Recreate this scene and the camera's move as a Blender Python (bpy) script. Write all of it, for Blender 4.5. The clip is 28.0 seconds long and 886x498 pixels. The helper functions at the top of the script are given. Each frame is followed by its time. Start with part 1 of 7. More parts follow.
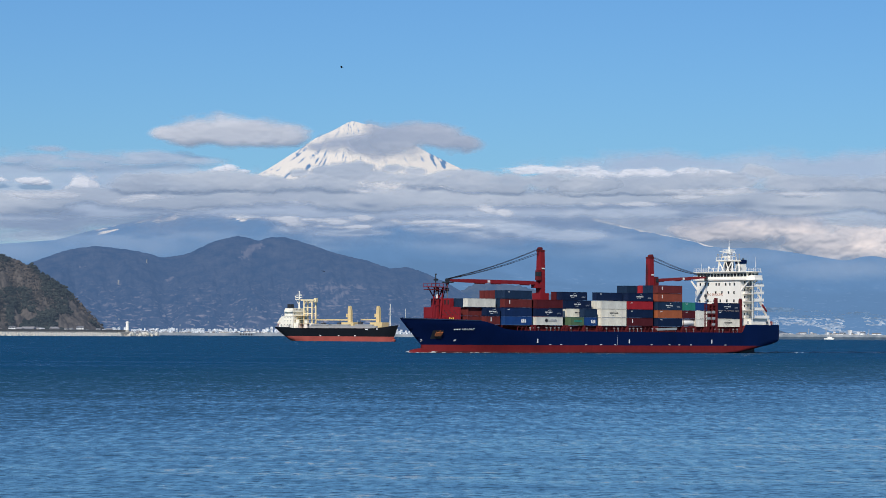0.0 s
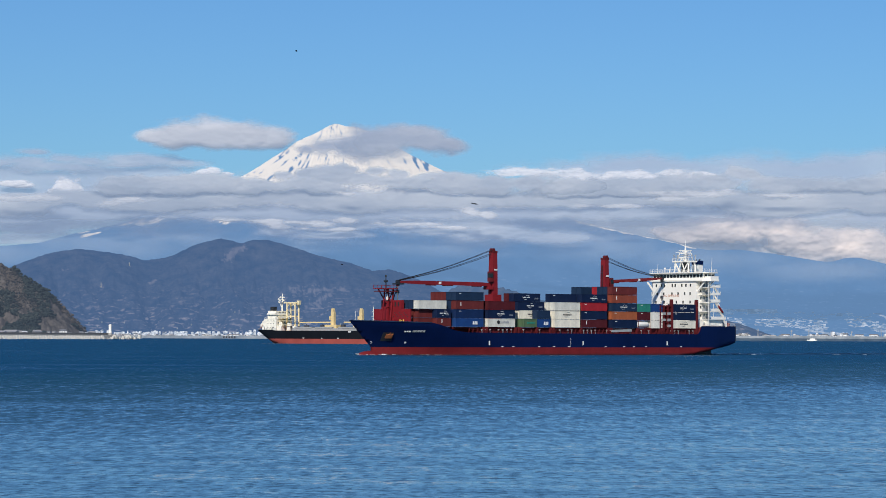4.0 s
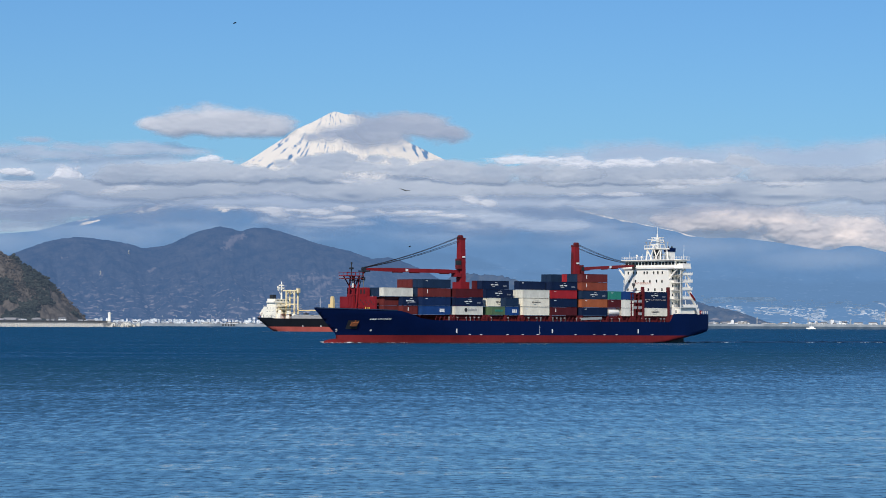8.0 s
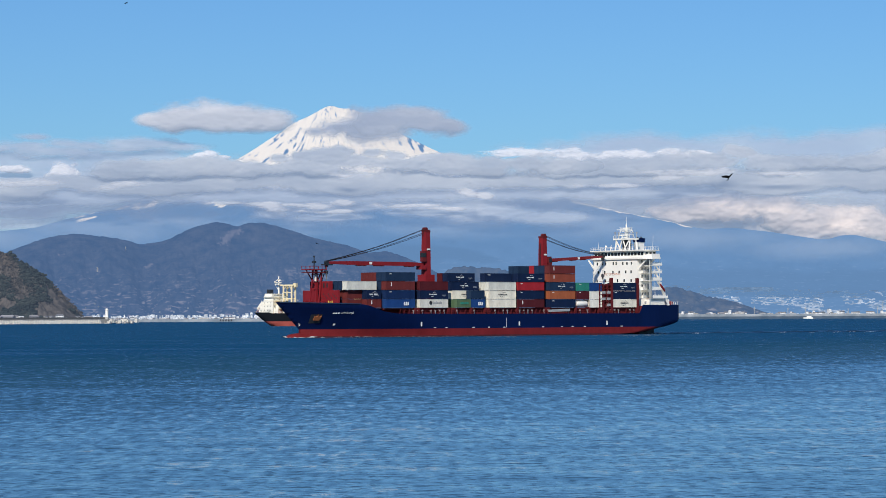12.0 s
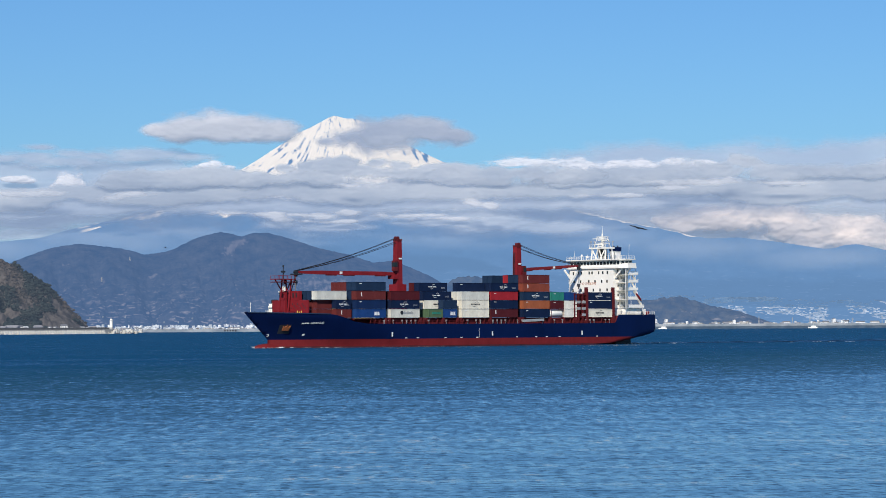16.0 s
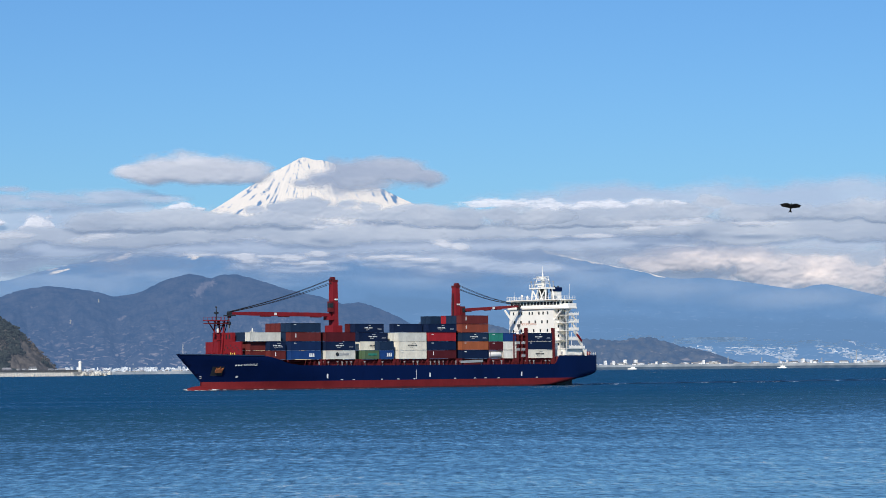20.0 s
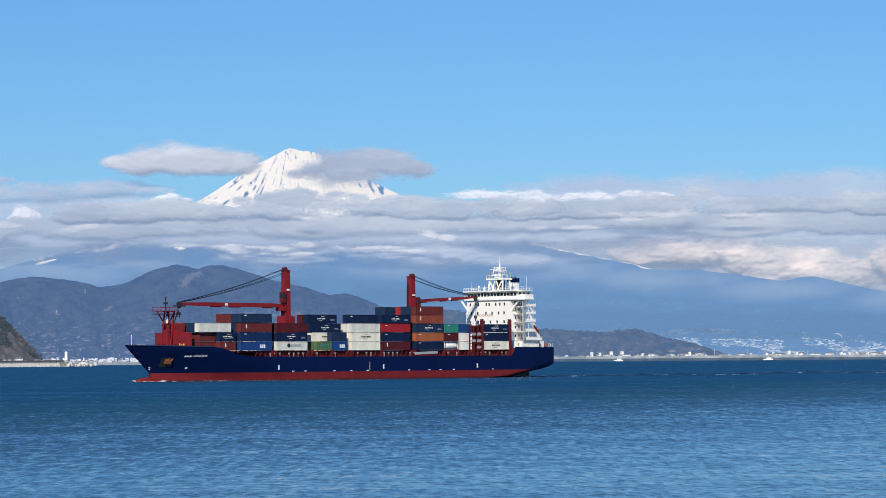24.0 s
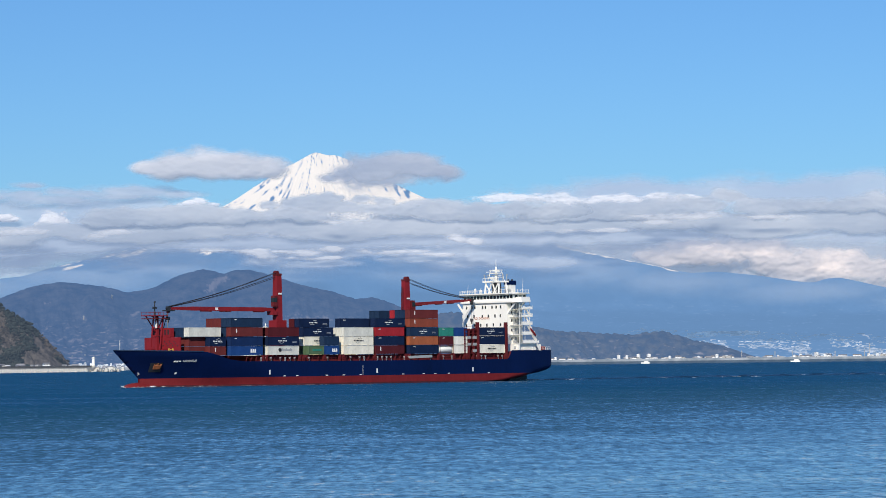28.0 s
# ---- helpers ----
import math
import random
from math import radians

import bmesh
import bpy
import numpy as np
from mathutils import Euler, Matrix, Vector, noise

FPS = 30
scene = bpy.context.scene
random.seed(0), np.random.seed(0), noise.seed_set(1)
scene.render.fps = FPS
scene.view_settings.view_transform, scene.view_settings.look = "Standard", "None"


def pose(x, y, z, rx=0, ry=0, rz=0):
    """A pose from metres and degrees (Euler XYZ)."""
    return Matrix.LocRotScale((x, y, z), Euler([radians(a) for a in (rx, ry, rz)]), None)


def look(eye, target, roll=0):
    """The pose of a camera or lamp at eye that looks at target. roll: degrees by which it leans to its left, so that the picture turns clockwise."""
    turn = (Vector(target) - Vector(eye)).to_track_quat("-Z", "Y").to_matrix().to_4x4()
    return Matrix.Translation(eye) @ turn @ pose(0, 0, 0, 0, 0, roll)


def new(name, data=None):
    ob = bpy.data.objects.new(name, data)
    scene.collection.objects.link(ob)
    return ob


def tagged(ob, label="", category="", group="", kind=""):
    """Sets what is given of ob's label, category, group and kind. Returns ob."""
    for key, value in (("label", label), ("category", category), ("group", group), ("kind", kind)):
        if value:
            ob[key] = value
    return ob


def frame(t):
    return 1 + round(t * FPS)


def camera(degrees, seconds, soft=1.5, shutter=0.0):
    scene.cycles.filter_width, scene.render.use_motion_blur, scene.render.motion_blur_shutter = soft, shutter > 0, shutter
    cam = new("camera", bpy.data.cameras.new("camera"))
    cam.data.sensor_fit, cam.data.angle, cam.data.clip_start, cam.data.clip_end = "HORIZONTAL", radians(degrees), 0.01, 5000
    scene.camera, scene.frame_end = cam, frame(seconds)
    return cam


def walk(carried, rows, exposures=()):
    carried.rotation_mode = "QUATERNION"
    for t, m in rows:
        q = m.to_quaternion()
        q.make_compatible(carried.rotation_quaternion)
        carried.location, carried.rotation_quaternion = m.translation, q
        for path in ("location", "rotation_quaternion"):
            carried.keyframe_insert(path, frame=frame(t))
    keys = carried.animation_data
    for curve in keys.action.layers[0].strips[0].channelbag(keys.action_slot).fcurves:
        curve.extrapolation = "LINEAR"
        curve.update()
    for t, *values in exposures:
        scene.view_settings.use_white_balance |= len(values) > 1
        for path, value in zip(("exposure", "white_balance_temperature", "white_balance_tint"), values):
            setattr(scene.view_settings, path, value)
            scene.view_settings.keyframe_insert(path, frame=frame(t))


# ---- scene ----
# Camera: held in the hand on the shore, 6.6 m above the sea.
EYE = Vector((0.0, 0.0, 6.6))


def aim(yaw, pitch, roll):
    """The camera's pose from degrees: yaw to the right of +y, pitch upward, roll as in look()."""
    y, p = radians(yaw), radians(pitch)
    way = Vector((math.sin(y) * math.cos(p), math.cos(y) * math.cos(p), math.sin(p)))
    return look(EYE, EYE + 100 * way, roll)


cam = camera(18.9, 28.0, soft=0.9)
PATH = [
    (0.0, -0.600, 1.798, 0.400),
    (0.5, -0.559, 1.802, 0.351),
    (1.0, -0.482, 1.842, 0.206),
    (1.5, -0.387, 1.908, 0.125),
    (2.0, -0.303, 1.956, 0.100),
    (2.5, -0.228, 1.972, 0.074),
    (3.0, -0.177, 1.957, 0.141),
    (3.5, -0.170, 1.912, 0.224),
    (5.5, -0.410, 1.686, 0.378),
    (6.0, -0.423, 1.669, 0.363),
    (6.5, -0.386, 1.646, 0.308),
    (7.0, -0.328, 1.626, 0.278),
    (7.5, -0.258, 1.608, 0.281),
    (8.0, -0.216, 1.591, 0.298),
    (8.5, -0.190, 1.608, 0.277),
    (9.0, -0.157, 1.630, 0.288),
    (9.5, -0.101, 1.642, 0.240),
    (10.0, -0.037, 1.622, 0.182),
    (10.5, 0.005, 1.569, 0.012),
    (11.0, -0.009, 1.513, -0.130),
    (11.5, -0.066, 1.469, -0.200),
    (12.0, -0.147, 1.444, -0.267),
    (12.5, -0.209, 1.442, -0.250),
    (14.5, -0.280, 1.519, -0.275),
    (15.0, -0.266, 1.561, -0.293),
    (15.5, -0.240, 1.607, -0.333),
    (16.0, -0.238, 1.657, -0.328),
    (16.5, -0.241, 1.726, -0.274),
    (17.0, -0.223, 1.819, -0.268),
    (17.5, -0.145, 1.934, -0.312),
    (18.0, -0.007, 2.056, -0.298),
    (18.5, 0.167, 2.192, -0.341),
    (19.0, 0.322, 2.312, -0.391),
    (19.5, 0.416, 2.433, -0.466),
    (20.0, 0.431, 2.537, -0.514),
    (20.5, 0.393, 2.613, -0.557),
    (21.0, 0.329, 2.638, -0.615),
    (21.5, 0.272, 2.604, -0.671),
    (23.5, 0.619, 2.355, -0.448),
    (24.0, 0.718, 2.347, -0.399),
    (24.5, 0.739, 2.336, -0.414),
    (25.0, 0.708, 2.320, -0.469),
    (25.5, 0.657, 2.306, -0.514),
    (26.0, 0.603, 2.299, -0.599),
    (26.5, 0.520, 2.311, -0.649),
    (27.0, 0.418, 2.345, -0.659),
    (27.5, 0.293, 2.389, -0.681),
    (28.0, 0.153, 2.427, -0.684),
]
walk(cam, [(t, aim(yaw, pitch, roll)) for t, yaw, pitch, roll in PATH],
     [(0.0, -0.16), (3.5, -0.15), (9.0, -0.10), (17.0, -0.02), (24.0, 0.04), (28.0, 0.05)])

# Sun and sky: early afternoon, the sun high behind the shore.
SUN_TURN, SUN_HEIGHT = -169.0, 34.0


def to_sun():
    a, e = radians(SUN_TURN), radians(SUN_HEIGHT)
    return Vector((math.sin(a) * math.cos(e), math.cos(a) * math.cos(e), math.sin(e)))


sun = new("sun", bpy.data.lights.new("sun", "SUN"))
sun.data.energy, sun.data.angle, sun.data.color = 4.32, radians(0.53), (1.0, 0.94, 0.85)
sun.matrix_world = look(to_sun() * 400, (0, 0, 0))

world = bpy.data.worlds.new("sky")
scene.world = world
world.use_nodes = True
wn = world.node_tree.nodes
wn.clear()
sky = wn.new("ShaderNodeTexSky")
sky.sky_type, sky.sun_disc = "NISHITA", False
sky.sun_elevation, sky.sun_rotation = radians(SUN_HEIGHT), radians(SUN_TURN)
sky.air_density, sky.dust_density, sky.ozone_density = 1.0, 0.3, 2.5
back = wn.new("ShaderNodeBackground")
back.inputs["Strength"].default_value = 0.07
tone = wn.new("ShaderNodeMix")
tone.data_type, tone.blend_type = "RGBA", "MULTIPLY"
tone.inputs[0].default_value, tone.inputs[7].default_value = 1.0, (0.56, 0.94, 1.41, 1)
wout = wn.new("ShaderNodeOutputWorld")
world.node_tree.links.new(sky.outputs[0], tone.inputs[6])
world.node_tree.links.new(tone.outputs[2], back.inputs[0])
world.node_tree.links.new(back.outputs[0], wout.inputs[0])

# ---- materials ----
def shade(name, base, rough=0.6, metal=0.0, vary=0.12, scale=0.3, fine=6.0, bump=0.0, tint=None, coords="Object", spec=0.5, stretch=(1, 1, 1)):
    """A painted or natural surface: base colour, stains at two scales, a little relief."""
    m = bpy.data.materials.new(name)
    m.use_nodes = True
    nt = m.node_tree
    n, l = nt.nodes, nt.links
    p = n["Principled BSDF"]
    p.inputs["Roughness"].default_value, p.inputs["Metallic"].default_value = rough, metal
    p.inputs["Specular IOR Level"].default_value = spec
    tc = n.new("ShaderNodeTexCoord")
    mp = n.new("ShaderNodeMapping")
    mp.inputs["Scale"].default_value = stretch
    l.new(tc.outputs[coords], mp.inputs[0])
    broad, grain = n.new("ShaderNodeTexNoise"), n.new("ShaderNodeTexNoise")
    for tex, s, d in ((broad, scale, 5), (grain, fine, 4)):
        tex.inputs["Scale"].default_value, tex.inputs["Detail"].default_value = s, d
        l.new(mp.outputs[0], tex.inputs["Vector"])
    add = n.new("ShaderNodeMath")
    add.operation = "MULTIPLY_ADD"
    l.new(grain.outputs["Fac"], add.inputs[0])
    add.inputs[1].default_value = 0.5
    l.new(broad.outputs["Fac"], add.inputs[2])
    ramp = n.new("ShaderNodeMapRange")
    ramp.inputs["From Min"].default_value, ramp.inputs["From Max"].default_value = 0.45, 1.05
    l.new(add.outputs[0], ramp.inputs["Value"])
    mix = n.new("ShaderNodeMix")
    mix.data_type = "RGBA"
    dark = tint or tuple(c * (1 - 2 * vary) for c in base)
    light = tuple(min(1, c * (1 + vary)) for c in base)
    mix.inputs[6].default_value, mix.inputs[7].default_value = (*dark, 1), (*light, 1)
    l.new(ramp.outputs[0], mix.inputs[0])
    l.new(mix.outputs[2], p.inputs["Base Color"])
    if bump:
        b = n.new("ShaderNodeBump")
        b.inputs["Strength"].default_value, b.inputs["Distance"].default_value = 0.6, bump
        l.new(grain.outputs["Fac"], b.inputs["Height"])
        l.new(b.outputs[0], p.inputs["Normal"])
    return m


PAINT = {
    "hull_blue": shade("hull_blue", (0.0023, 0.0105, 0.056), 0.5, spec=0.08, vary=0.12, scale=0.12, fine=1.5, stretch=(1, 1, 0.25)),
    "boot_red": shade("boot_red", (0.185, 0.018, 0.021), 0.6, spec=0.15, vary=0.16, scale=0.15, fine=2.0, stretch=(1, 1, 0.3)),
    "boot_wet": shade("boot_wet", (0.085, 0.014, 0.016), 0.3, spec=0.3, vary=0.25, scale=0.25, fine=2.0),
    "crane_red": shade("crane_red", (0.22, 0.016, 0.022), 0.5, spec=0.2, vary=0.12, scale=0.3, fine=3.0),
    "deck_red": shade("deck_red", (0.125, 0.017, 0.02), 0.65, spec=0.15, vary=0.2, scale=0.5, fine=4.0),
    "white": shade("white", (0.92, 0.885, 0.80), 0.5, vary=0.05, scale=0.25, fine=3.0, stretch=(1, 1, 0.3)),
    "grey": shade("grey", (0.35, 0.36, 0.36), 0.6, vary=0.1),
    "dark": shade("dark", (0.02, 0.022, 0.026), 0.5, vary=0.1),
    "glass": shade("glass", (0.012, 0.016, 0.022), 0.12, vary=0.05),
    "steel": shade("steel", (0.10, 0.10, 0.11), 0.45, metal=0.6, vary=0.1),
    "orange": shade("orange", (0.65, 0.14, 0.03), 0.5, vary=0.08),
    "yellow": shade("yellow", (0.75, 0.52, 0.08), 0.5, vary=0.06),
    "cream": shade("cream", (0.72, 0.55, 0.27), 0.55, vary=0.08, scale=0.2),
    "lettering": shade("lettering", (0.75, 0.76, 0.74), 0.6, vary=0.05),
    "dim_lettering": shade("dim_lettering", (0.30, 0.33, 0.38), 0.6, vary=0.05),
    "red_lettering": shade("red_lettering", (0.52, 0.24, 0.16), 0.6, vary=0.05),
    "black_hull": shade("black_hull", (0.007, 0.009, 0.013), 0.6, spec=0.1, vary=0.15, scale=0.15, stretch=(1, 1, 0.3)),
    "bulker_red": shade("bulker_red", (0.34, 0.075, 0.06), 0.65, spec=0.15, vary=0.15, scale=0.1),
    "pale_cream": shade("pale_cream", (0.82, 0.70, 0.44), 0.55, vary=0.08, scale=0.3),
    "warm_white": shade("warm_white", (0.90, 0.86, 0.74), 0.55, vary=0.08, scale=0.3, fine=2.0, stretch=(1, 1, 0.3)),
    "rust": shade("rust", (0.28, 0.09, 0.03), 0.8, vary=0.2, scale=0.6),
}

BOX_PAINT = {
    "brown": (0.135, 0.027, 0.026), "maroon": (0.085, 0.014, 0.018), "navy": (0.007, 0.017, 0.052), "slate": (0.014, 0.032, 0.070),
    "blue": (0.014, 0.055, 0.19), "grey": (0.66, 0.65, 0.57), "cream": (0.82, 0.77, 0.63), "white": (0.84, 0.80, 0.69),
    "red": (0.34, 0.022, 0.03), "orange": (0.36, 0.105, 0.045), "teal": (0.03, 0.22, 0.165), "green": (0.09, 0.15, 0.08),
    "rust": (0.25, 0.060, 0.036), "deep": (0.009, 0.026, 0.085),
}
for key, value in BOX_PAINT.items():
    PAINT["box_" + key] = shade("box_" + key, value, 0.55, spec=0.15, vary=0.14, scale=0.35, fine=3.0, stretch=(1, 1, 0.4))


# ---- mesh tools ----
class Form:
    """Collects solid pieces into one mesh."""

    def __init__(self):
        self.v, self.f = [], []

    def add(self, verts, faces):
        k = len(self.v)
        self.v += [tuple(p) for p in verts]
        self.f += [tuple(i + k for i in q) for q in faces]
        return self

    def box(self, x0, x1, y0, y1, z0, z1):
        return self.slab([(x0, y0), (x1, y0), (x1, y1), (x0, y1)], z0, z1)

    def slab(self, outline, z0, z1):
        """A prism over an outline in plan, counter-clockwise."""
        n = len(outline)
        v = [(x, y, z0) for x, y in outline] + [(x, y, z1) for x, y in outline]
        f = [(i, (i + 1) % n, n + (i + 1) % n, n + i) for i in range(n)]
        return self.add(v, [tuple(range(n - 1, -1, -1)), tuple(range(n, 2 * n))] + f)

    def wedge(self, outline, y0, y1):
        """A prism over an outline in the xz plane."""
        n = len(outline)
        v = [(x, y0, z) for x, z in outline] + [(x, y1, z) for x, z in outline]
        f = [((i + 1) % n, i, n + i, n + (i + 1) % n) for i in range(n)]
        return self.add(v, [tuple(range(n)), tuple(range(2 * n - 1, n - 1, -1))] + f)

    def rod(self, a, b, r, r2=None, n=8):
        """A round bar from a to b."""
        a, b = Vector(a), Vector(b)
        q = (b - a).to_track_quat("Z", "Y").to_matrix()
        r2 = r if r2 is None else r2
        v = []
        for p, rr in ((a, r), (b, r2)):
            v += [p + q @ Vector((rr * math.cos(2 * math.pi * i / n), rr * math.sin(2 * math.pi * i / n), 0)) for i in range(n)]
        f = [(i, (i + 1) % n, n + (i + 1) % n, n + i) for i in range(n)]
        return self.add(v, [tuple(range(n - 1, -1, -1)), tuple(range(n, 2 * n))] + f)

    def beam(self, a, b, w, h, w2=None, h2=None):
        """A square bar from a to b, w wide and h high at a."""
        a, b = Vector(a), Vector(b)
        way = (b - a).normalized()
        side = way.cross(Vector((0, 0, 1)))
        side = side.normalized() if side.length > 1e-4 else Vector((1, 0, 0))
        up = side.cross(way)
        v = []
        for p, ww, hh in ((a, w, h), (b, w2 or w, h2 or h)):
            v += [p + side * sx * ww / 2 + up * sz * hh / 2 for sx, sz in ((-1, -1), (1, -1), (1, 1), (-1, 1))]
        return self.add(v, [(3, 2, 1, 0), (4, 5, 6, 7), (0, 1, 5, 4), (1, 2, 6, 5), (2, 3, 7, 6), (3, 0, 4, 7)])

    def grid(self, rows):
        """A sheet from rows of points."""
        k, m = len(rows), len(rows[0])
        return self.add([p for r in rows for p in r], [(i * m + j, i * m + j + 1, (i + 1) * m + j + 1, (i + 1) * m + j) for i in range(k - 1) for j in range(m - 1)])

    def mesh(self, name, material, smooth=False):
        me = bpy.data.meshes.new(name)
        me.from_pydata(self.v, [], self.f)
        me.materials.append(material)
        if smooth:
            me.shade_smooth()
        me.update()
        return me


def part(name, form, material, parent, label="", smooth=False, at=None):
    me = form if isinstance(form, bpy.types.Mesh) else form.mesh(name, PAINT[material] if isinstance(material, str) else material, smooth)
    ob = new(name, me)
    ob.parent = parent
    if at is not None:
        ob.matrix_local = at
    if label:
        ob["label"] = label
    return ob


def thing(name, label, category, group="", kind="", data=None):
    return tagged(new(name, data), label, category, group, kind)


LATTICE = {}


def np_noise(x, y, seed=0):
    """Smooth value noise on arrays, about -1 to 1."""
    if seed not in LATTICE:
        LATTICE[seed] = np.random.RandomState(seed).rand(256, 256) * 2 - 1
    r = LATTICE[seed]
    xi, yi = np.floor(x).astype(int), np.floor(y).astype(int)
    fx, fy = x - xi, y - yi
    fx, fy = fx * fx * (3 - 2 * fx), fy * fy * (3 - 2 * fy)
    a, b = r[xi % 256, yi % 256], r[(xi + 1) % 256, yi % 256]
    c, d = r[xi % 256, (yi + 1) % 256], r[(xi + 1) % 256, (yi + 1) % 256]
    return (a * (1 - fx) + b * fx) * (1 - fy) + (c * (1 - fx) + d * fx) * fy


def fbm(x, y, seed=0, octaves=5, gain=0.5):
    total, amp = np.zeros_like(x, dtype=float), 1.0
    for k in range(octaves):
        total = total + amp * np_noise(x * 2 ** k + 17.3 * k, y * 2 ** k + 9.1 * k, seed + k)
        amp *= gain
    return total


def sheet(name, X, Y, Z, material, smooth=True, flip=False):
    """A mesh from three equal grids of coordinates."""
    k, m = X.shape
    co = np.stack([X, Y, Z], -1).reshape(-1, 3)
    idx = np.arange(k * m).reshape(k, m)
    q = np.stack([idx[:-1, :-1], idx[:-1, 1:], idx[1:, 1:], idx[1:, :-1]], -1).reshape(-1, 4)
    if flip:
        q = q[:, ::-1]
    me = bpy.data.meshes.new(name)
    me.vertices.add(len(co))
    me.vertices.foreach_set("co", co.ravel())
    me.loops.add(q.size)
    me.loops.foreach_set("vertex_index", q.ravel())
    me.polygons.add(len(q))
    me.polygons.foreach_set("loop_start", np.arange(0, q.size, 4))
    me.update(calc_edges=True)
    if smooth:
        me.shade_smooth()
    me.materials.append(material)
    return me


def polar(bearing, dist):
    b = np.radians(bearing)
    return np.sin(b) * dist, np.cos(b) * dist


def spot(bearing, dist, z=0.0):
    b = radians(bearing)
    return Vector((math.sin(b) * dist, math.cos(b) * dist, z))

# ---- sea ----
def sea_material():
    m = bpy.data.materials.new("sea_water")
    m.use_nodes = True
    n, l = m.node_tree.nodes, m.node_tree.links
    p = n["Principled BSDF"]
    p.inputs["Roughness"].default_value = 0.16
    p.inputs["IOR"].default_value = 1.333
    tc, mp = n.new("ShaderNodeTexCoord"), n.new("ShaderNodeMapping")
    mp.inputs["Scale"].default_value = (0.8, 1.0, 1.0)
    l.new(tc.outputs["Object"], mp.inputs[0])
    # each patch of water leans its own way: swell, chop and ripples as slopes
    lean = None
    for scale, detail, much, along in ((0.06, 4, 0.14, 1.0), (1.9, 4, 0.62, 0.16), (0.8, 4, 0.45, 1.0), (3.2, 4, 0.6, 1.0)):
        tex, mid, size, grow = n.new("ShaderNodeTexNoise"), n.new("ShaderNodeVectorMath"), n.new("ShaderNodeVectorMath"), n.new("ShaderNodeMapping")
        # the wave trains: crests a few metres long that follow each other in rows
        grow.inputs["Scale"].default_value = (1.0, along, 1.0)
        grow.inputs["Rotation"].default_value = (0, 0, 0.12 if along < 1 else 0)
        l.new(mp.outputs[0], grow.inputs[0])
        tex.inputs["Scale"].default_value, tex.inputs["Detail"].default_value = scale, detail
        l.new(grow.outputs[0], tex.inputs["Vector"])
        mid.operation, size.operation = "SUBTRACT", "MULTIPLY"
        mid.inputs[1].default_value = (0.5, 0.5, 0.5)
        size.inputs[1].default_value = (0.45 * much, 1.0 * much, 0.0)
        l.new(tex.outputs["Color"], mid.inputs[0])
        l.new(mid.outputs[0], size.inputs[0])
        if lean is None:
            lean = size
        else:
            add = n.new("ShaderNodeVectorMath")
            l.new(lean.outputs[0], add.inputs[0])
            l.new(size.outputs[0], add.inputs[1])
            lean = add
    # sheltered and smooth by the shore, choppier out in the bay
    xyz, chopd = n.new("ShaderNodeSeparateXYZ"), n.new("ShaderNodeMapRange")
    l.new(tc.outputs["Object"], xyz.inputs[0])
    # the lee lies to the east, so the calm reaches further out there
    lee = n.new("ShaderNodeMath")
    lee.operation = "MULTIPLY_ADD"
    l.new(xyz.outputs["X"], lee.inputs[0])
    lee.inputs[1].default_value = -1.6
    l.new(xyz.outputs["Y"], lee.inputs[2])
    l.new(lee.outputs[0], chopd.inputs["Value"])
    chopd.inputs["From Min"].default_value, chopd.inputs["From Max"].default_value = 90, 560
    chopd.inputs["To Min"].default_value, chopd.inputs["To Max"].default_value = 0.10, 1.0
    chopd.interpolation_type = "SMOOTHSTEP"
    # out in the bay little of the low sky is mirrored by the steep faces
    gloss = n.new("ShaderNodeMapRange")
    l.new(lee.outputs[0], gloss.inputs["Value"])
    gloss.inputs["From Min"].default_value, gloss.inputs["From Max"].default_value = 95, 420
    gloss.inputs["To Min"].default_value, gloss.inputs["To Max"].default_value = 0.5, 0.24
    l.new(gloss.outputs[0], p.inputs["Specular IOR Level"])
    # hazy-sky reflection put into the greener colour by the shore; deep blue further out
    depth, hue = n.new("ShaderNodeMapRange"), n.new("ShaderNodeMix")
    l.new(lee.outputs[0], depth.inputs["Value"])
    depth.inputs["From Min"].default_value, depth.inputs["From Max"].default_value = 70, 620
    hue.data_type = "RGBA"
    hue.inputs[6].default_value, hue.inputs[7].default_value = (0.025, 0.073, 0.080, 1), (0.005, 0.049, 0.108, 1)
    l.new(depth.outputs[0], hue.inputs[0])
    l.new(hue.outputs[2], p.inputs["Base Color"])
    # gusts: long bands of rougher and smoother water
    mp3, gust, swing, gusty = n.new("ShaderNodeMapping"), n.new("ShaderNodeTexNoise"), n.new("ShaderNodeMapRange"), n.new("ShaderNodeMath")
    mp3.inputs["Scale"].default_value = (0.25, 1.0, 1.0)
    l.new(tc.outputs["Object"], mp3.inputs[0])
    gust.inputs["Scale"].default_value, gust.inputs["Detail"].default_value = 0.035, 6
    l.new(mp3.outputs[0], gust.inputs["Vector"])
    swing.inputs["From Min"].default_value, swing.inputs["From Max"].default_value = 0.32, 0.68
    swing.inputs["To Min"].default_value, swing.inputs["To Max"].default_value = 0.78, 1.2
    l.new(gust.outputs["Fac"], swing.inputs["Value"])
    gusty.operation = "MULTIPLY"
    l.new(chopd.outputs[0], gusty.inputs[0])
    l.new(swing.outputs[0], gusty.inputs[1])
    wave, geo, tilt, unit = n.new("ShaderNodeVectorMath"), n.new("ShaderNodeNewGeometry"), n.new("ShaderNodeVectorMath"), n.new("ShaderNodeVectorMath")
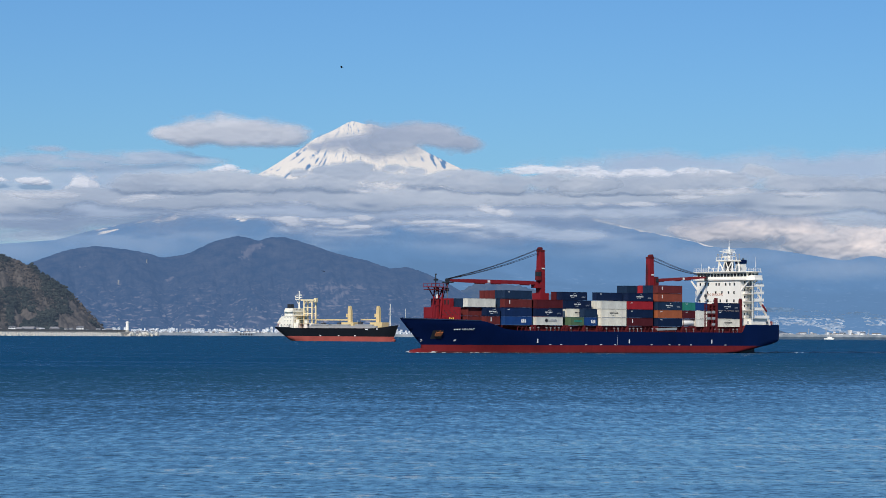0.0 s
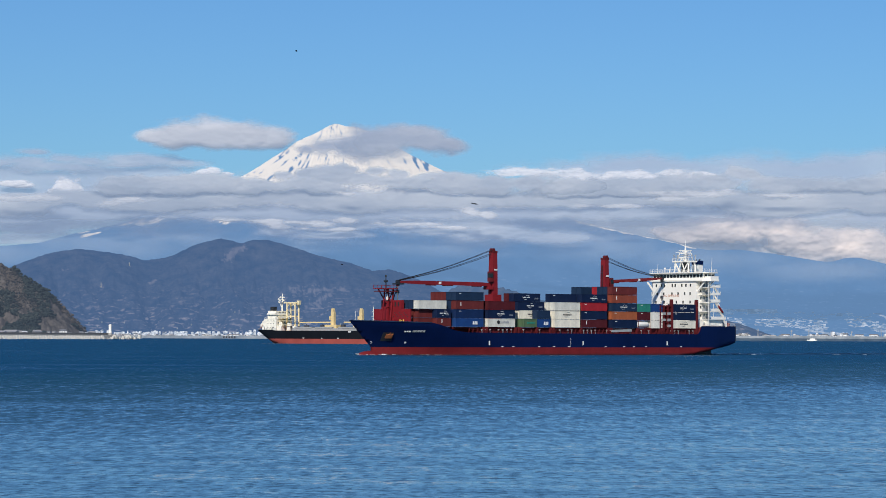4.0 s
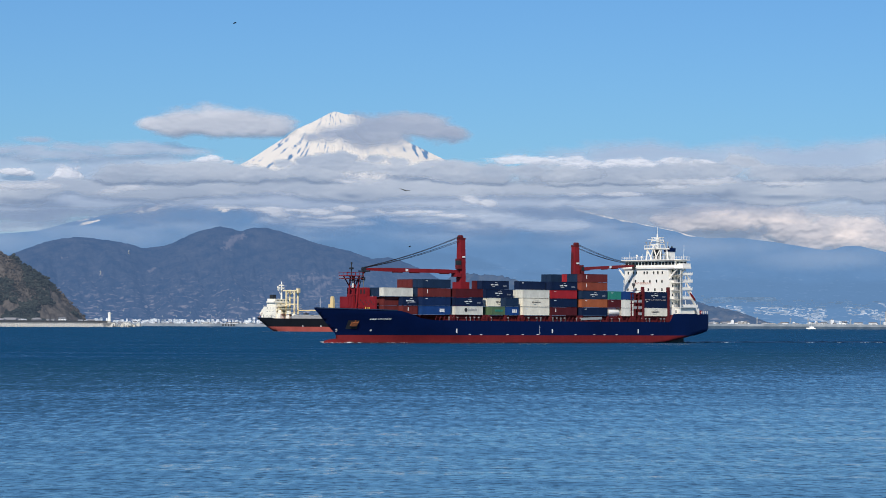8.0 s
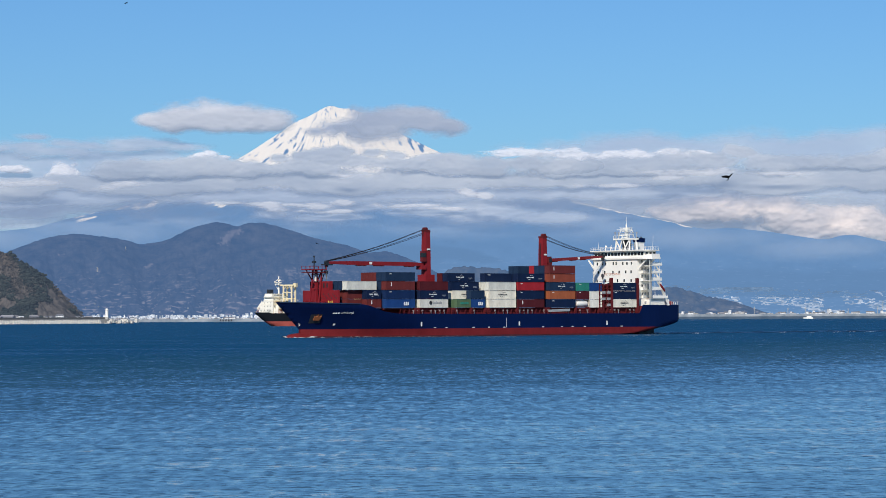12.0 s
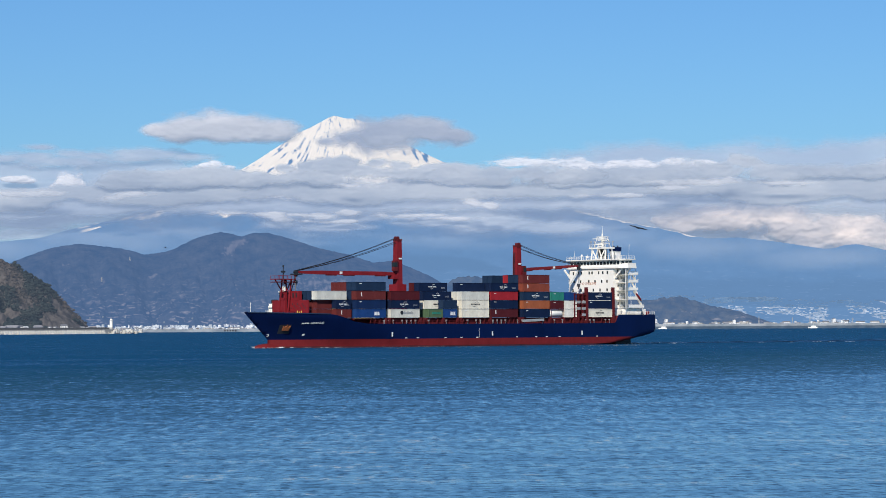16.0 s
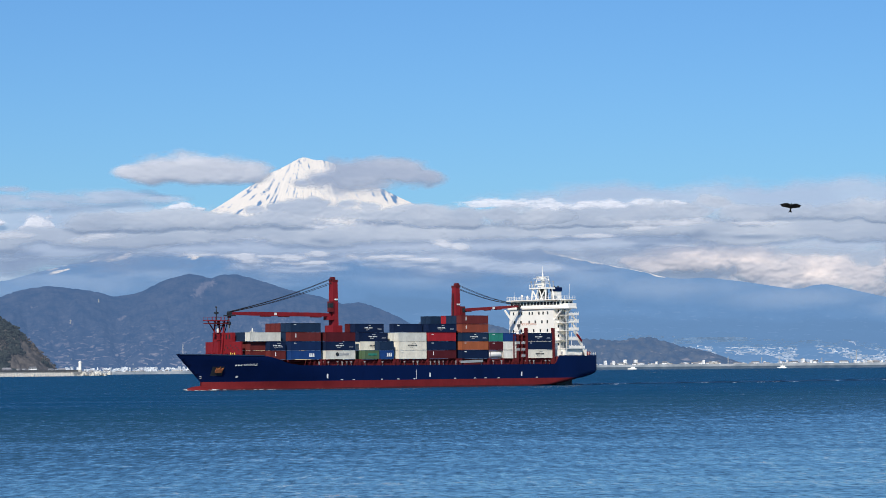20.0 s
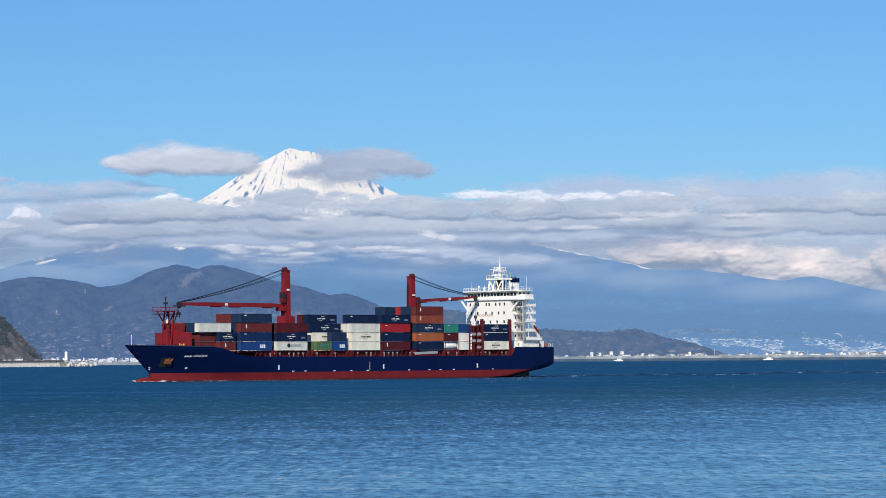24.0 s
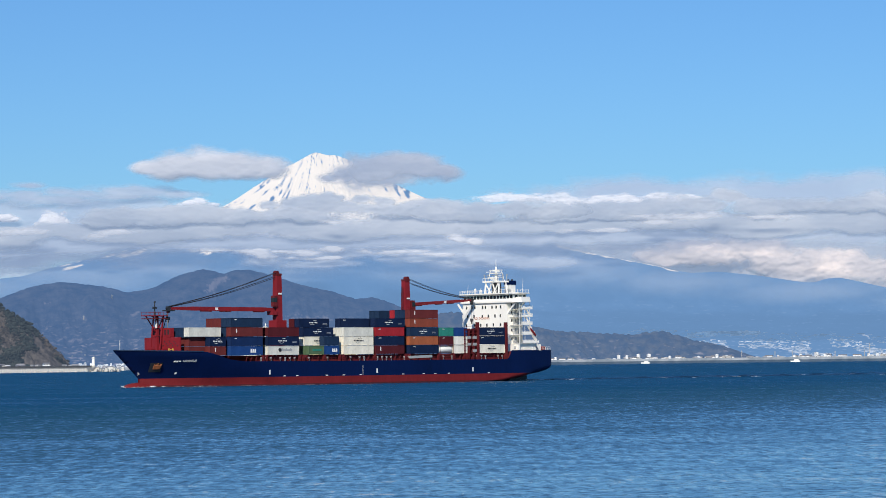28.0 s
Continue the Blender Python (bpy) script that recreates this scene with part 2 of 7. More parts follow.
    wave.operation, unit.operation = "SCALE", "NORMALIZE"
    l.new(lean.outputs[0], wave.inputs[0])
    l.new(gusty.outputs[0], wave.inputs["Scale"])
    # the wave faces that show lean towards the shore
    face, lift = n.new("ShaderNodeVectorMath"), n.new("ShaderNodeVectorMath")
    face.operation = "SCALE"
    face.inputs[0].default_value = (0.0, -0.27, 0.0)
    l.new(gusty.outputs[0], face.inputs["Scale"])
    l.new(geo.outputs["Normal"], lift.inputs[0])
    l.new(face.outputs[0], lift.inputs[1])
    l.new(lift.outputs[0], tilt.inputs[0])
    l.new(wave.outputs[0], tilt.inputs[1])
    # single steeper ripples, dark from the shore: long ones, short ones close in and rows of them further out
    bent = tilt
    for stretch, size, low, high, much in (((0.8, 1.9, 1.0), 0.55, 0.585, 0.66, -0.085), ((1.7, 2.4, 1.0), 0.9, 0.535, 0.60, -0.085), ((1.6, 0.22, 1.0), 0.9, 0.54, 0.64, -0.16)):
        short, crest, curl, steep, more = [n.new(k) for k in ("ShaderNodeMapping", "ShaderNodeTexNoise", "ShaderNodeMapRange", "ShaderNodeVectorMath", "ShaderNodeVectorMath")]
        short.inputs["Scale"].default_value = stretch
        l.new(tc.outputs["Object"], short.inputs[0])
        crest.inputs["Scale"].default_value, crest.inputs["Detail"].default_value, crest.inputs["Roughness"].default_value = size, 5, 0.6
        l.new(short.outputs[0], crest.inputs["Vector"])
        curl.inputs["From Min"].default_value, curl.inputs["From Max"].default_value = low, high
        l.new(crest.outputs["Fac"], curl.inputs["Value"])
        steep.operation = "SCALE"
        steep.inputs[0].default_value = (0.0, much, 0.0)
        l.new(curl.outputs[0], steep.inputs["Scale"])
        if stretch[1] < 1:
            rows = n.new("ShaderNodeMath")
            rows.operation = "MULTIPLY"
            l.new(curl.outputs[0], rows.inputs[0])
            l.new(chopd.outputs[0], rows.inputs[1])
            l.new(rows.outputs[0], steep.inputs["Scale"])
        l.new(bent.outputs[0], more.inputs[0])
        l.new(steep.outputs[0], more.inputs[1])
        bent = more
    # far faces that lean away hide behind the crests before them
    seen = n.new("ShaderNodeVectorMath")
    seen.operation = "MINIMUM"
    seen.inputs[1].default_value = (9.0, 0.015, 9.0)
    l.new(bent.outputs[0], seen.inputs[0])
    l.new(seen.outputs[0], unit.inputs[0])
    l.new(unit.outputs[0], p.inputs["Normal"])
    # wind streaks roughen the surface in long patches
    wind = n.new("ShaderNodeTexNoise")
    wind.inputs["Scale"].default_value, wind.inputs["Detail"].default_value = 0.006, 5
    l.new(mp.outputs[0], wind.inputs["Vector"])
    r = n.new("ShaderNodeMapRange")
    r.inputs["From Min"].default_value, r.inputs["From Max"].default_value = 0.35, 0.65
    r.inputs["To Min"].default_value, r.inputs["To Max"].default_value = 0.05, 0.13
    l.new(wind.outputs["Fac"], r.inputs["Value"])
    l.new(r.outputs[0], p.inputs["Roughness"])
    return m


def build_sea():
    b = np.concatenate([np.linspace(-180, -14, 30)[:-1], np.arange(-14, 14.01, 0.05), np.linspace(14, 180, 30)[1:]])
    d = np.concatenate([[0.001, 15, 35], 55 * (5600 / 55) ** np.linspace(0, 1, 430)])
    B, D = np.meshgrid(b, d)
    X, Y = polar(B, D)
    fade = np.clip(1.6 - D / 900, 0.12, 1)
    calm = 0.65 + 0.35 * np.clip(fbm(X / 90, Y / 60, 3, 3) + 0.3, -1, 1)
    Z = np.zeros_like(X)
    for k, (wave, turn, amp) in enumerate(((11.0, 8, 0.020), (6.3, -14, 0.018), (3.9, 21, 0.014), (2.3, -5, 0.010))):
        c, s = math.cos(radians(turn)), math.sin(radians(turn))
        u = (X * s + Y * c) / wave
        w = (X * c - Y * s) / wave
        Z += amp * (np.sin(2 * math.pi * (u + 0.9 * np_noise(u / 3, w / 7, k))) + 0.8 * np_noise(u * 1.3, w * 0.4, 9 + k))
    Z *= 0.65 * fade * calm
    Z[np.abs(B) > 13.9] = 0
    return tagged(new("water", sheet("water", X, Y, Z, sea_material(), flip=True)), "dark blue sea with small wind ripples in a calm bay", "water", kind="structure")


sea = build_sea()


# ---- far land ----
def far_material(name, base, light, scale, haze_tint, haze_glow, snow=None, streak=(1, 1, 1), spread=(0.38, 0.62), fields=None, high=(85, 20), cut=(0.57, 0.68), grain=0.62):
    """Ground of the distant backdrop, kilometres off, with its blue haze put in as emission."""
    m = bpy.data.materials.new(name)
    m.use_nodes = True
    n, l = m.node_tree.nodes, m.node_tree.links
    p = n["Principled BSDF"]
    p.inputs["Roughness"].default_value = 0.95
    p.inputs["Specular IOR Level"].default_value = 0.0
    tc, mp = n.new("ShaderNodeTexCoord"), n.new("ShaderNodeMapping")
    mp.inputs["Scale"].default_value = streak
    l.new(tc.outputs["Object"], mp.inputs[0])
    tex = n.new("ShaderNodeTexNoise")
    tex.inputs["Scale"].default_value, tex.inputs["Detail"].default_value, tex.inputs["Roughness"].default_value = scale, 8, grain
    l.new(mp.outputs[0], tex.inputs["Vector"])
    r = n.new("ShaderNodeMapRange")
    r.inputs["From Min"].default_value, r.inputs["From Max"].default_value = spread
    l.new(tex.outputs["Fac"], r.inputs["Value"])
    mix = n.new("ShaderNodeMix")
    mix.data_type = "RGBA"
    mix.inputs[6].default_value, mix.inputs[7].default_value = (*base, 1), (*light, 1)
    l.new(r.outputs[0], mix.inputs[0])
    colour = mix.outputs[2]
    if fields:
        # pale terraces, tracks and cleared strips low on the slopes, and the quarry's bare rock
        mp2, strip, cut2, xyz, low, both, lay = [n.new(k) for k in ("ShaderNodeMapping", "ShaderNodeTexNoise", "ShaderNodeMapRange", "ShaderNodeSeparateXYZ", "ShaderNodeMapRange", "ShaderNodeMath", "ShaderNodeMix")]
        mp2.inputs["Scale"].default_value = (0.9, 0.9, 3.4)
        l.new(tc.outputs["Object"], mp2.inputs[0])
        strip.inputs["Scale"].default_value, strip.inputs["Detail"].default_value = 0.075, 7
        l.new(mp2.outputs[0], strip.inputs["Vector"])
        cut2.inputs["From Min"].default_value, cut2.inputs["From Max"].default_value = cut
        l.new(strip.outputs["Fac"], cut2.inputs["Value"])
        l.new(tc.outputs["Object"], xyz.inputs[0])
        l.new(xyz.outputs["Z"], low.inputs["Value"])
        low.inputs["From Min"].default_value, low.inputs["From Max"].default_value = high
        both.operation = "MULTIPLY"
        l.new(cut2.outputs[0], both.inputs[0])
        l.new(low.outputs[0], both.inputs[1])
        scar, most = n.new("ShaderNodeAttribute"), n.new("ShaderNodeMath")
        scar.attribute_name, most.operation = "scar", "MAXIMUM"
        l.new(both.outputs[0], most.inputs[0])
        l.new(scar.outputs["Fac"], most.inputs[1])
        lay.data_type = "RGBA"
        l.new(most.outputs[0], lay.inputs[0])
        l.new(colour, lay.inputs[6])
        lay.inputs[7].default_value = (*fields, 1)
        colour = lay.outputs[2]
    if snow:
        at = n.new("ShaderNodeAttribute")
        at.attribute_name = "snow"
        edge = n.new("ShaderNodeMath")
        edge.operation = "MULTIPLY_ADD"
        l.new(tex.outputs["Fac"], edge.inputs[0])
        edge.inputs[1].default_value = 0.9
        l.new(at.outputs["Fac"], edge.inputs[2])
        line = n.new("ShaderNodeMapRange")
        line.inputs["From Min"].default_value, line.inputs["From Max"].default_value = 0.68, 1.06
        l.new(edge.outputs[0], line.inputs["Value"])
        top = n.new("ShaderNodeMix")
        top.data_type = "RGBA"
        l.new(line.outputs[0], top.inputs[0])
        l.new(colour, top.inputs[6])
        top.inputs[7].default_value = (*snow, 1)
        colour = top.outputs[2]
        # the haze put in as emission is weaker on the high snow
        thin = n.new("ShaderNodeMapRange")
        thin.inputs["To Min"].default_value, thin.inputs["To Max"].default_value = haze_glow, haze_glow * 0.22
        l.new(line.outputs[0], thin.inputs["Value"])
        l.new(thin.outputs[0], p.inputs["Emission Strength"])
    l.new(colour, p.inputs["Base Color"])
    # haze: an even blue emission over the whole ground
    p.inputs["Emission Color"].default_value = (*haze_tint, 1)
    p.inputs["Emission Strength"].default_value = haze_glow
    return m


def profile(points):
    """A smooth skyline: elevation in degrees over bearing in degrees."""
    xs, ys = np.array([p[0] for p in points]), np.array([p[1] for p in points])

    def at(b):
        out = np.zeros_like(b, dtype=float)
        for k, w in ((-0.07, 0.25), (0.0, 0.5), (0.07, 0.25)):
            out = out + w * np.interp(b + k, xs, ys)
        return out
    return at


def attribute(me, name, values):
    me.attributes.new(name, "FLOAT", "POINT").data.foreach_set("value", np.ascontiguousarray(values, dtype=np.float32).ravel())


SLOPE = {}


def build_volcano():
    line = profile([(-12, 1.5), (-10.05, 1.82), (-9.46, 1.86), (-8.86, 1.92), (-8.27, 2.09), (-7.67, 2.23), (-7.07, 2.37), (-6.47, 2.51), (-5.5, 2.86), (-4.43, 3.46), (-3.94, 3.77), (-3.64, 3.96), (-3.38, 4.15), (-2.98, 4.33), (-2.71, 4.48),
                    (-2.59, 4.54), (-2.5, 4.53), (-2.37, 4.475), (-2.13, 4.47), (-1.88, 4.38), (-1.4, 4.12), (-0.9, 3.85), (-0.15, 3.5), (1.2, 2.95), (2.75, 2.44), (3.54, 2.25), (4.8, 1.99),
                    (5.1, 1.9), (5.5, 1.84), (6.1, 1.86), (6.4, 1.82), (6.85, 1.77), (7.9, 1.60), (8.1, 1.60), (8.35, 1.68), (8.65, 1.69), (9.2, 1.56), (10.05, 1.36), (12, 1.15)])
    b = np.concatenate([np.arange(-12, -5, 0.04), np.arange(-5, 0.4, 0.014), np.arange(0.4, 12.01, 0.04)])
    v = np.concatenate([np.linspace(0, 0.5, 50)[:-1], np.linspace(0.5, 1, 130)])
    B, V = np.meshgrid(b, v)
    D = 4440 + 430 * V
    top = 6.6 + 4870 * np.tan(np.radians(line(B)))
    rise = 0.16 * V + 0.84 * V ** 1.9
    # gullies that run down from the summit
    fall = np.clip(4.6 - line(B) + (1 - V) * 2.6, 0.02, None)
    turn = np.arctan2(B + 2.5, fall + 0.3)
    gully = 0.4 * fbm(turn * 17, fall * 1.2, 21, 5, 0.6) + 0.4 * fbm(turn * 60, fall * 3.0, 27, 4, 0.6)
    Z = top * rise + gully * (3.0 + 15.0 * V) * np.clip((top * rise - 150) / 90, 0.04, 1) * np.clip(1.03 - V, 0, 0.5)
    Z += fbm(B * 3, V * 6, 5, 4) * 1.2 * V * (1 - V)
    Z[0] = -4
    X, Y = polar(B, D)
    SLOPE.update(B=B, X=X, Y=Y, Z=Z)
    # slopes nearly black, their hazy blue put in as emission
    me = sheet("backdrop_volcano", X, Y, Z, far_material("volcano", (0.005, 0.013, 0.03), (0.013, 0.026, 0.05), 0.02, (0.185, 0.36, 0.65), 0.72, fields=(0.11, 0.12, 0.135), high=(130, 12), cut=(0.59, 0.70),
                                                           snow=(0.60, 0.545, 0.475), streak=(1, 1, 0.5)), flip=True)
    # snow lies above about 190 m of the drawn height; bare rock ribs run down it, most on the western edge, the eastern ridge and by the summit
    deep = line(B) - np.degrees(np.arctan2(Z - 6.6, D))
    bare = 0.38 + 0.24 * np.clip((-2.9 - B) / 0.8, 0, 1) + 0.5 * np.clip((B + 1.1) / 0.6, 0, 1) + 0.06 * np.clip((Z - 340) / 30, 0, 1)
    ribs = 0.25 * np.clip(fbm(turn * 30, fall * 3.0, 29, 4, 0.65), -0.3, 2) + 1.5 * np.clip(fbm(turn * 75 + fall * 7, fall * 8.0, 35, 3, 0.7) - 0.15, 0, 2)
    snow = -0.25 + np.clip((Z - 198) / 42, 0, 1) * 1.15 - ribs * bare
    # a snow-covered edge along the eastern slope, and pink-white snowfields on the western shoulder
    east = (B > 2.6) & (B < 5.2) & (deep < 0.09)
    snow += np.where(east, 1.7 * np.clip(1.15 - np.abs(deep) / (0.04 + 0.035 * np_noise(B * 6.0, B * 0, 33)), 0, 1) - 0.9 * np.clip(B - 4.3, 0, 2), 0)
    field = np.clip(1 - np.abs(deep - 0.07) / 0.2, 0, 1) * np.clip((B + 8.5) / 0.5, 0, 1) * np.clip((-5.9 - B) / 0.6, 0, 1)
    snow += np.where(B < -5.5, field * (0.76 + 0.55 * fbm(B * 2.2 + deep * 9, deep * 20, 37, 4)), 0)
    flank = np.clip(1 - np.abs(np.degrees(np.arctan2(Z - 6.6, D)) - 2.42) / 0.16, 0, 1) * np.clip((B + 5.4) / 0.6, 0, 1) * np.clip((0.4 - B) / 0.8, 0, 1)
    snow += 0.85 * flank * np.clip(0.6 + fbm(B * 2.6, B * 0.4 + deep * 2.5, 39, 4), 0, 1.2)
    attribute(me, "snow", snow)
    return tagged(new("backdrop_volcano", me), "snow-capped volcano with blue hazy lower slopes", "mountain", kind="structure")


build_volcano()


def ridge(name, label, points, d0, d1, mat, rough, step=0.04, seed=0, rows=70, foot=0.0, spurs=1.0, scars=()):
    """A range of hills whose crest follows a skyline, with spurs and valleys on the near side."""
    line = profile(points)
    b = np.arange(points[0][0], points[-1][0] + step / 2, step)
    v = np.concatenate([np.linspace(0, 1, rows), np.linspace(1, 1.25, 8)[1:]])
    B, V = np.meshgrid(b, v)
    D = d0 + (d1 - d0) * V
    crest = np.maximum(6.6 + d1 * np.tan(np.radians(line(B))), 0)
    up = np.where(V <= 1, np.clip(V, 0, 1) ** (1.1 + 0.35 * np_noise(B * 1.7, B * 0, seed)), 1 - (V - 1) * 2.2)
    fade = np.clip(V, 0, 1) * np.clip(1 - V, 0, 1) * 4
    Z = foot + (crest - foot) * up
    Z += spurs * fade * crest * (0.22 * fbm(B * 1.6 + V * 0.6, V * 1.5, seed + 1, 5) + 0.05 * fbm(B * 9, V * 9, seed + 2, 4))
    Z += rough * fbm(B * 16, V * 14, seed + 3, 4, 0.6) * np.clip(V * 5, 0, 1) * np.clip(crest / 20, 0, 1)
    Z[0], Z[-1] = -3, -3
    X, Y = polar(B, D)
    SLOPE[name] = (B, V, X, Y, Z)
    me = sheet(name, X, Y, Z, mat, flip=True)
    if scars:
        s = np.zeros_like(B)
        E = np.degrees(np.arctan2(Z - 6.6, D))
        for b0, e0, b1, e1, wide in scars:
            k = np.clip(((B - b0) * (b1 - b0) + (E - e0) * (e1 - e0)) / ((b1 - b0) ** 2 + (e1 - e0) ** 2), 0, 1)
            away = np.hypot(B - b0 - k * (b1 - b0), E - e0 - k * (e1 - e0))
            s = np.maximum(s, np.clip(0.75 - away / wide + 1.5 * fbm(B * 11, E * 22, 71, 5, 0.65), 0, 0.36))
        attribute(me, "scar", s)
    return tagged(new(name, me), label, "hills", kind="structure")


# both hill materials carry their blue haze as emission
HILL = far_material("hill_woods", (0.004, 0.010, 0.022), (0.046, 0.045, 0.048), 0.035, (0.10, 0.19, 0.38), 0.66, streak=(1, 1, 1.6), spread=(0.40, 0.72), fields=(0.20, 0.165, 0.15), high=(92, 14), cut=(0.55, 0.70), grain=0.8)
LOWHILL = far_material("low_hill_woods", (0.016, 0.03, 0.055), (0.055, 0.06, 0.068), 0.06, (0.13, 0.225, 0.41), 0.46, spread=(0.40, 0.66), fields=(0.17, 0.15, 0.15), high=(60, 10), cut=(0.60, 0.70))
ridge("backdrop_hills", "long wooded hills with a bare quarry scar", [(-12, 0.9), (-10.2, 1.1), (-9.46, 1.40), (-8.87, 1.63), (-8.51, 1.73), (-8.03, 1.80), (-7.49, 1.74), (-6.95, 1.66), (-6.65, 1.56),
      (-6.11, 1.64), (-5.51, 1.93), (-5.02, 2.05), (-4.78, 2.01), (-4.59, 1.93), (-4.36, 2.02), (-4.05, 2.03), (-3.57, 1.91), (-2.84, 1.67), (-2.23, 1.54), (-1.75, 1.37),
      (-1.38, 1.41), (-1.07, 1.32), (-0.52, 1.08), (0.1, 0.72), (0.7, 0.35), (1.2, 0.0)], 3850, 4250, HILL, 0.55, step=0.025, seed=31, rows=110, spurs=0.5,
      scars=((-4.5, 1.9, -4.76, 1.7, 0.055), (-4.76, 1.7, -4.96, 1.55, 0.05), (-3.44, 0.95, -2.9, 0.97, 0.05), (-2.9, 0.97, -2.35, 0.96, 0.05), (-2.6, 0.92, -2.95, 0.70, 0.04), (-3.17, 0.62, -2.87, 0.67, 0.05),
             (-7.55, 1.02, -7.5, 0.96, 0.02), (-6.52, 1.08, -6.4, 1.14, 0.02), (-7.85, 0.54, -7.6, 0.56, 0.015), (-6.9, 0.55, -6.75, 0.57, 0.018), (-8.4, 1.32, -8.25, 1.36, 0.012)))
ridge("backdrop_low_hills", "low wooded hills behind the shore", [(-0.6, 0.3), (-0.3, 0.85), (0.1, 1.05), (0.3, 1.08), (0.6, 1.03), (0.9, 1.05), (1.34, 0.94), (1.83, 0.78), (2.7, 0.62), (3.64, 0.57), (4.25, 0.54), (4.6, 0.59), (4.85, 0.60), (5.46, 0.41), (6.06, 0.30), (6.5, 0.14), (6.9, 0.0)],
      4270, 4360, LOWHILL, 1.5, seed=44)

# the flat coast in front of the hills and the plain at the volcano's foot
# coast ground and sea wall, with haze added as emission
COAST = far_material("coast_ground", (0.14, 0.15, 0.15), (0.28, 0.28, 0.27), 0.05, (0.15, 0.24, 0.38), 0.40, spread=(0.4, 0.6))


def build_coast():
    b = np.arange(-40, 40.1, 0.4)
    d = np.array([3790.0, 3796, 3850, 4200, 4700, 5400])
    B, D = np.meshgrid(b, d)
    D = D + np.where(B > 1.5, 420, 0) * np.where(D < 3900, 1, 0) * np.clip((B - 1.5) / 0.8, 0, 1)
    Z = np.array([-2, 1.6, 3.0, 4.0, 7.0, 9.0])[:, None] + 0 * B
    X, Y = polar(B, D)
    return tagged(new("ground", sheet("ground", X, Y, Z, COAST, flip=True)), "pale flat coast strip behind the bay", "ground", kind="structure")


build_coast()


# ---- clouds ----
def cloud_material(name, white, soft=(0.02, 0.5), cover=1.0, glow=0.10, thin=None):
    m = bpy.data.materials.new(name)
    m.use_nodes = True
    n, l = m.node_tree.nodes, m.node_tree.links
    n.clear()
    out = n.new("ShaderNodeOutputMaterial")
    diff, trl, em, clear = n.new("ShaderNodeBsdfDiffuse"), n.new("ShaderNodeBsdfTranslucent"), n.new("ShaderNodeEmission"), n.new("ShaderNodeBsdfTransparent")
    diff.inputs[0].default_value = trl.inputs[0].default_value = (*white, 1)
    # bluish fill light put in as emission, softening the cloud's shaded side
    em.inputs[0].default_value, em.inputs[1].default_value = (0.43, 0.57, 0.85, 1), glow
    body, lit, fin = n.new("ShaderNodeMixShader"), n.new("ShaderNodeAddShader"), n.new("ShaderNodeMixShader")
    body.inputs[0].default_value = 0.3
    l.new(diff.outputs[0], body.inputs[1])
    l.new(trl.outputs[0], body.inputs[2])
    l.new(body.outputs[0], lit.inputs[0])
    l.new(em.outputs[0], lit.inputs[1])
    if thin:
        # denser and thinner streaks of cloud scatter more and less light
        mp, band, mr, mc = n.new("ShaderNodeMapping"), n.new("ShaderNodeTexNoise"), n.new("ShaderNodeMapRange"), n.new("ShaderNodeMix")
        tc0 = n.new("ShaderNodeTexCoord")
        mp.inputs["Scale"].default_value = (0.9, 0.2, 2.3)
        l.new(tc0.outputs["Object"], mp.inputs[0])
        band.inputs["Scale"].default_value, band.inputs["Detail"].default_value, band.inputs["Roughness"].default_value = 0.0075, 4, 0.5
        l.new(mp.outputs[0], band.inputs["Vector"])
        mr.inputs["From Min"].default_value, mr.inputs["From Max"].default_value = 0.45, 0.68
        mr.interpolation_type = "SMOOTHSTEP"
        l.new(band.outputs["Fac"], mr.inputs["Value"])
        mc.data_type = "RGBA"
        mc.inputs[6].default_value, mc.inputs[7].default_value = (*thin, 1), (*white, 1)
        l.new(mr.outputs[0], mc.inputs[0])
        l.new(mc.outputs[2], diff.inputs[0])
        l.new(mc.outputs[2], trl.inputs[0])
    at = n.new("ShaderNodeAttribute")
    at.attribute_name = "cover"
    tc, tex = n.new("ShaderNodeTexCoord"), n.new("ShaderNodeTexNoise")
    tex.inputs["Scale"].default_value, tex.inputs["Detail"].default_value = 0.035, 7
    l.new(tc.outputs["Object"], tex.inputs["Vector"])
    wisp = n.new("ShaderNodeMath")
    wisp.operation = "MULTIPLY_ADD"
    l.new(tex.outputs["Fac"], wisp.inputs[0])
    wisp.inputs[1].default_value = 0.34
    l.new(at.outputs["Fac"], wisp.inputs[2])
    r = n.new("ShaderNodeMapRange")
    r.interpolation_type = "SMOOTHSTEP"
    r.inputs["From Min"].default_value, r.inputs["From Max"].default_value = 0.17 + soft[0], 0.17 + soft[1]
    r.inputs["To Max"].default_value = cover
    l.new(wisp.outputs[0], r.inputs["Value"])
    l.new(r.outputs[0], fin.inputs[0])
    l.new(clear.outputs[0], fin.inputs[1])
    l.new(lit.outputs[0], fin.inputs[2])
    l.new(fin.outputs[0], out.inputs["Surface"])
    return m


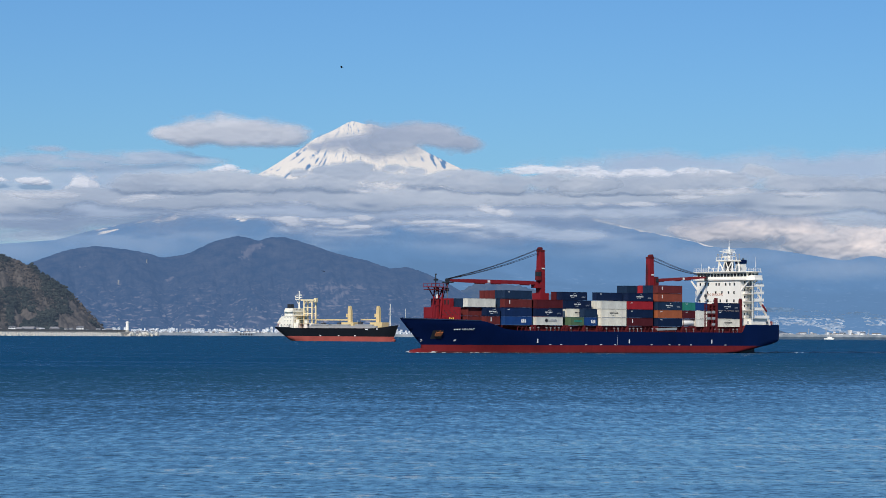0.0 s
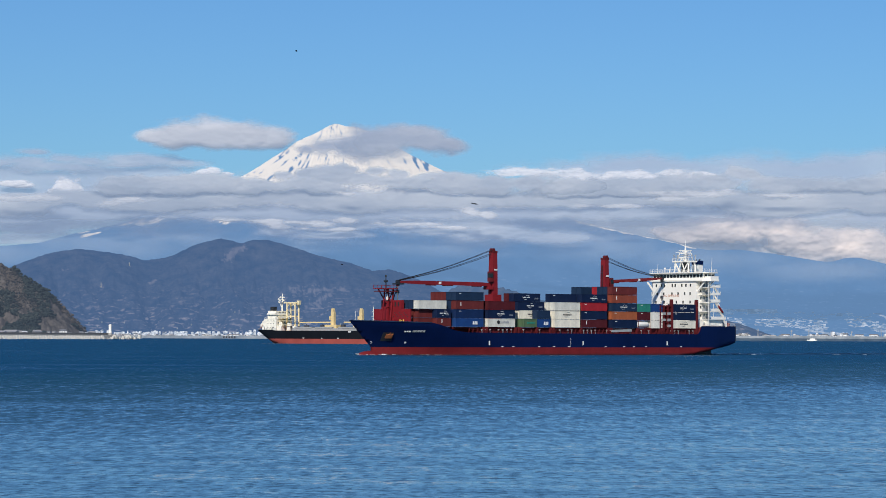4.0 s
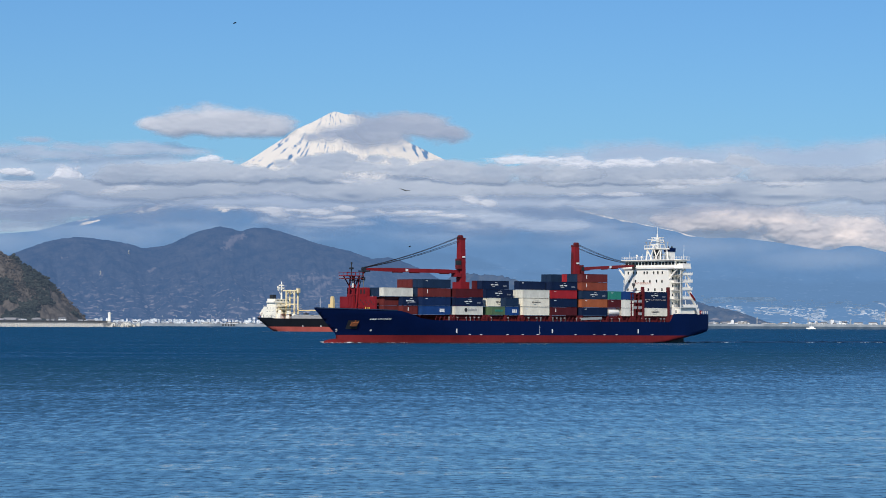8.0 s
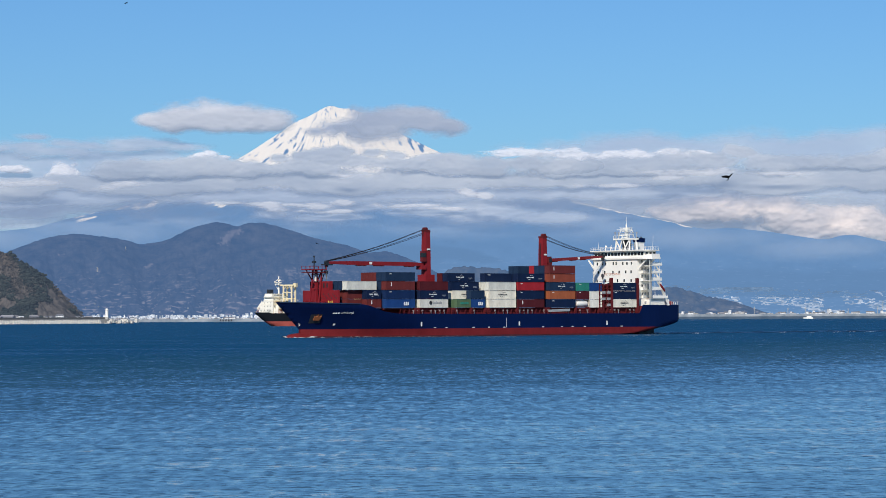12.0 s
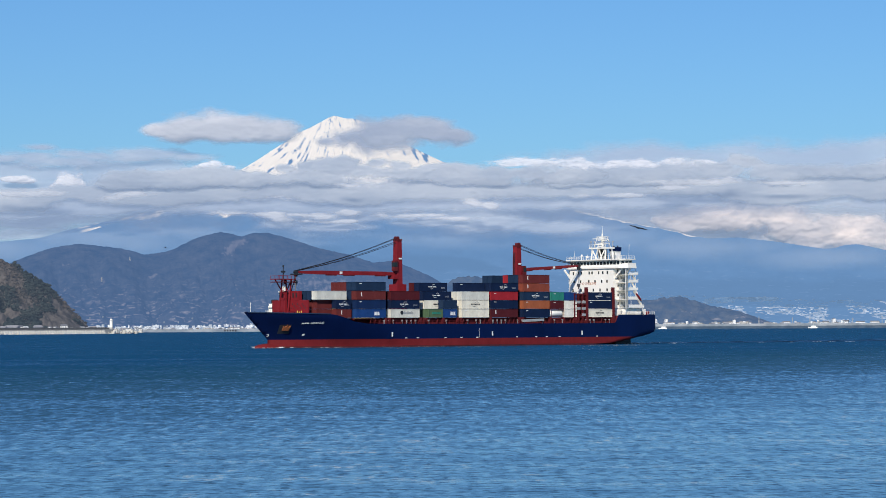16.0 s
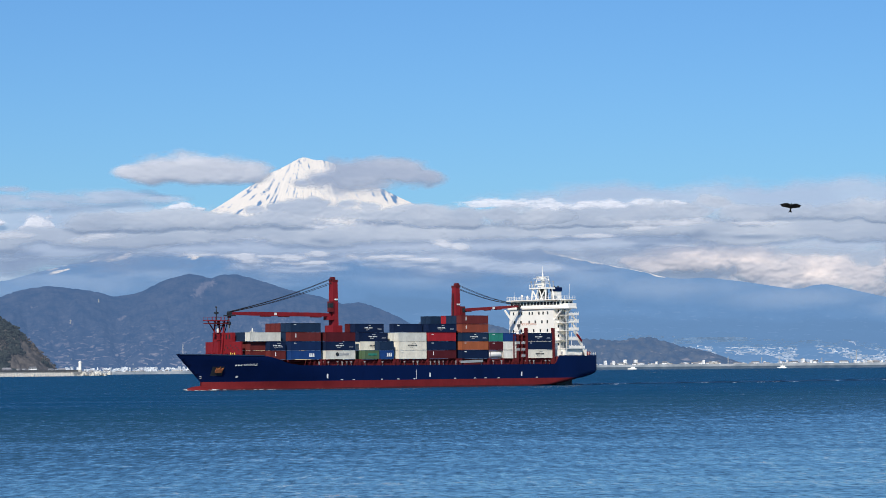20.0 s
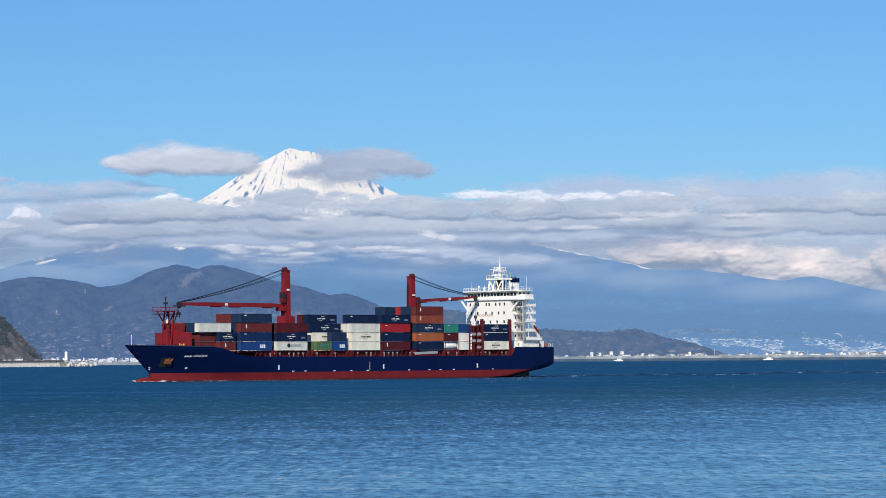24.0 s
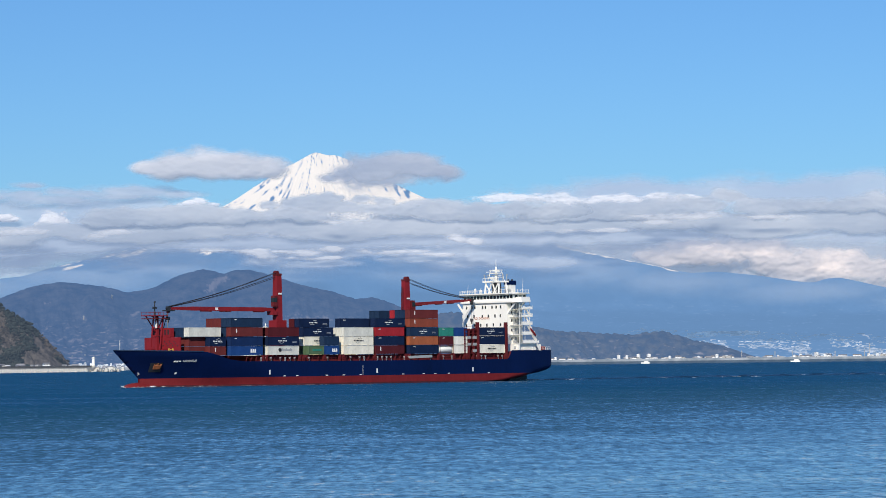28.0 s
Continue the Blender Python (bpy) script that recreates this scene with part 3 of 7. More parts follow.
def cloud(name, label, blobs, dist, mat, seed, puff=(1.0, 2.0), rough=0.4, relief=0.8, step=0.035, flat=0.0, lumps=0.3, solid=False):
    """One cloud: lobes (bearing, elevation, half width, half height) grown together, each rounded to its own depth, ragged and lumpy by noise; a solid one has a far side too."""
    b0, b1 = min(q[0] - 1.4 * q[2] for q in blobs), max(q[0] + 1.4 * q[2] for q in blobs)
    e0, e1 = min(q[1] - 1.5 * q[3] for q in blobs), max(q[1] + 1.5 * q[3] for q in blobs)
    b, e = np.arange(b0, b1, step), np.arange(e0, e1, step * 0.6)
    B, E = np.meshgrid(b, e)
    metre = dist * math.pi / 180
    sway = 0.12 * fbm(B * 0.9, E * 2.0, seed + 30, 3)
    dens, body = np.full(B.shape, -1.0), np.zeros(B.shape)
    for cb, ce, hw, hh in blobs:
        low = np.where(E < ce, 1 + flat, 1.0)
        far = np.sqrt(((B - cb) / hw) ** 2 + ((E + sway * hh - ce) * low / hh) ** 2)
        dens = np.maximum(dens, 1 - far)
        body = np.maximum(body, hh * metre * np.sqrt(np.clip(1.15 - far ** 2, 0, 1)))
    lump = fbm(B * puff[0], E * puff[1], seed, 6, 0.55)
    dens = dens + rough * lump
    # billows: rounded knobs with creases between them
    knob = 1 - np.abs(fbm(B * puff[0] * 2.2, E * puff[1] * 2.2, seed + 8, 4, 0.5))
    body = 0.6 * relief * (body + lumps * metre * 0.09 * knob * np.clip(dens + 0.2, 0, 0.5) * 2)
    keep = dens > -0.14
    quad = keep[:-1, :-1] | keep[1:, :-1] | keep[:-1, 1:] | keep[1:, 1:]
    k, m = B.shape
    idx = np.arange(k * m).reshape(k, m)
    q = np.stack([idx[:-1, :-1], idx[:-1, 1:], idx[1:, 1:], idx[1:, :-1]], -1)[quad]
    pos = []
    for side in (-1, 0.3) if solid else (-1,):
        X, Y = polar(B, dist + side * body)
        pos.append(np.stack([X, Y, 6.6 + dist * np.tan(np.radians(E))], -1).reshape(-1, 3))
    co = np.concatenate(pos)
    faces = np.concatenate([q, q[:, ::-1] + k * m]) if solid else q
    used = np.unique(faces)
    remap = np.zeros(len(co), int)
    remap[used] = np.arange(len(used))
    me = bpy.data.meshes.new(name)
    me.from_pydata(co[used].tolist(), [], remap[faces].tolist())
    me.shade_smooth()
    me.materials.append(mat)
    attribute(me, "cover", np.concatenate([dens.ravel()] * len(pos))[used])
    return tagged(new(name, me), label, "cloud", kind="structure")


WHITE_CLOUD = cloud_material("white_cloud", (0.54, 0.51, 0.475), (-0.05, 0.7), 0.97, 0.33, (0.42, 0.405, 0.39))
WARM_CLOUD = cloud_material("warm_white_cloud", (0.80, 0.655, 0.53), (-0.08, 0.5), 0.97, 0.29, (0.48, 0.42, 0.375))
GREY_CLOUD = cloud_material("grey_cloud", (0.345, 0.340, 0.322), (-0.1, 0.44), 0.97, 0.40, (0.25, 0.26, 0.265))
THIN_CLOUD = cloud_material("thin_cloud", (0.34, 0.342, 0.335), (-0.18, 0.7), 0.88, 0.46, (0.235, 0.255, 0.275))
BRIGHT_CLOUD = cloud_material("bright_cloud", (0.55, 0.515, 0.48), (-0.1, 0.9), 0.9, 0.34, (0.46, 0.44, 0.42))
CAP_CLOUD = cloud_material("cap_cloud", (0.30, 0.292, 0.282), (-0.14, 0.75), 0.95, 0.42, (0.21, 0.215, 0.23))
PUFF_CLOUD = cloud_material("puff_cloud", (0.60, 0.565, 0.53), (-0.05, 0.5), 0.97, 0.32)
VEIL_HAZE = cloud_material("veil_haze", (0.25, 0.30, 0.34), (-0.15, 1.0), 0.42, 0.44, (0.21, 0.255, 0.29))
HAZE_CLOUD = cloud_material("haze_cloud", (0.295, 0.308, 0.318), (-0.15, 0.6), 0.82, 0.45, (0.26, 0.265, 0.285))
# the upper clouds drift faster than the bank; the clouds behind the slope stand still
HIGH_CLOUDS, BANK_CLOUDS = [], []
HIGH_CLOUDS.append(cloud("backdrop_cloud", "long white lens-shaped cloud beside the summit", [(-5.3, 4.18, 1.35, 0.5), (-5.95, 4.13, 0.8, 0.38), (-4.7, 4.2, 0.9, 0.46), (-4.22, 4.15, 0.75, 0.38), (-6.42, 4.2, 0.6, 0.24), (-5.8, 4.28, 0.8, 0.28)], 4400, WHITE_CLOUD, 51, (1.1, 2.6), 0.24, 0.85, flat=0.6, solid=True))
HIGH_CLOUDS.append(cloud("backdrop_cloud", "grey cap cloud lying across the summit", [(-1.63, 4.11, 1.0, 0.40), (-0.66, 4.16, 0.74, 0.32), (-1.27, 4.3, 0.8, 0.28), (-0.2, 4.12, 0.45, 0.18)], 4380, CAP_CLOUD, 57, (1.4, 2.8), 0.26, 0.55, solid=True))
CAP_TAIL = cloud("backdrop_cloud", "thinner grey tail of the cap cloud drifting over the summit", [(-2.36, 4.03, 0.9, 0.30), (-2.96, 4.03, 0.66, 0.24), (-3.33, 3.98, 0.4, 0.16), (-1.9, 4.05, 0.7, 0.32)], 4384, CAP_CLOUD, 59, (1.4, 2.8), 0.3, 0.5)
HIGH_CLOUDS.append(cloud("backdrop_cloud", "thin hazy streaks of grey cloud", [(-6.48, 3.71, 0.92, 0.17), (-5.94, 3.67, 0.74, 0.13), (-7.2, 3.61, 1.04, 0.1), (-8.4, 3.69, 0.62, 0.14), (-7.8, 3.66, 0.89, 0.15), (-9.11, 3.64, 0.89, 0.16), (-9.77, 3.59, 0.59, 0.12), (-9.06, 3.84, 0.42, 0.09), (-10.9, 3.6, 0.9, 0.2), (-8.6, 3.55, 1.8, 0.2), (-6.9, 3.72, 1.3, 0.22)], 4420, THIN_CLOUD, 63, (1.0, 3.0), 0.3, 0.6))
BANK_CLOUDS.append(cloud("backdrop_cloud", "small bright white puffs of cloud", [(-8.34, 3.13, 0.32, 0.32), (-8.2, 3.06, 0.3, 0.2), (-8.48, 3.03, 0.3, 0.16), (-9.47, 3.17, 0.36, 0.1), (-9.29, 3.14, 0.27, 0.07), (-10.12, 3.18, 0.3, 0.1), (-5.12, 3.46, 0.24, 0.13), (-5.3, 3.44, 0.26, 0.09), (-4.95, 3.42, 0.22, 0.09)], 4410, PUFF_CLOUD, 69, (2.4, 4.5), 0.5, 0.9, step=0.02, flat=0.6))
BANK_CLOUDS.append(cloud("backdrop_cloud", "rolling grey crowns along the top of the cloud bank", [(-6.48, 3.2, 1.34, 0.25), (-5.33, 3.25, 1.19, 0.22), (-4.3, 3.2, 1.04, 0.19), (-3.33, 3.2, 1.19, 0.23), (-2.63, 3.39, 0.68, 0.22), (-2.06, 3.34, 0.67, 0.19), (-1.15, 3.27, 1.19, 0.24), (-0.05, 3.25, 1.19, 0.24), (0.86, 3.23, 0.89, 0.25), (1.59, 3.27, 0.89, 0.25), (2.38, 3.21, 1.04, 0.22), (-7.14, 3.07, 0.89, 0.15), (-3.75, 3.38, 0.34, 0.15), (-3.2, 3.42, 0.3, 0.16), (-2.35, 3.52, 0.4, 0.16), (-1.75, 3.5, 0.36, 0.14), (-1.2, 3.44, 0.4, 0.14), (-0.5, 3.42, 0.45, 0.12)], 4370, GREY_CLOUD, 75, (1.5, 2.8), 0.34, 0.6, lumps=0.45))
BANK_CLOUDS.append(cloud("backdrop_cloud", "rolling grey crowns along the top of the cloud bank", [(3.47, 3.19, 1.19, 0.2), (4.56, 3.24, 1.04, 0.24), (5.52, 3.33, 1.04, 0.28), (6.84, 3.22, 1.04, 0.27), (7.91, 3.22, 1.19, 0.22), (8.86, 3.25, 1.04, 0.22), (9.81, 3.25, 1.34, 0.27), (6.18, 3.46, 0.59, 0.21), (11.2, 3.2, 1.4, 0.3), (2.6, 3.15, 1.1, 0.2)], 4372, GREY_CLOUD, 76, (1.5, 2.8), 0.34, 0.6, lumps=0.45))
BANK_CLOUDS.append(cloud("backdrop_cloud", "long flat grey body of the cloud bank", [(-9.23, 2.82, 1.34, 0.2), (-8.15, 2.89, 1.04, 0.18), (-10.06, 2.69, 1.78, 0.27), (-11.4, 2.81, 1.48, 0.3), (-7.08, 2.84, 1.63, 0.27), (-5.03, 2.92, 2.23, 0.28), (-2.84, 2.9, 2.23, 0.31), (-0.41, 2.91, 2.23, 0.31), (2.02, 2.9, 2.23, 0.31), (4.44, 2.94, 2.23, 0.28), (6.84, 2.88, 2.23, 0.31), (9.1, 2.9, 2.37, 0.33), (11.5, 2.9, 2.0, 0.35)], 4378, GREY_CLOUD, 78, (1.0, 2.6), 0.32, 0.4, lumps=0.35))
BANK_CLOUDS.append(cloud("backdrop_cloud", "lower flat layer of the cloud bank", [(-4.06, 2.63, 2.37, 0.24), (-1.02, 2.62, 2.67, 0.24), (1.78, 2.63, 2.23, 0.2), (4.56, 2.66, 2.08, 0.2), (7.44, 2.67, 2.23, 0.24), (9.46, 2.61, 1.78, 0.3), (-6.11, 2.65, 1.63, 0.2), (-7.91, 2.59, 1.78, 0.2), (-9.8, 2.5, 1.6, 0.2)], 4386, THIN_CLOUD, 79, (0.9, 3.6), 0.3, 0.4))
BANK_CLOUDS.append(cloud("backdrop_cloud", "bright white cloud tops above the bank", [(1.16, 3.45, 0.6, 0.12), (1.83, 3.43, 0.89, 0.19), (2.74, 3.42, 1.11, 0.24), (3.47, 3.4, 0.89, 0.22), (4.19, 3.43, 0.74, 0.19), (4.62, 3.48, 0.52, 0.14), (5.2, 3.45, 0.4, 0.1)], 4425, PUFF_CLOUD, 81, (1.6, 5.0), 0.45, 0.9, step=0.025))
BANK_CLOUDS.append(cloud("backdrop_cloud", "pale streaks along the cloud bank", [(5.28, 3.04, 1.41, 0.1), (4.62, 2.94, 0.59, 0.07), (6.84, 3.02, 0.89, 0.09), (3.47, 2.78, 0.89, 0.06), (-2.36, 3.03, 0.39, 0.09), (0.34, 2.64, 0.36, 0.15), (0.68, 2.59, 0.27, 0.12), (-7.08, 2.84, 0.59, 0.07), (-8.99, 2.87, 0.82, 0.09), (-7.49, 2.77, 0.45, 0.09)], 4345, BRIGHT_CLOUD, 84, (1.6, 5.0), 0.4, 0.7, step=0.025))
BANK_CLOUDS.append(cloud("backdrop_cloud", "thin ragged cloud along the volcano's flank", [(-3.33, 2.45, 1.34, 0.22), (-1.87, 2.4, 1.63, 0.22), (-0.41, 2.33, 1.63, 0.24), (0.87, 2.19, 1.26, 0.24), (1.9, 2.1, 1.19, 0.16), (-4.78, 2.52, 1.04, 0.13), (0.32, 2.42, 1.19, 0.21), (-2.6, 2.14, 1.19, 0.12), (-3.81, 2.21, 0.74, 0.13)], 4400, THIN_CLOUD, 87, (1.2, 4.5), 0.3, 0.6))
BANK_CLOUDS.append(cloud("backdrop_cloud", "white wisps low on the volcano's flank", [(-3.33, 2.41, 0.82, 0.06), (-2.36, 2.47, 0.42, 0.1), (-2.84, 2.38, 0.33, 0.12), (-3.81, 2.37, 0.37, 0.12), (-0.9, 2.38, 0.82, 0.05), (-4.9, 2.46, 0.62, 0.06), (-3.99, 2.43, 0.56, 0.06), (-0.17, 2.31, 0.82, 0.05), (-2.6, 2.26, 0.71, 0.05), (-1.63, 2.41, 0.3, 0.09)], 4385, BRIGHT_CLOUD, 90, (2.2, 7.0), 0.5, 0.6, step=0.025))
BANK_CLOUDS.append(cloud("backdrop_cloud", "wide pale haze round the cloud bank", [(-9.5, 2.75, 3.6, 0.85), (-6, 2.75, 3.6, 0.7), (-2.5, 2.7, 3.6, 0.68), (1, 2.7, 3.6, 0.75), (4.5, 2.85, 3.6, 0.7), (8.5, 3.05, 3.8, 0.5), (-12.5, 2.6, 3.0, 0.9), (12, 3.0, 3.0, 0.6), (-9.2, 3.3, 3.2, 0.3), (-7.4, 3.4, 2.2, 0.3), (4.5, 3.5, 3.6, 0.45), (8.6, 3.5, 3.4, 0.5)], 4428, HAZE_CLOUD, 99, (0.8, 2.6), 0.2, 0.2))
# haze before the slope, added as a translucent sheet with emission
cloud("backdrop_cloud", "pale haze along the volcano's long slope, built as a thin glowing sheet", [(-7.4, 1.9, 2.6, 0.42), (-5.9, 2.1, 1.8, 0.42), (-9.8, 1.7, 1.8, 0.3), (-3.2, 2.0, 2.0, 0.32), (0.0, 1.95, 2.2, 0.38), (3.0, 1.92, 2.2, 0.42), (5.5, 1.62, 2.2, 0.36), (8.0, 1.4, 2.4, 0.3), (11.0, 1.2, 2.4, 0.3)], 4425, VEIL_HAZE, 92, (1.0, 4.0), 0.13, 0.2)
cloud("backdrop_cloud", "pale cloud behind the volcano's western shoulder", [(-9.58, 2.26, 1.63, 0.32), (-8.27, 2.42, 1.19, 0.26), (-7.07, 2.62, 1.34, 0.2), (-10.9, 2.16, 1.34, 0.4), (-6.23, 2.6, 1.04, 0.16), (-9.34, 2.02, 1.04, 0.2), (-11.5, 2.5, 1.5, 0.3)], 4935, THIN_CLOUD, 95, (1.0, 3.2), 0.26, 0.6)
cloud("backdrop_cloud", "heaped warm white cloud behind the slope", [(6.73, 2.38, 0.89, 0.33), (6.13, 2.27, 0.86, 0.33), (7.33, 2.16, 0.77, 0.39), (5.53, 2.27, 0.67, 0.3), (7.81, 1.87, 0.71, 0.33), (4.71, 2.21, 0.5, 0.21), (8.58, 1.73, 0.67, 0.23), (9.29, 1.86, 1.19, 0.45), (7.06, 2.52, 0.56, 0.22), (5.11, 2.15, 0.59, 0.24), (10.6, 2.0, 1.2, 0.5), (7.9, 2.0, 0.9, 0.4)], 4935, WARM_CLOUD, 93, (1.7, 2.8), 0.34, 0.8, lumps=0.7)
cloud("backdrop_cloud", "pale grey cloud layer behind the volcano's long slope", [(4.2, 2.5, 2.4, 0.6), (6.6, 2.4, 2.2, 0.6), (8.6, 2.3, 1.8, 0.8), (10.8, 2.2, 2.4, 0.9), (5.4, 2.1, 2.2, 0.6), (8.2, 1.9, 1.8, 0.8), (10.5, 1.5, 2.2, 0.6), (12.5, 1.7, 2.4, 0.9)], 4965, GREY_CLOUD, 97, (1.0, 2.4), 0.26, 0.5)

# ---- container ship ----
# Ship axes: x forward from the transom, y to port, z up from the designed waterline.
SHIP_TURN = 180 + 42.69
SHIP_SPEED = 3.58
SHIP_LIFT = 0.6


def ship_pose(t):
    a = radians(SHIP_TURN)
    fore = Vector((math.cos(a), math.sin(a), 0))
    mid = Vector((40.9, 920.1, SHIP_LIFT)) + fore * SHIP_SPEED * t
    return Matrix.Translation(mid - fore * 86) @ pose(0, 0, 0, 0, 0, SHIP_TURN)


def deck_edge(x):
    """Height of the hull's top edge."""
    if x < 20.3:
        return 9.6
    if x < 22.5:
        return 9.6 - 2.9 * math.sin((x - 20.3) / 2.2 * math.pi / 2)
    if x < 135:
        return 6.7 + 0.2 * max(0, (x - 100) / 35)
    if x < 148.5:
        s = (x - 135) / 13.5
        return 6.9 + 3.0 * s * s * (3 - 2 * s)
    return 9.9 + 0.6 * (x - 148.5) / 23.5


def keel(x):
    """Height of the hull's lowest line, which rises towards the transom."""
    return float(np.interp(x, (-0.4, 0.0, 1.5, 5.8, 13, 20, 34), (2.5, 2.1, 1.6, 1.15, -0.1, -1.0, -2.4)))


def half_breadth(x, z):
    full = 13.75
    w = 1.0
    h = min(1, max(0, z / 9.0))
    start = 112 + 20 * h
    stem = 163.6 + max(0, z - 2.0) * 1.08
    if x > start:
        u = min(1, (x - start) / (stem - start))
        w *= max(0, 1 - u ** (1.75 + 0.55 * h))
    if x < 34:
        up = min(1, max(0, (z - keel(x)) / (1.2 + 0.8 * max(0, (34 - x) / 37))))
        w *= up ** 0.38 if x < 15 else up ** (0.5 * (34 - x) / 19)
        w *= 1 - 0.16 * max(0, (16 - x) / 19) ** 2.2
    return full * w


def hull_shell(levels, ends):
    form = Form()
    xs = [-0.4, -0.35, -0.1, 0.3, 0.9, 1.4, 2, 4, 6, 8, 10, 12, 14, 16, 18, 19.5, 20.3, 20.7, 21.2, 21.8, 22.5, 25, 28, 31, 34, 50, 70, 90, 105, 112, 118, 124, 129, 134, 139]
    xs += [141, 143, 145, 147, 149, 152, 154, 156, 158, 160, 161.5, 163, 164.5, 166, 167.5, 169, 170, 170.8, 171.4, 172, 172.6, 173.0]
    for side in (1, -1):
        rows = []
        for x in xs:
            round_off = 1.0 if x > 0.9 else 0.955 + 0.045 * math.sqrt((x + 0.4) / 1.3)
            row = []
            for z in levels(x):
                z = max(z, keel(x)) if x < 34 else z
                stem = 163.6 + max(0, z - 2.0) * 1.08
                row.append((min(x, stem), side * half_breadth(x, z) * round_off, z))
            rows.append(row)
        form.grid([r[::-1] for r in rows] if side > 0 else rows)
        if ends:
            form.grid([[p for p in rows[0]], [(p[0], 0, p[2]) for p in rows[0]]])
    return form


def build_ship():
    ship = thing("container_ship", "blue container ship with red waterline band and two red cranes", "ship")
    tall = lambda x: [2.0 + (deck_edge(x) - 2.0) * k / 9 for k in range(10)]
    low = lambda x: [-0.1, 0.3, 0.8, 1.4, 2.0]
    wet = lambda x: [-1.6, -1.0, -0.5, -0.1]
    hull = part("hull", hull_shell(tall, True), "hull_blue", ship, "deep blue painted steel hull", smooth=True)
    part("boot_topping", hull_shell(low, False), "boot_red", ship, "weathered red band along the waterline", smooth=True)
    part("wet_band", hull_shell(wet, False), "boot_wet", ship, "wet dark red paint just above the water", smooth=True)
    deck = Form()
    for a, b in zip(range(0, 170, 2), range(2, 172, 2)):
        za, zb = deck_edge(a) - 0.35, deck_edge(b) - 0.35
        ya, yb = half_breadth(a, za) - 0.15, half_breadth(b, zb) - 0.15
        deck.add([(a, -ya, za), (b, -yb, zb), (b, yb, zb), (a, ya, za)], [(0, 1, 2, 3)])
    part("deck", deck, "deck_red", ship)
    bulb = Form()
    rows = []
    for k in range(9):
        s = k / 8
        r = 2.3 * math.sqrt(max(0.0001, 1 - s ** 3))
        rows.append([(159 + 10.6 * s, r * 0.8 * math.cos(a), -1.0 + r * 0.85 * math.sin(a)) for a in [2 * math.pi * i / 14 for i in range(15)]])
    part("bulbous_bow", bulb.grid(rows), "boot_red", ship, "red bulbous bow just under the surface", smooth=True)
    rudder = Form().box(0.2, 4.0, -0.35, 0.35, -2, 2.6)
    part("rudder", rudder, "dark", ship)
    part("stern_skeg", Form().slab([(2.0, -1.2), (9.5, -1.6), (9.5, 1.6), (2.0, 1.2)], -0.6, 0.8), "dark", ship)
    for side in (1, -1):
        # anchor pocket and anchor
        def on_hull(x, z, off=0.0):
            return Vector((x, side * (half_breadth(x, z) + off), z))
        pocket = Form()
        pocket.grid([[on_hull(158.4 + 0.82 * i + 0.1 * k, 3.9 + 0.7 * k, 0.06) for i in range(4, -1, -1)] for k in range(5)])
        part("anchor_pocket", pocket, "dark", ship)
        anc = Form()
        c, lean = on_hull(160.2, 5.6, 0.62), on_hull(159.2, 5.6) - on_hull(161.2, 5.6)
        lean.normalize()
        up = (on_hull(160.2, 6.4) - on_hull(160.2, 4.8)).normalized()
        out = lean.cross(up) * 0.28
        ring = [c + lean * u + up * w for u, w in ((-1.0, -0.85), (1.0, -0.85), (1.08, 0.85), (0.62, 0.4), (0.3, 0.62), (-0.3, 0.62), (-0.62, 0.4), (-1.08, 0.85))]
        anc.add([p + out for p in ring] + [p - out for p in ring], [tuple(range(8)), tuple(range(15, 7, -1))] + [((i + 1) % 8, i, 8 + i, 8 + (i + 1) % 8) for i in range(8)])
        anc.beam(c + up * 0.3, c + up * 1.25, 0.3, 0.3)
        part("anchor", anc, "rust", ship, "rusty orange anchor")
        for x in (123.9, 80.1, 38.2):
            m = Form().box(x - 0.28, x + 0.28, side * 13.76 - 0.02, side * 13.76 + 0.03, 2.75, 4.15)
            part("tug_mark", m, "lettering", ship)
        for k, x in enumerate((118, 113, 101, 94, 87, 69, 60, 55, 49, 31)):
            part("fairlead_mark", Form().box(x - 0.45, x + 0.45, side * 13.76 - 0.02, side * 13.76 + 0.04, 2.15, 2.4), "lettering", ship)
        part("draught_mark", Form().box(86.0, 86.12, side * 13.76 - 0.02, side * 13.76 + 0.02, 2.2, 5.2), "lettering", ship)
        thr = on_hull(154.0, 3.5, 0.06)
        ring = Form()
        pts = [(thr.x + 0.34 * math.cos(a), side * (half_breadth(thr.x + 0.34 * math.cos(a), 3.5 + 0.32 * math.sin(a)) + 0.06), 3.5 + 0.32 * math.sin(a)) for a in [2 * math.pi * i / 12 for i in range(12)]]
        ring.add(pts + [(p[0], p[1] - side * 0.1, p[2]) for p in pts], [tuple(range(12))] + [(i, (i + 1) % 12, 12 + (i + 1) % 12, 12 + i) for i in range(12)])
        part("thruster_mark", ring, "lettering", ship)
    # name on the bow: the word that can be read, and a plain bar for the owner's mark
    name_at = lambda x: Vector((x, half_breadth(x, 6.85) + 0.14, 6.85))
    a, b = name_at(153.6), name_at(149.6)
    flare = math.degrees(math.atan(half_breadth(152, 7.2) - half_breadth(152, 6.2)))
    turn = math.degrees(math.atan2(b.y - a.y, b.x - a.x))
    word = text_mesh("ship_name", "URANUS", 1.12, PAINT["lettering"], 0.03, 0.3)
    part("ship_name", word, None, ship, "white raised lettering", at=Matrix.Translation(a) @ pose(0, 0, 0, 90 + flare, 0, turn))
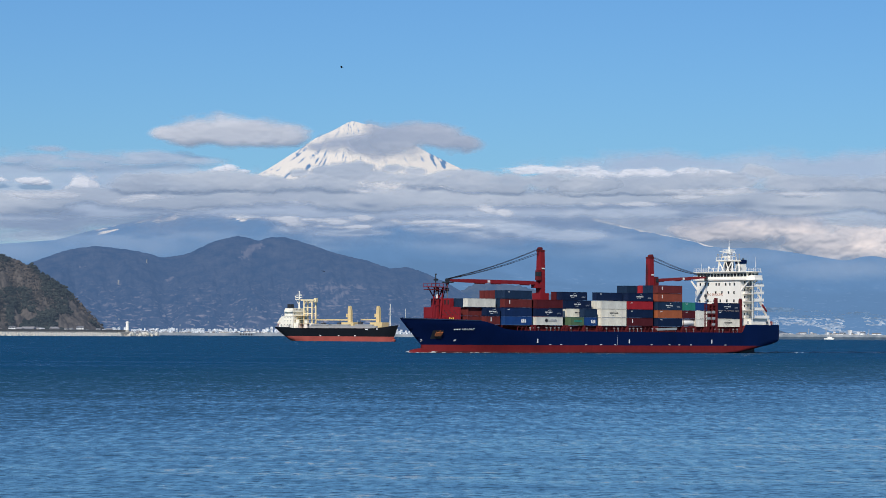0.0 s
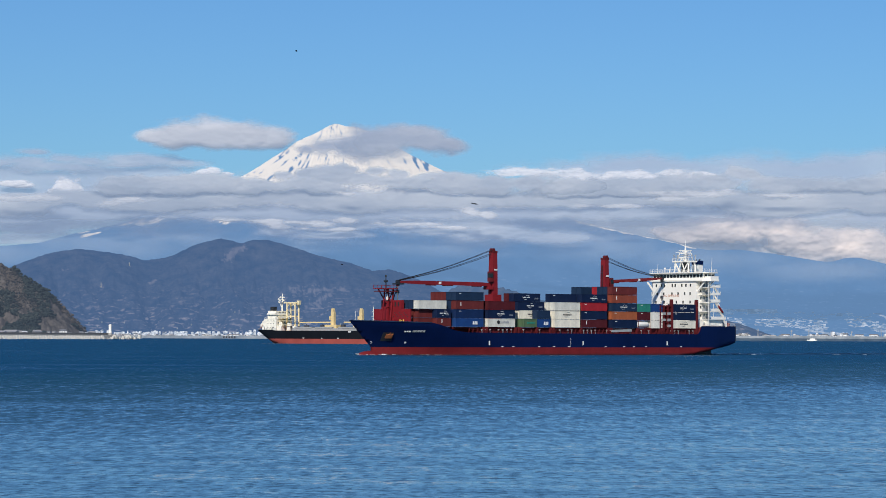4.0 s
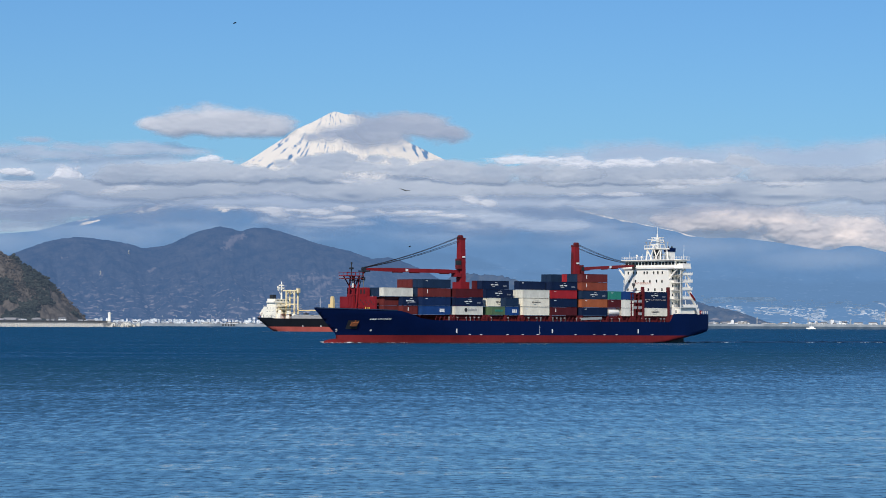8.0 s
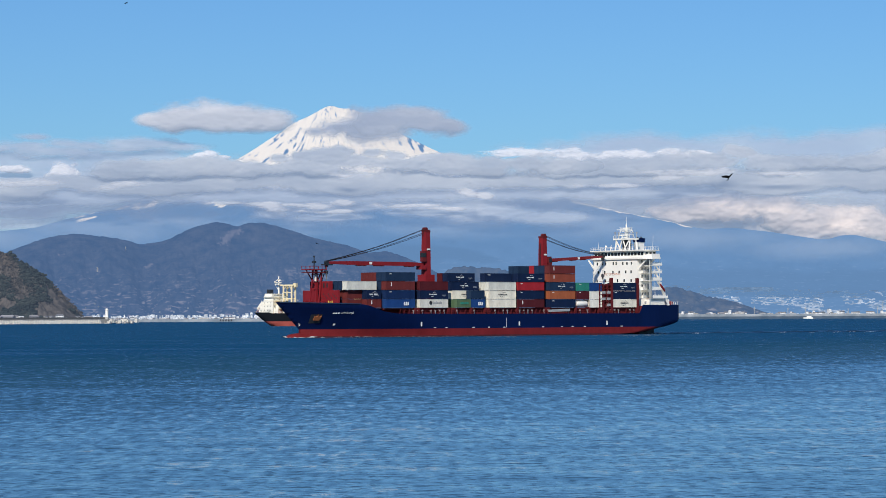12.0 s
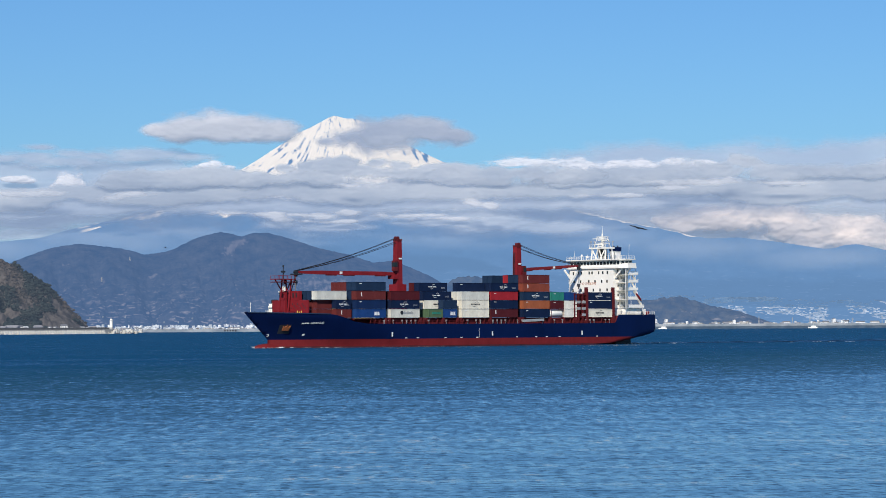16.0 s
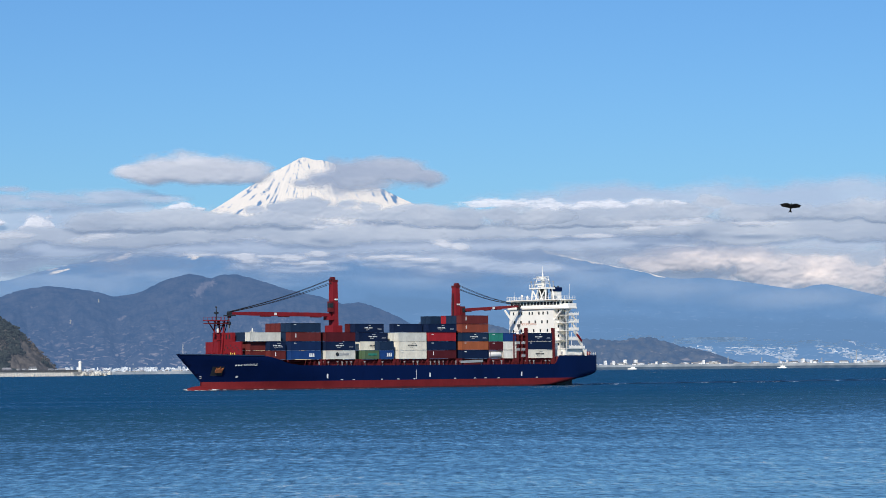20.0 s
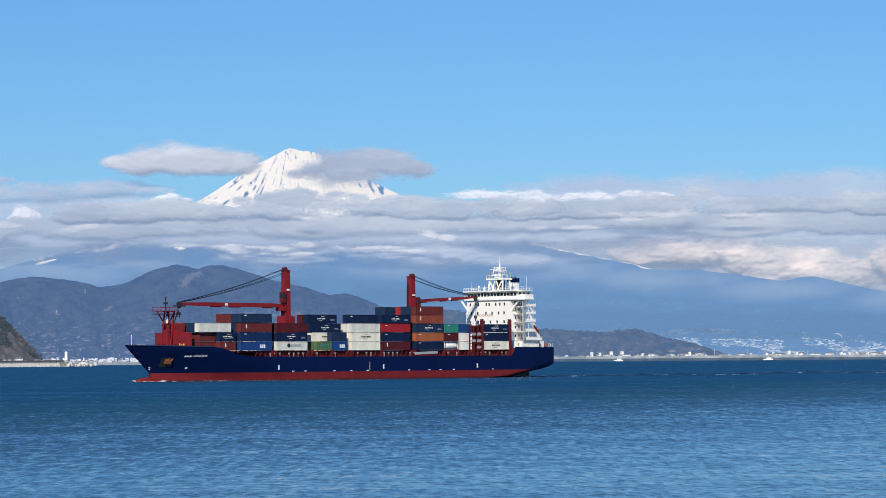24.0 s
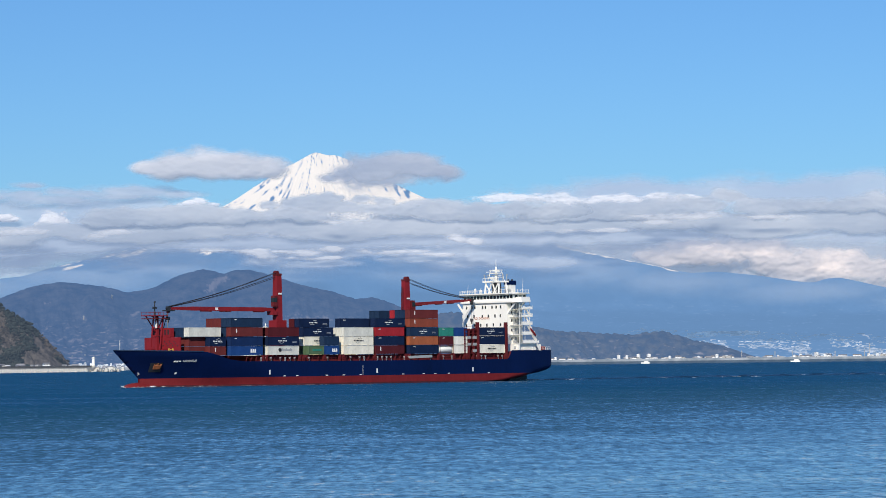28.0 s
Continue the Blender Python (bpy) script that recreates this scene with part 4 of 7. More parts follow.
    for k in range(3):
        p, q = name_at(156.1 - k * 0.74), name_at(155.58 - k * 0.74)
        bar = Form().grid([[p, q], [p + Vector((-0.2, 0.45, 0.82)), q + Vector((-0.2, 0.45, 0.82))]])
        part("owner_mark", bar, "lettering", ship)
    # main deck: coaming, pedestals, rail
    part("hatch_coaming", Form().box(22.5, 128, -12.0, 12.0, 6.3, 8.1).box(128, 147.5, -9.0, 9.0, 6.3, 8.1), "deck_red", ship, "dark red hatch coamings")
    for x0, x1, w in ((22.8, 35.0, 12.2), (40.0, 52.6, 12.2), (53.0, 65.5, 12.2), (67.8, 80.4, 12.2), (81.0, 93.6, 12.2), (95.2, 108.0, 12.2), (111.5, 124.2, 12.2), (126.0, 138.2, 11.6), (138.4, 147.5, 9.2)):
        part("hatch_cover", Form().box(x0, x1, -w, w, 8.1, 8.62), "deck_red", ship)
    post = Form().box(-0.35, 0.35, 12.5, 13.35, 6.5, 8.7).box(-0.55, 0.55, 12.6, 13.3, 8.45, 8.72).mesh("pedestal", PAINT["deck_red"])
    for x in (22.6, 35.3, 40.4, 46.2, 52.7, 65.6, 67.4, 80.4, 93.6, 95.0, 101.4, 109.8, 111.3, 124.6, 126.0):
        for side in (1, -1):
            part("pedestal", post, None, ship, at=pose(x, 0 if x < 139 else -side * 0.9, 0) @ Matrix.Diagonal((1, side, 1, 1)))
    stan = Form().box(-0.05, 0.05, 13.5, 13.6, 6.6, 7.85).mesh("stanchion", PAINT["deck_red"])
    brace = Form().beam((0, 12.7, 8.3), (1.2, 13.4, 6.7), 0.18, 0.18).mesh("brace", PAINT["deck_red"])
    vent = Form().rod((0, 12.9, 6.6), (0, 12.9, 7.7), 0.22).rod((0, 12.9, 7.7), (0, 12.9, 8.0), 0.34).mesh("vent", PAINT["grey"])
    r = random.Random(4)
    x = 23.0
    while x < 133:
        for side in (1, -1):
            part("stanchion", stan, None, ship, at=pose(x, 0, 0) @ Matrix.Diagonal((1, side, 1, 1)))
        if r.random() < 0.55:
            part("brace", brace, None, ship, at=pose(x + 0.5, 0, 0))
        if r.random() < 0.4:
            part("deck_vent", vent, None, ship, at=pose(x + 1.0, 0, 0))
        x += 1.9
    for side in (1, -1):
        rail = Form()
        for z in (7.25, 7.8):
            rail.beam((23, side * 13.55, z), (132, side * 13.4, z), 0.06, 0.06)
        part("deck_rail", rail, "deck_red", ship)
    # forecastle
    part("breakwater", Form().slab([(154.0, -8.8), (154.6, -8.8), (155.2, 0), (154.6, 8.8), (154.0, 8.8)], 9.4, 14.35), "crane_red", ship, "red steel breakwater on the forecastle with round holes")
    for k in range(6):
        y = -5.25 + 2.1 * k
        part("breakwater_stay", Form().slab([(155.0, y - 0.08), (156.6, y - 0.08), (156.6, y + 0.08), (155.0, y + 0.08)], 9.5, 10.9), "crane_red", ship)
    for y in (-3.9, -1.6, 0.7, 2.2, 3.8):
        part("store_opening", Form().box(154.98, 155.1, y - 0.3, y + 0.3, 15.2, 16.6), "dark", ship)
    for k in range(12):
        y, z = 7.8 - k * 0.72, 12.5 + 0.62 * ((k * 7) % 3 - 1)
        x = 155.2 - 0.6 * abs(y) / 8.8
        part("breakwater_port", Form().rod((x - 0.05, y, z), (x + 0.06, y, z), 0.24, n=10), "dark", ship)
    part("upper_house", Form().box(153.6, 155.02, -4.7, 4.8, 14.35, 17.2), "crane_red", ship)
    mast = Form()
    mast.beam((156.4, 0, 9.4), (156.4, 0, 21.0), 0.95, 0.95, 0.7, 0.7)
    mast.beam((156.4, 1.2, 9.4), (154.6, 0.8, 20.9), 0.4, 0.4).beam((159.0, 0, 9.6), (157.6, 0, 20.9), 0.35, 0.35)
    mast.beam((160.6, 0, 20.9), (157.0, 0, 16.2), 0.28, 0.28).beam((153.9, 0, 20.9), (156.2, 0, 16.6), 0.28, 0.28)
    for z in (15.0, 17.4, 19.4):
        mast.beam((155.6, 0.9, z), (158.2, 0, z), 0.18, 0.2)
    part("foremast", mast, "crane_red", ship)
    plat = Form().box(153.6, 160.9, -2.0, 2.0, 20.8, 21.05)
    for x in (153.7, 155.5, 157.2, 159, 160.8):
        plat.box(x - 0.05, x + 0.05, 1.9, 2.0, 21, 22).box(x - 0.05, x + 0.05, -2.0, -1.9, 21, 22)
    plat.box(153.6, 160.9, 1.92, 2.0, 21.95, 22.05).box(153.6, 160.9, -2.0, -1.92, 21.95, 22.05)
    part("mast_platform", plat, "crane_red", ship)
    top = Form().rod((157.2, 0, 21), (157.2, 0, 24.8), 0.22, 0.14).box(156.7, 157.7, -0.5, 0.5, 23.0, 23.6).rod((157.2, 0, 24.8), (157.2, 0, 25.3), 0.3)
    part("mast_light", top, "dark", ship, "black mast with navigation light")
    crutch = Form().beam((154.2, 2.4, 17.2), (152.9, 0.8, 22.4), 0.24, 0.24).beam((153.8, -0.2, 17.2), (152.5, 0.4, 22.6), 0.24, 0.24).beam((153.7, 1.8, 19.2), (153.3, 0.0, 19.3), 0.16, 0.16).beam((153.3, 1.3, 20.8), (152.9, 0.2, 20.9), 0.16, 0.16).box(151.2, 153.9, -0.6, 2.2, 22.3, 22.7)
    part("jib_crutch", crutch, "dark", ship)
    bitts = Form()
    for k in range(3):
        bitts.rod((157.2 - 0.75 * k, 7.0, 9.6), (157.2 - 0.75 * k, 7.0, 11.0 - 0.25 * (k % 2)), 0.2, 0.16)
    part("mooring_bitts", bitts, "yellow", ship, "yellow mooring bitts")
    for k in range(12):
        x = 153 + k * 1.55
        for side in (1, -1):
            bow_fairlead = Form()
            bow_fairlead.rod((x, side * (half_breadth(x, deck_edge(x)) - 0.25), deck_edge(x) - 0.1), (x, side * (half_breadth(x, deck_edge(x)) - 0.25), deck_edge(x) + 0.35), 0.16)
            part("bow_fairlead", bow_fairlead, "hull_blue", ship)
    for side in (1, -1):
        rim = Form()
        for x in range(148, 172, 2):
            p, q = [Vector((v, side * (half_breadth(v, deck_edge(v)) + 0.04), deck_edge(v) + 0.06)) for v in (x, min(x + 2, 171.9))]
            rim.beam(p, q, 0.3, 0.3)
        part("bulwark_rim", rim, "box_slate", ship, "dark slate-blue rim along the bow bulwark")
    part("mast_lamp_box", Form().box(156.9, 157.3, 0.3, 0.75, 17.2, 19.4), "white", ship)
    part("mast_gallery", Form().box(153.7, 160.8, -1.9, 1.9, 19.9, 20.15).beam((153.8, 1.9, 20.0), (157.0, 1.9, 20.9), 0.14, 0.14).beam((157.0, 1.9, 20.0), (160.6, 1.9, 20.9), 0.14, 0.14), "deck_red", ship)
    for side in (1, -1):
        hooked = Form()
        pts = [(164.2 + 0.36 * math.cos(a), 3.4 + 0.36 * math.sin(a)) for a in [0.9 + 0.5 * i for i in range(9)]]
        for (x0, z0), (x1, z1) in zip(pts, pts[1:]):
            hooked.beam((x0, side * (half_breadth(x0, z0) + 0.1), z0), (x1, side * (half_breadth(x1, z1) + 0.1), z1), 0.08, 0.1)
        part("bulb_mark", hooked, "lettering", ship)
    part("jackstaff", Form().rod((170.2, 0, 10.2), (170.2, 0, 13.6), 0.07), "white", ship)
    return ship


def text_mesh(name, body, size, material, depth=0.02, slant=0.0):
    cu = bpy.data.curves.new(name, "FONT")
    cu.body, cu.size, cu.extrude, cu.resolution_u, cu.shear = body, size, depth, 2, slant
    ob = bpy.data.objects.new(name, cu)
    scene.collection.objects.link(ob)
    me = bpy.data.meshes.new_from_object(ob.evaluated_get(bpy.context.evaluated_depsgraph_get()))
    bpy.data.objects.remove(ob)
    me.name = name
    me.materials.clear()
    me.materials.append(material)
    return me


def crane(ship, x, y, z_top, tip, jib_z, label, deep=1.0):
    """A deck crane: pedestal, tapered post with sheaves, cab, jib and wires."""
    way = 1 if tip[0] > x else -1
    ped = Form().box(x - 2.0, x + 2.0, y - 2.0, y + 2.0, 6.5, 19.6)
    c = part("crane", ped, "crane_red", ship, label, smooth=False)
    post = Form()
    post.add([(x + sx * w, y + sy * w, z) for z, w in ((19.6, 1.12), (z_top - 6, 1.05), (z_top - 1.2, 0.95)) for sx, sy in ((-1, -1), (1, -1), (1, 1), (-1, 1))],
             [(3, 2, 1, 0), (8, 9, 10, 11)] + [(i, (i + 1) % 4, 4 + (i + 1) % 4, 4 + i) for i in range(4)] + [(4 + i, 4 + (i + 1) % 4, 8 + (i + 1) % 4, 8 + i) for i in range(4)])
    part("post", post, "crane_red", c)
    head = Form().box(x - 1.0, x + 1.0, y - 1.1, y + 1.1, z_top - 1.25, z_top - 0.6).rod((x + way * 0.4, y - 0.8, z_top - 0.3), (x + way * 0.4, y + 0.8, z_top - 0.3), 0.6, n=14)
    part("sheave_head", head, "deck_red", c, "dark sheave block at the post's top")
    cab = Form().box(x + way * 1.2, x + way * 2.7, y + 0.1, y + 1.6, z_top - 11.0, z_top - 7.6)
    part("cab", cab, "deck_red", c)
    part("cab_window", Form().box(x + way * 1.5, x + way * 2.76, y + 0.3, y + 1.66, z_top - 9.6, z_top - 8.2), "glass", c)
    part("post_mark", Form().box(x - 0.7, x + 0.7, y + 1.27, y + 1.33, z_top - 7.2, z_top - 6.7), "lettering", c)
    ladder = Form()
    for k in range(14):
        ladder.box(x - way * 1.5, x - way * 1.42, y - 0.3, y + 0.3, 20.6 + k * 0.75, 20.68 + k * 0.75)
    ladder.box(x - way * 1.52, x - way * 1.4, y - 0.36, y - 0.3, 20, z_top - 3).box(x - way * 1.52, x - way * 1.4, y + 0.3, y + 0.36, 20, z_top - 3)
    part("ladder", ladder, "dark", c)
    gear = Form().box(x + way * 1.2, x + way * 3.0, y - 1.5, y + 1.5, jib_z - 1.7, jib_z - 0.4)
    part("jib_foot", gear, "crane_red", c)
    root, end = Vector((x + way * 1.3, y, jib_z)), Vector(tip)
    jib = Form()
    mid = root.lerp(end, 0.12)
    far = root.lerp(end, 0.78)
    for s in (-0.3, 0.3):
        o = Vector((0, s, 0))
        jib.beam(root + o, mid + o, 0.3, deep * 0.9, 0.3, deep * 1.3).beam(mid + o, far + o, 0.3, deep * 1.3, 0.28, deep * 1.2).beam(far + o, end + o, 0.28, deep * 1.2, 0.22, deep * 0.7)
    for k in range(9):
        p = root.lerp(end, 0.08 + 0.1 * k)
        jib.beam(p + Vector((0, -0.3, 0)), p + Vector((0, 0.3, 0)), 0.5, 0.7)
    part("jib", jib, "crane_red", c)
    for k in (0.1, 0.42, 0.6):
        p, q = root.lerp(end, k), root.lerp(end, k + 0.1)
        part("jib_walkway", Form().beam(p - Vector((0, 0, deep * 0.72)), q - Vector((0, 0, deep * 0.72)), 0.7, 0.36), "deck_red", c)
    p = root.lerp(end, 0.56)
    part("jib_mark", Form().box(p.x - 0.55, p.x + 0.55, p.y + 0.44, p.y + 0.5, p.z - 0.35, p.z + 0.4), "lettering", c)
    tipform = Form().rod(end + Vector((0, -0.5, 0)), end + Vector((0, 0.5, 0)), 0.65, n=12).box(end.x - 0.5, end.x + 0.5, end.y - 0.3, end.y + 0.3, end.z - 1.4, end.z)
    part("jib_head", tipform, "dark", c, "dark sheaves and hook block at the jib's end")
    hook = Form().rod(end + Vector((0, 0, -6.2 if way < 0 else -2.6)), end + Vector((0, 0, -1.5)), 0.06, n=5)
    low = end.z - (6.2 if way < 0 else 2.6)
    hook.box(end.x - 0.45, end.x + 0.45, end.y - 0.35, end.y + 0.35, low - 1.0, low).rod((end.x, end.y, low - 1.0), (end.x, end.y, low - 1.9), 0.3, 0.16, 8)
    part("hook_block", hook, "steel", c, "steel hook block hanging from the jib")
    head_at = Vector((x + way * 0.4, y, z_top - 0.2))
    for k, (s, dz) in enumerate(((-0.5, 0.0), (0.5, 0.0), (0.0, -1.1), (0.3, -1.5))):
        wire = Form()
        a, b = head_at + Vector((0, s, dz)), end + Vector((0, s, 0.5 + dz * 0.12))
        pts = [a.lerp(b, i / 10) - Vector((0, 0, 0.8 * math.sin(math.pi * i / 10))) for i in range(11)]
        rows = [[p + Vector((0, 0.085 * math.cos(g), 0.085 * math.sin(g))) for g in [2 * math.pi * i / 5 for i in range(6)]] for p in pts]
        wire.grid(rows)
        part("luffing_wire", wire, "dark", c)
    return c


ship = build_ship()
crane(ship, 109.9, 0.6, 34.9, (152.6, 0.6, 23.2), 23.0, "red deck crane with lowered jib")
crane(ship, 53.2, -2.2, 33.9, (20.4, -5.3, 26.7), 25.0, "red deck crane with lowered jib", 0.78)


# ---- accommodation block ----
PORT_WALL = 9.2


def build_house(ship):
    house = part("superstructure", Form().box(10.6, 18.0, -12.0, PORT_WALL, 9.2, 25.6), "white", ship, "white accommodation block with bridge on top")
    # wheelhouse with wings
    floor = Form().slab([(18.6, -12.4), (18.6, 12.4), (16.6, 15.0), (12.4, 15.0), (11.0, 12.0), (11.0, -12.0), (12.4, -15.0), (16.6, -15.0)][::-1], 25.6, 26.2)
    part("bridge_deck", floor, "white", house)
    part("wheelhouse", Form().box(11.4, 17.7, -12.0, 12.0, 26.2, 28.5), "white", house)
    for side in (1, -1):
        part("bridge_wing", Form().slab([(16.6, side * 12.0), (16.6, side * 14.9), (12.6, side * 14.9), (12.6, side * 12.0)][::-side], 26.2, 27.4), "white", house)
        wall_y = PORT_WALL if side > 0 else -12.0
        part("wing_brace", Form().beam((17.2, wall_y + side * 3.4, 25.5), (17.4, wall_y - side * 0.2, 21.8), 0.5, 0.45).beam((13.2, wall_y + side * 3.4, 25.5), (13.2, wall_y, 22.4), 0.4, 0.4), "white", house)
    roof = Form().slab([(19.0, -12.8), (19.0, 12.8), (17.0, 14.2), (10.8, 13.0), (10.8, -13.0), (17.0, -14.2)][::-1], 28.5, 28.85)
    part("bridge_roof", roof, "white", house)
    pane = Form().box(17.66, 17.76, -0.62, 0.62, 26.95, 28.05).mesh("bridge_window", PAINT["glass"])
    for k in range(15):
        part("bridge_window", pane, None, house, at=pose(0, -11.2 + k * 1.6, 0))
    side_pane = Form().box(-0.6, 0.6, 11.96, 12.06, 26.95, 28.05).mesh("bridge_window", PAINT["glass"])
    for x in (12.4, 14.2, 16.2):
        part("bridge_window", side_pane, None, house, at=pose(x, 0, 0))
    win = Form().box(17.96, 18.05, -0.33, 0.33, -0.5, 0.5).mesh("cabin_window", PAINT["glass"])
    frame_mesh = Form().box(17.97, 18.03, -0.45, 0.45, -0.62, 0.62).mesh("window_frame", PAINT["white"])
    for z, ys in ((24.2, (-10.2, -7.6, -6.2, -2.4, -1.0, 2.2, 4.2, 6.4)), (21.2, (-9.8, -6.6, -2.6, 0.4, 3.6, 6.2)), (18.2, (-10.4, -6.4, -3.4, -0.4, 2.8, 6.2)),
                  (15.2, (-8.6, -4.2, 0.6, 3.8, 7.2))):
        for y in ys:
            w = part("cabin_window", win, None, house, at=pose(0, y, z))
            part("window_frame", frame_mesh, None, w)
    # open decks along the port and starboard sides
    for side in (1, -1):
        wall = PORT_WALL if side > 0 else -12.0
        for k, (z, aft) in enumerate(((12.0, 7.6), (14.9, 9.6), (18.1, 10.6), (20.8, 10.5), (23.4, 10.5))):
            d = Form().box(aft, 16.6, min(wall, side * 13.9), max(wall, side * 13.9), z - 0.16, z)
            part("side_deck", d, "white", house)
            bul = Form().box(aft, aft + 2.2, side * 13.9 - 0.06, side * 13.9 + 0.06, z, z + 0.75)
            bul.box(aft - 0.06, aft + 0.06, min((wall + side * 0.2), side * 13.9), max((wall + side * 0.2), side * 13.9), z, z + 0.75)
            part("deck_bulwark", bul, "white", house)
            for x in (aft + 1.1, 14.0):
                part("deck_awning_post", Form().box(x, x + 0.1, side * 13.8 - 0.05, side * 13.8 + 0.05, z, z + 2.6), "white", house)
            part("deck_locker", Form().box(14.2, 15.3, min((wall + side * 0.1), (wall + side * 0.8)), max((wall + side * 0.1), (wall + side * 0.8)), z, z + 1.1), "grey", house)
            part("deck_bulwark", Form().box(aft + 2.2, 15.2, side * 13.9 - 0.05, side * 13.9 + 0.05, z, z + (0.85 if k < 3 else 0.5)), "white", house)
            if k == 0:
                part("mooring_locker", Form().box(8.4, 16.2, min((wall + side * 0.02), side * 12.9), max((wall + side * 0.02), side * 12.9), 9.6, z - 0.17), "white", house, "pale steel locker under the lowest side deck")
            rail = Form()
            for zz in (z + 0.55, z + 1.05):
                rail.box(aft, 16.6, side * 13.85 - 0.03, side * 13.85 + 0.03, zz - 0.03, zz + 0.03)
                rail.box(aft - 0.03, aft + 0.03, min(wall, side * 13.85), max(wall, side * 13.85), zz - 0.03, zz + 0.03)
            for i in range(7):
                xx = aft + (16.6 - aft) * i / 6
                rail.box(xx - 0.04, xx + 0.04, side * 13.85 - 0.04, side * 13.85 + 0.04, z, z + 1.08)
            part("side_rail", rail, "white", house)
            for xx in (12.6, 13.9):
                part("side_door", Form().box(xx - 0.42, xx + 0.42, wall - 0.04, wall + 0.04, z + 0.1, z + 2.1), "grey", house)
            part("side_window", Form().box(15.4, 16.0, wall - 0.04, wall + 0.04, z + 1.0, z + 1.9), "glass", house)
            # stair to the deck above
            if k < 4:
                st = Form().beam((aft + 0.6, side * 13.6, z), (aft + 3.0, side * 13.6, z + 2.8), 0.75, 0.12)
                part("stair", st, "white", house)
        part("wing_pillar", Form().box(16.4, 16.6, side * 13.7 - 0.06, side * 13.7 + 0.06, 9.6, 25.6), "white", house)
        davit = Form().beam((7.0, side * 13.6, 9.5), (12.8, side * 13.6, 20.0), 0.4, 0.45).beam((6.3, side * 13.3, 9.5), (10.9, side * 13.3, 17.6), 0.3, 0.3)
        part("davit", davit, "white", house)
        boat = Form()
        rows = []
        for i in range(9):
            s = -1 + i / 4
            r = 0.5 * math.sqrt(max(0.0004, 1 - abs(s) ** 2.6))
            rows.append([(10.6 - 1.5 * s, side * 14.2 + r * 0.8 * math.cos(a), 15.6 - 1.4 * s + r * math.sin(a)) for a in [2 * math.pi * j / 12 for j in range(13)]])
        part("rescue_boat", boat.grid(rows), "crane_red", house, "dull red rescue boat hung from its davit", smooth=True)
    # lower works aft
    part("poop_house", Form().box(4.4, 17.6, -11.6, 11.6, 9.3, 11.6), "white", house)
    part("poop_grille", Form().box(5.4, 17.0, 11.6, 11.72, 9.9, 10.9), "grey", house)
    # mast on the wheelhouse roof
    mast = Form()
    for x, y in ((16.0, 3.4), (16.0, -3.4), (12.0, 3.4), (12.0, -3.4)):
        mast.beam((x, y, 28.8), (x - 0.3 * (x - 14), y * 0.95, 33.0), 0.42, 0.42)
    for y in (1, -1):
        mast.beam((15.8, y * 3.3, 32.6), (15.8, y * 0.6, 28.9), 0.34, 0.34).beam((15.8, y * 1.7, 28.9), (15.8, y * 0.2, 32.6), 0.3, 0.3)
    mast.box(11.8, 16.4, -4.0, 4.0, 32.6, 33.1)
    for y in (-3.9, -2.6, -1.3, 0, 1.3, 2.6, 3.9):
        mast.box(16.3, 16.38, y - 0.04, y + 0.04, 33.1, 34.1)
    mast.box(16.3, 16.38, -3.9, 3.9, 34.02, 34.12)
    mast.box(11.8, 12.2, -2.4, 2.4, 30.8, 31.0)
    m = part("radar_mast", mast, "white", house, "white lattice radar mast")
    up = Form().rod((13.8, 0, 33), (13.8, 0, 38.0), 0.42, 0.26).rod((13.8, 0, 38), (13.8, 0, 40.6), 0.1, 0.05)
    up.beam((13.8, -2.4, 35.0), (13.8, 2.4, 35.0), 0.22, 0.25).beam((13.8, -1.6, 36.6), (13.8, 1.6, 36.6), 0.18, 0.2).beam((11.6, 0, 35.6), (16, 0, 35.6), 0.2, 0.2)
    part("signal_mast", up, "white", m)
    frame_up = Form()
    for x, y in ((15.4, 2.4), (15.4, -2.4), (12.2, 2.4), (12.2, -2.4)):
        frame_up.beam((x, y, 33.0), (x - 0.35 * (x - 13.8), y * 0.6, 36.8), 0.2, 0.2)
    for z in (34.4, 35.8, 36.8):
        frame_up.box(12.4, 15.2, 1.7, 1.85, z - 0.1, z + 0.1).box(12.4, 15.2, -1.85, -1.7, z - 0.1, z + 0.1).box(15.0, 15.2, -1.9, 1.9, z - 0.1, z + 0.1)
    frame_up.beam((15.2, -3.4, 36.2), (15.2, 3.4, 36.2), 0.16, 0.18)
    part("mast_frame", frame_up, "white", m)
    for z, y, w in ((34.1, 0.0, 3.4), (33.4, 1.8, 2.6)):
        part("radar_scanner", Form().beam((15.8 - w / 2, y, z), (15.8 + w / 2, y, z), 0.3, 0.34).rod((15.8, y, z - 0.8), (15.8, y, z - 0.1), 0.22), "white", m)
    for x, y in ((16.1, 3.0), (16.1, -3.3), (16.1, -1.6), (11.9, 3.2), (14, 3.4)):
        part("lamp_bracket", Form().rod((x, y, 33.0), (x, y, 34.9), 0.13).box(x - 0.22, x + 0.22, y - 0.22, y + 0.22, 34.9, 35.3), "grey", m)
    part("exhaust_screen", Form().box(12.6, 14.6, -1.2, 1.2, 28.9, 32.5), "dark", house)
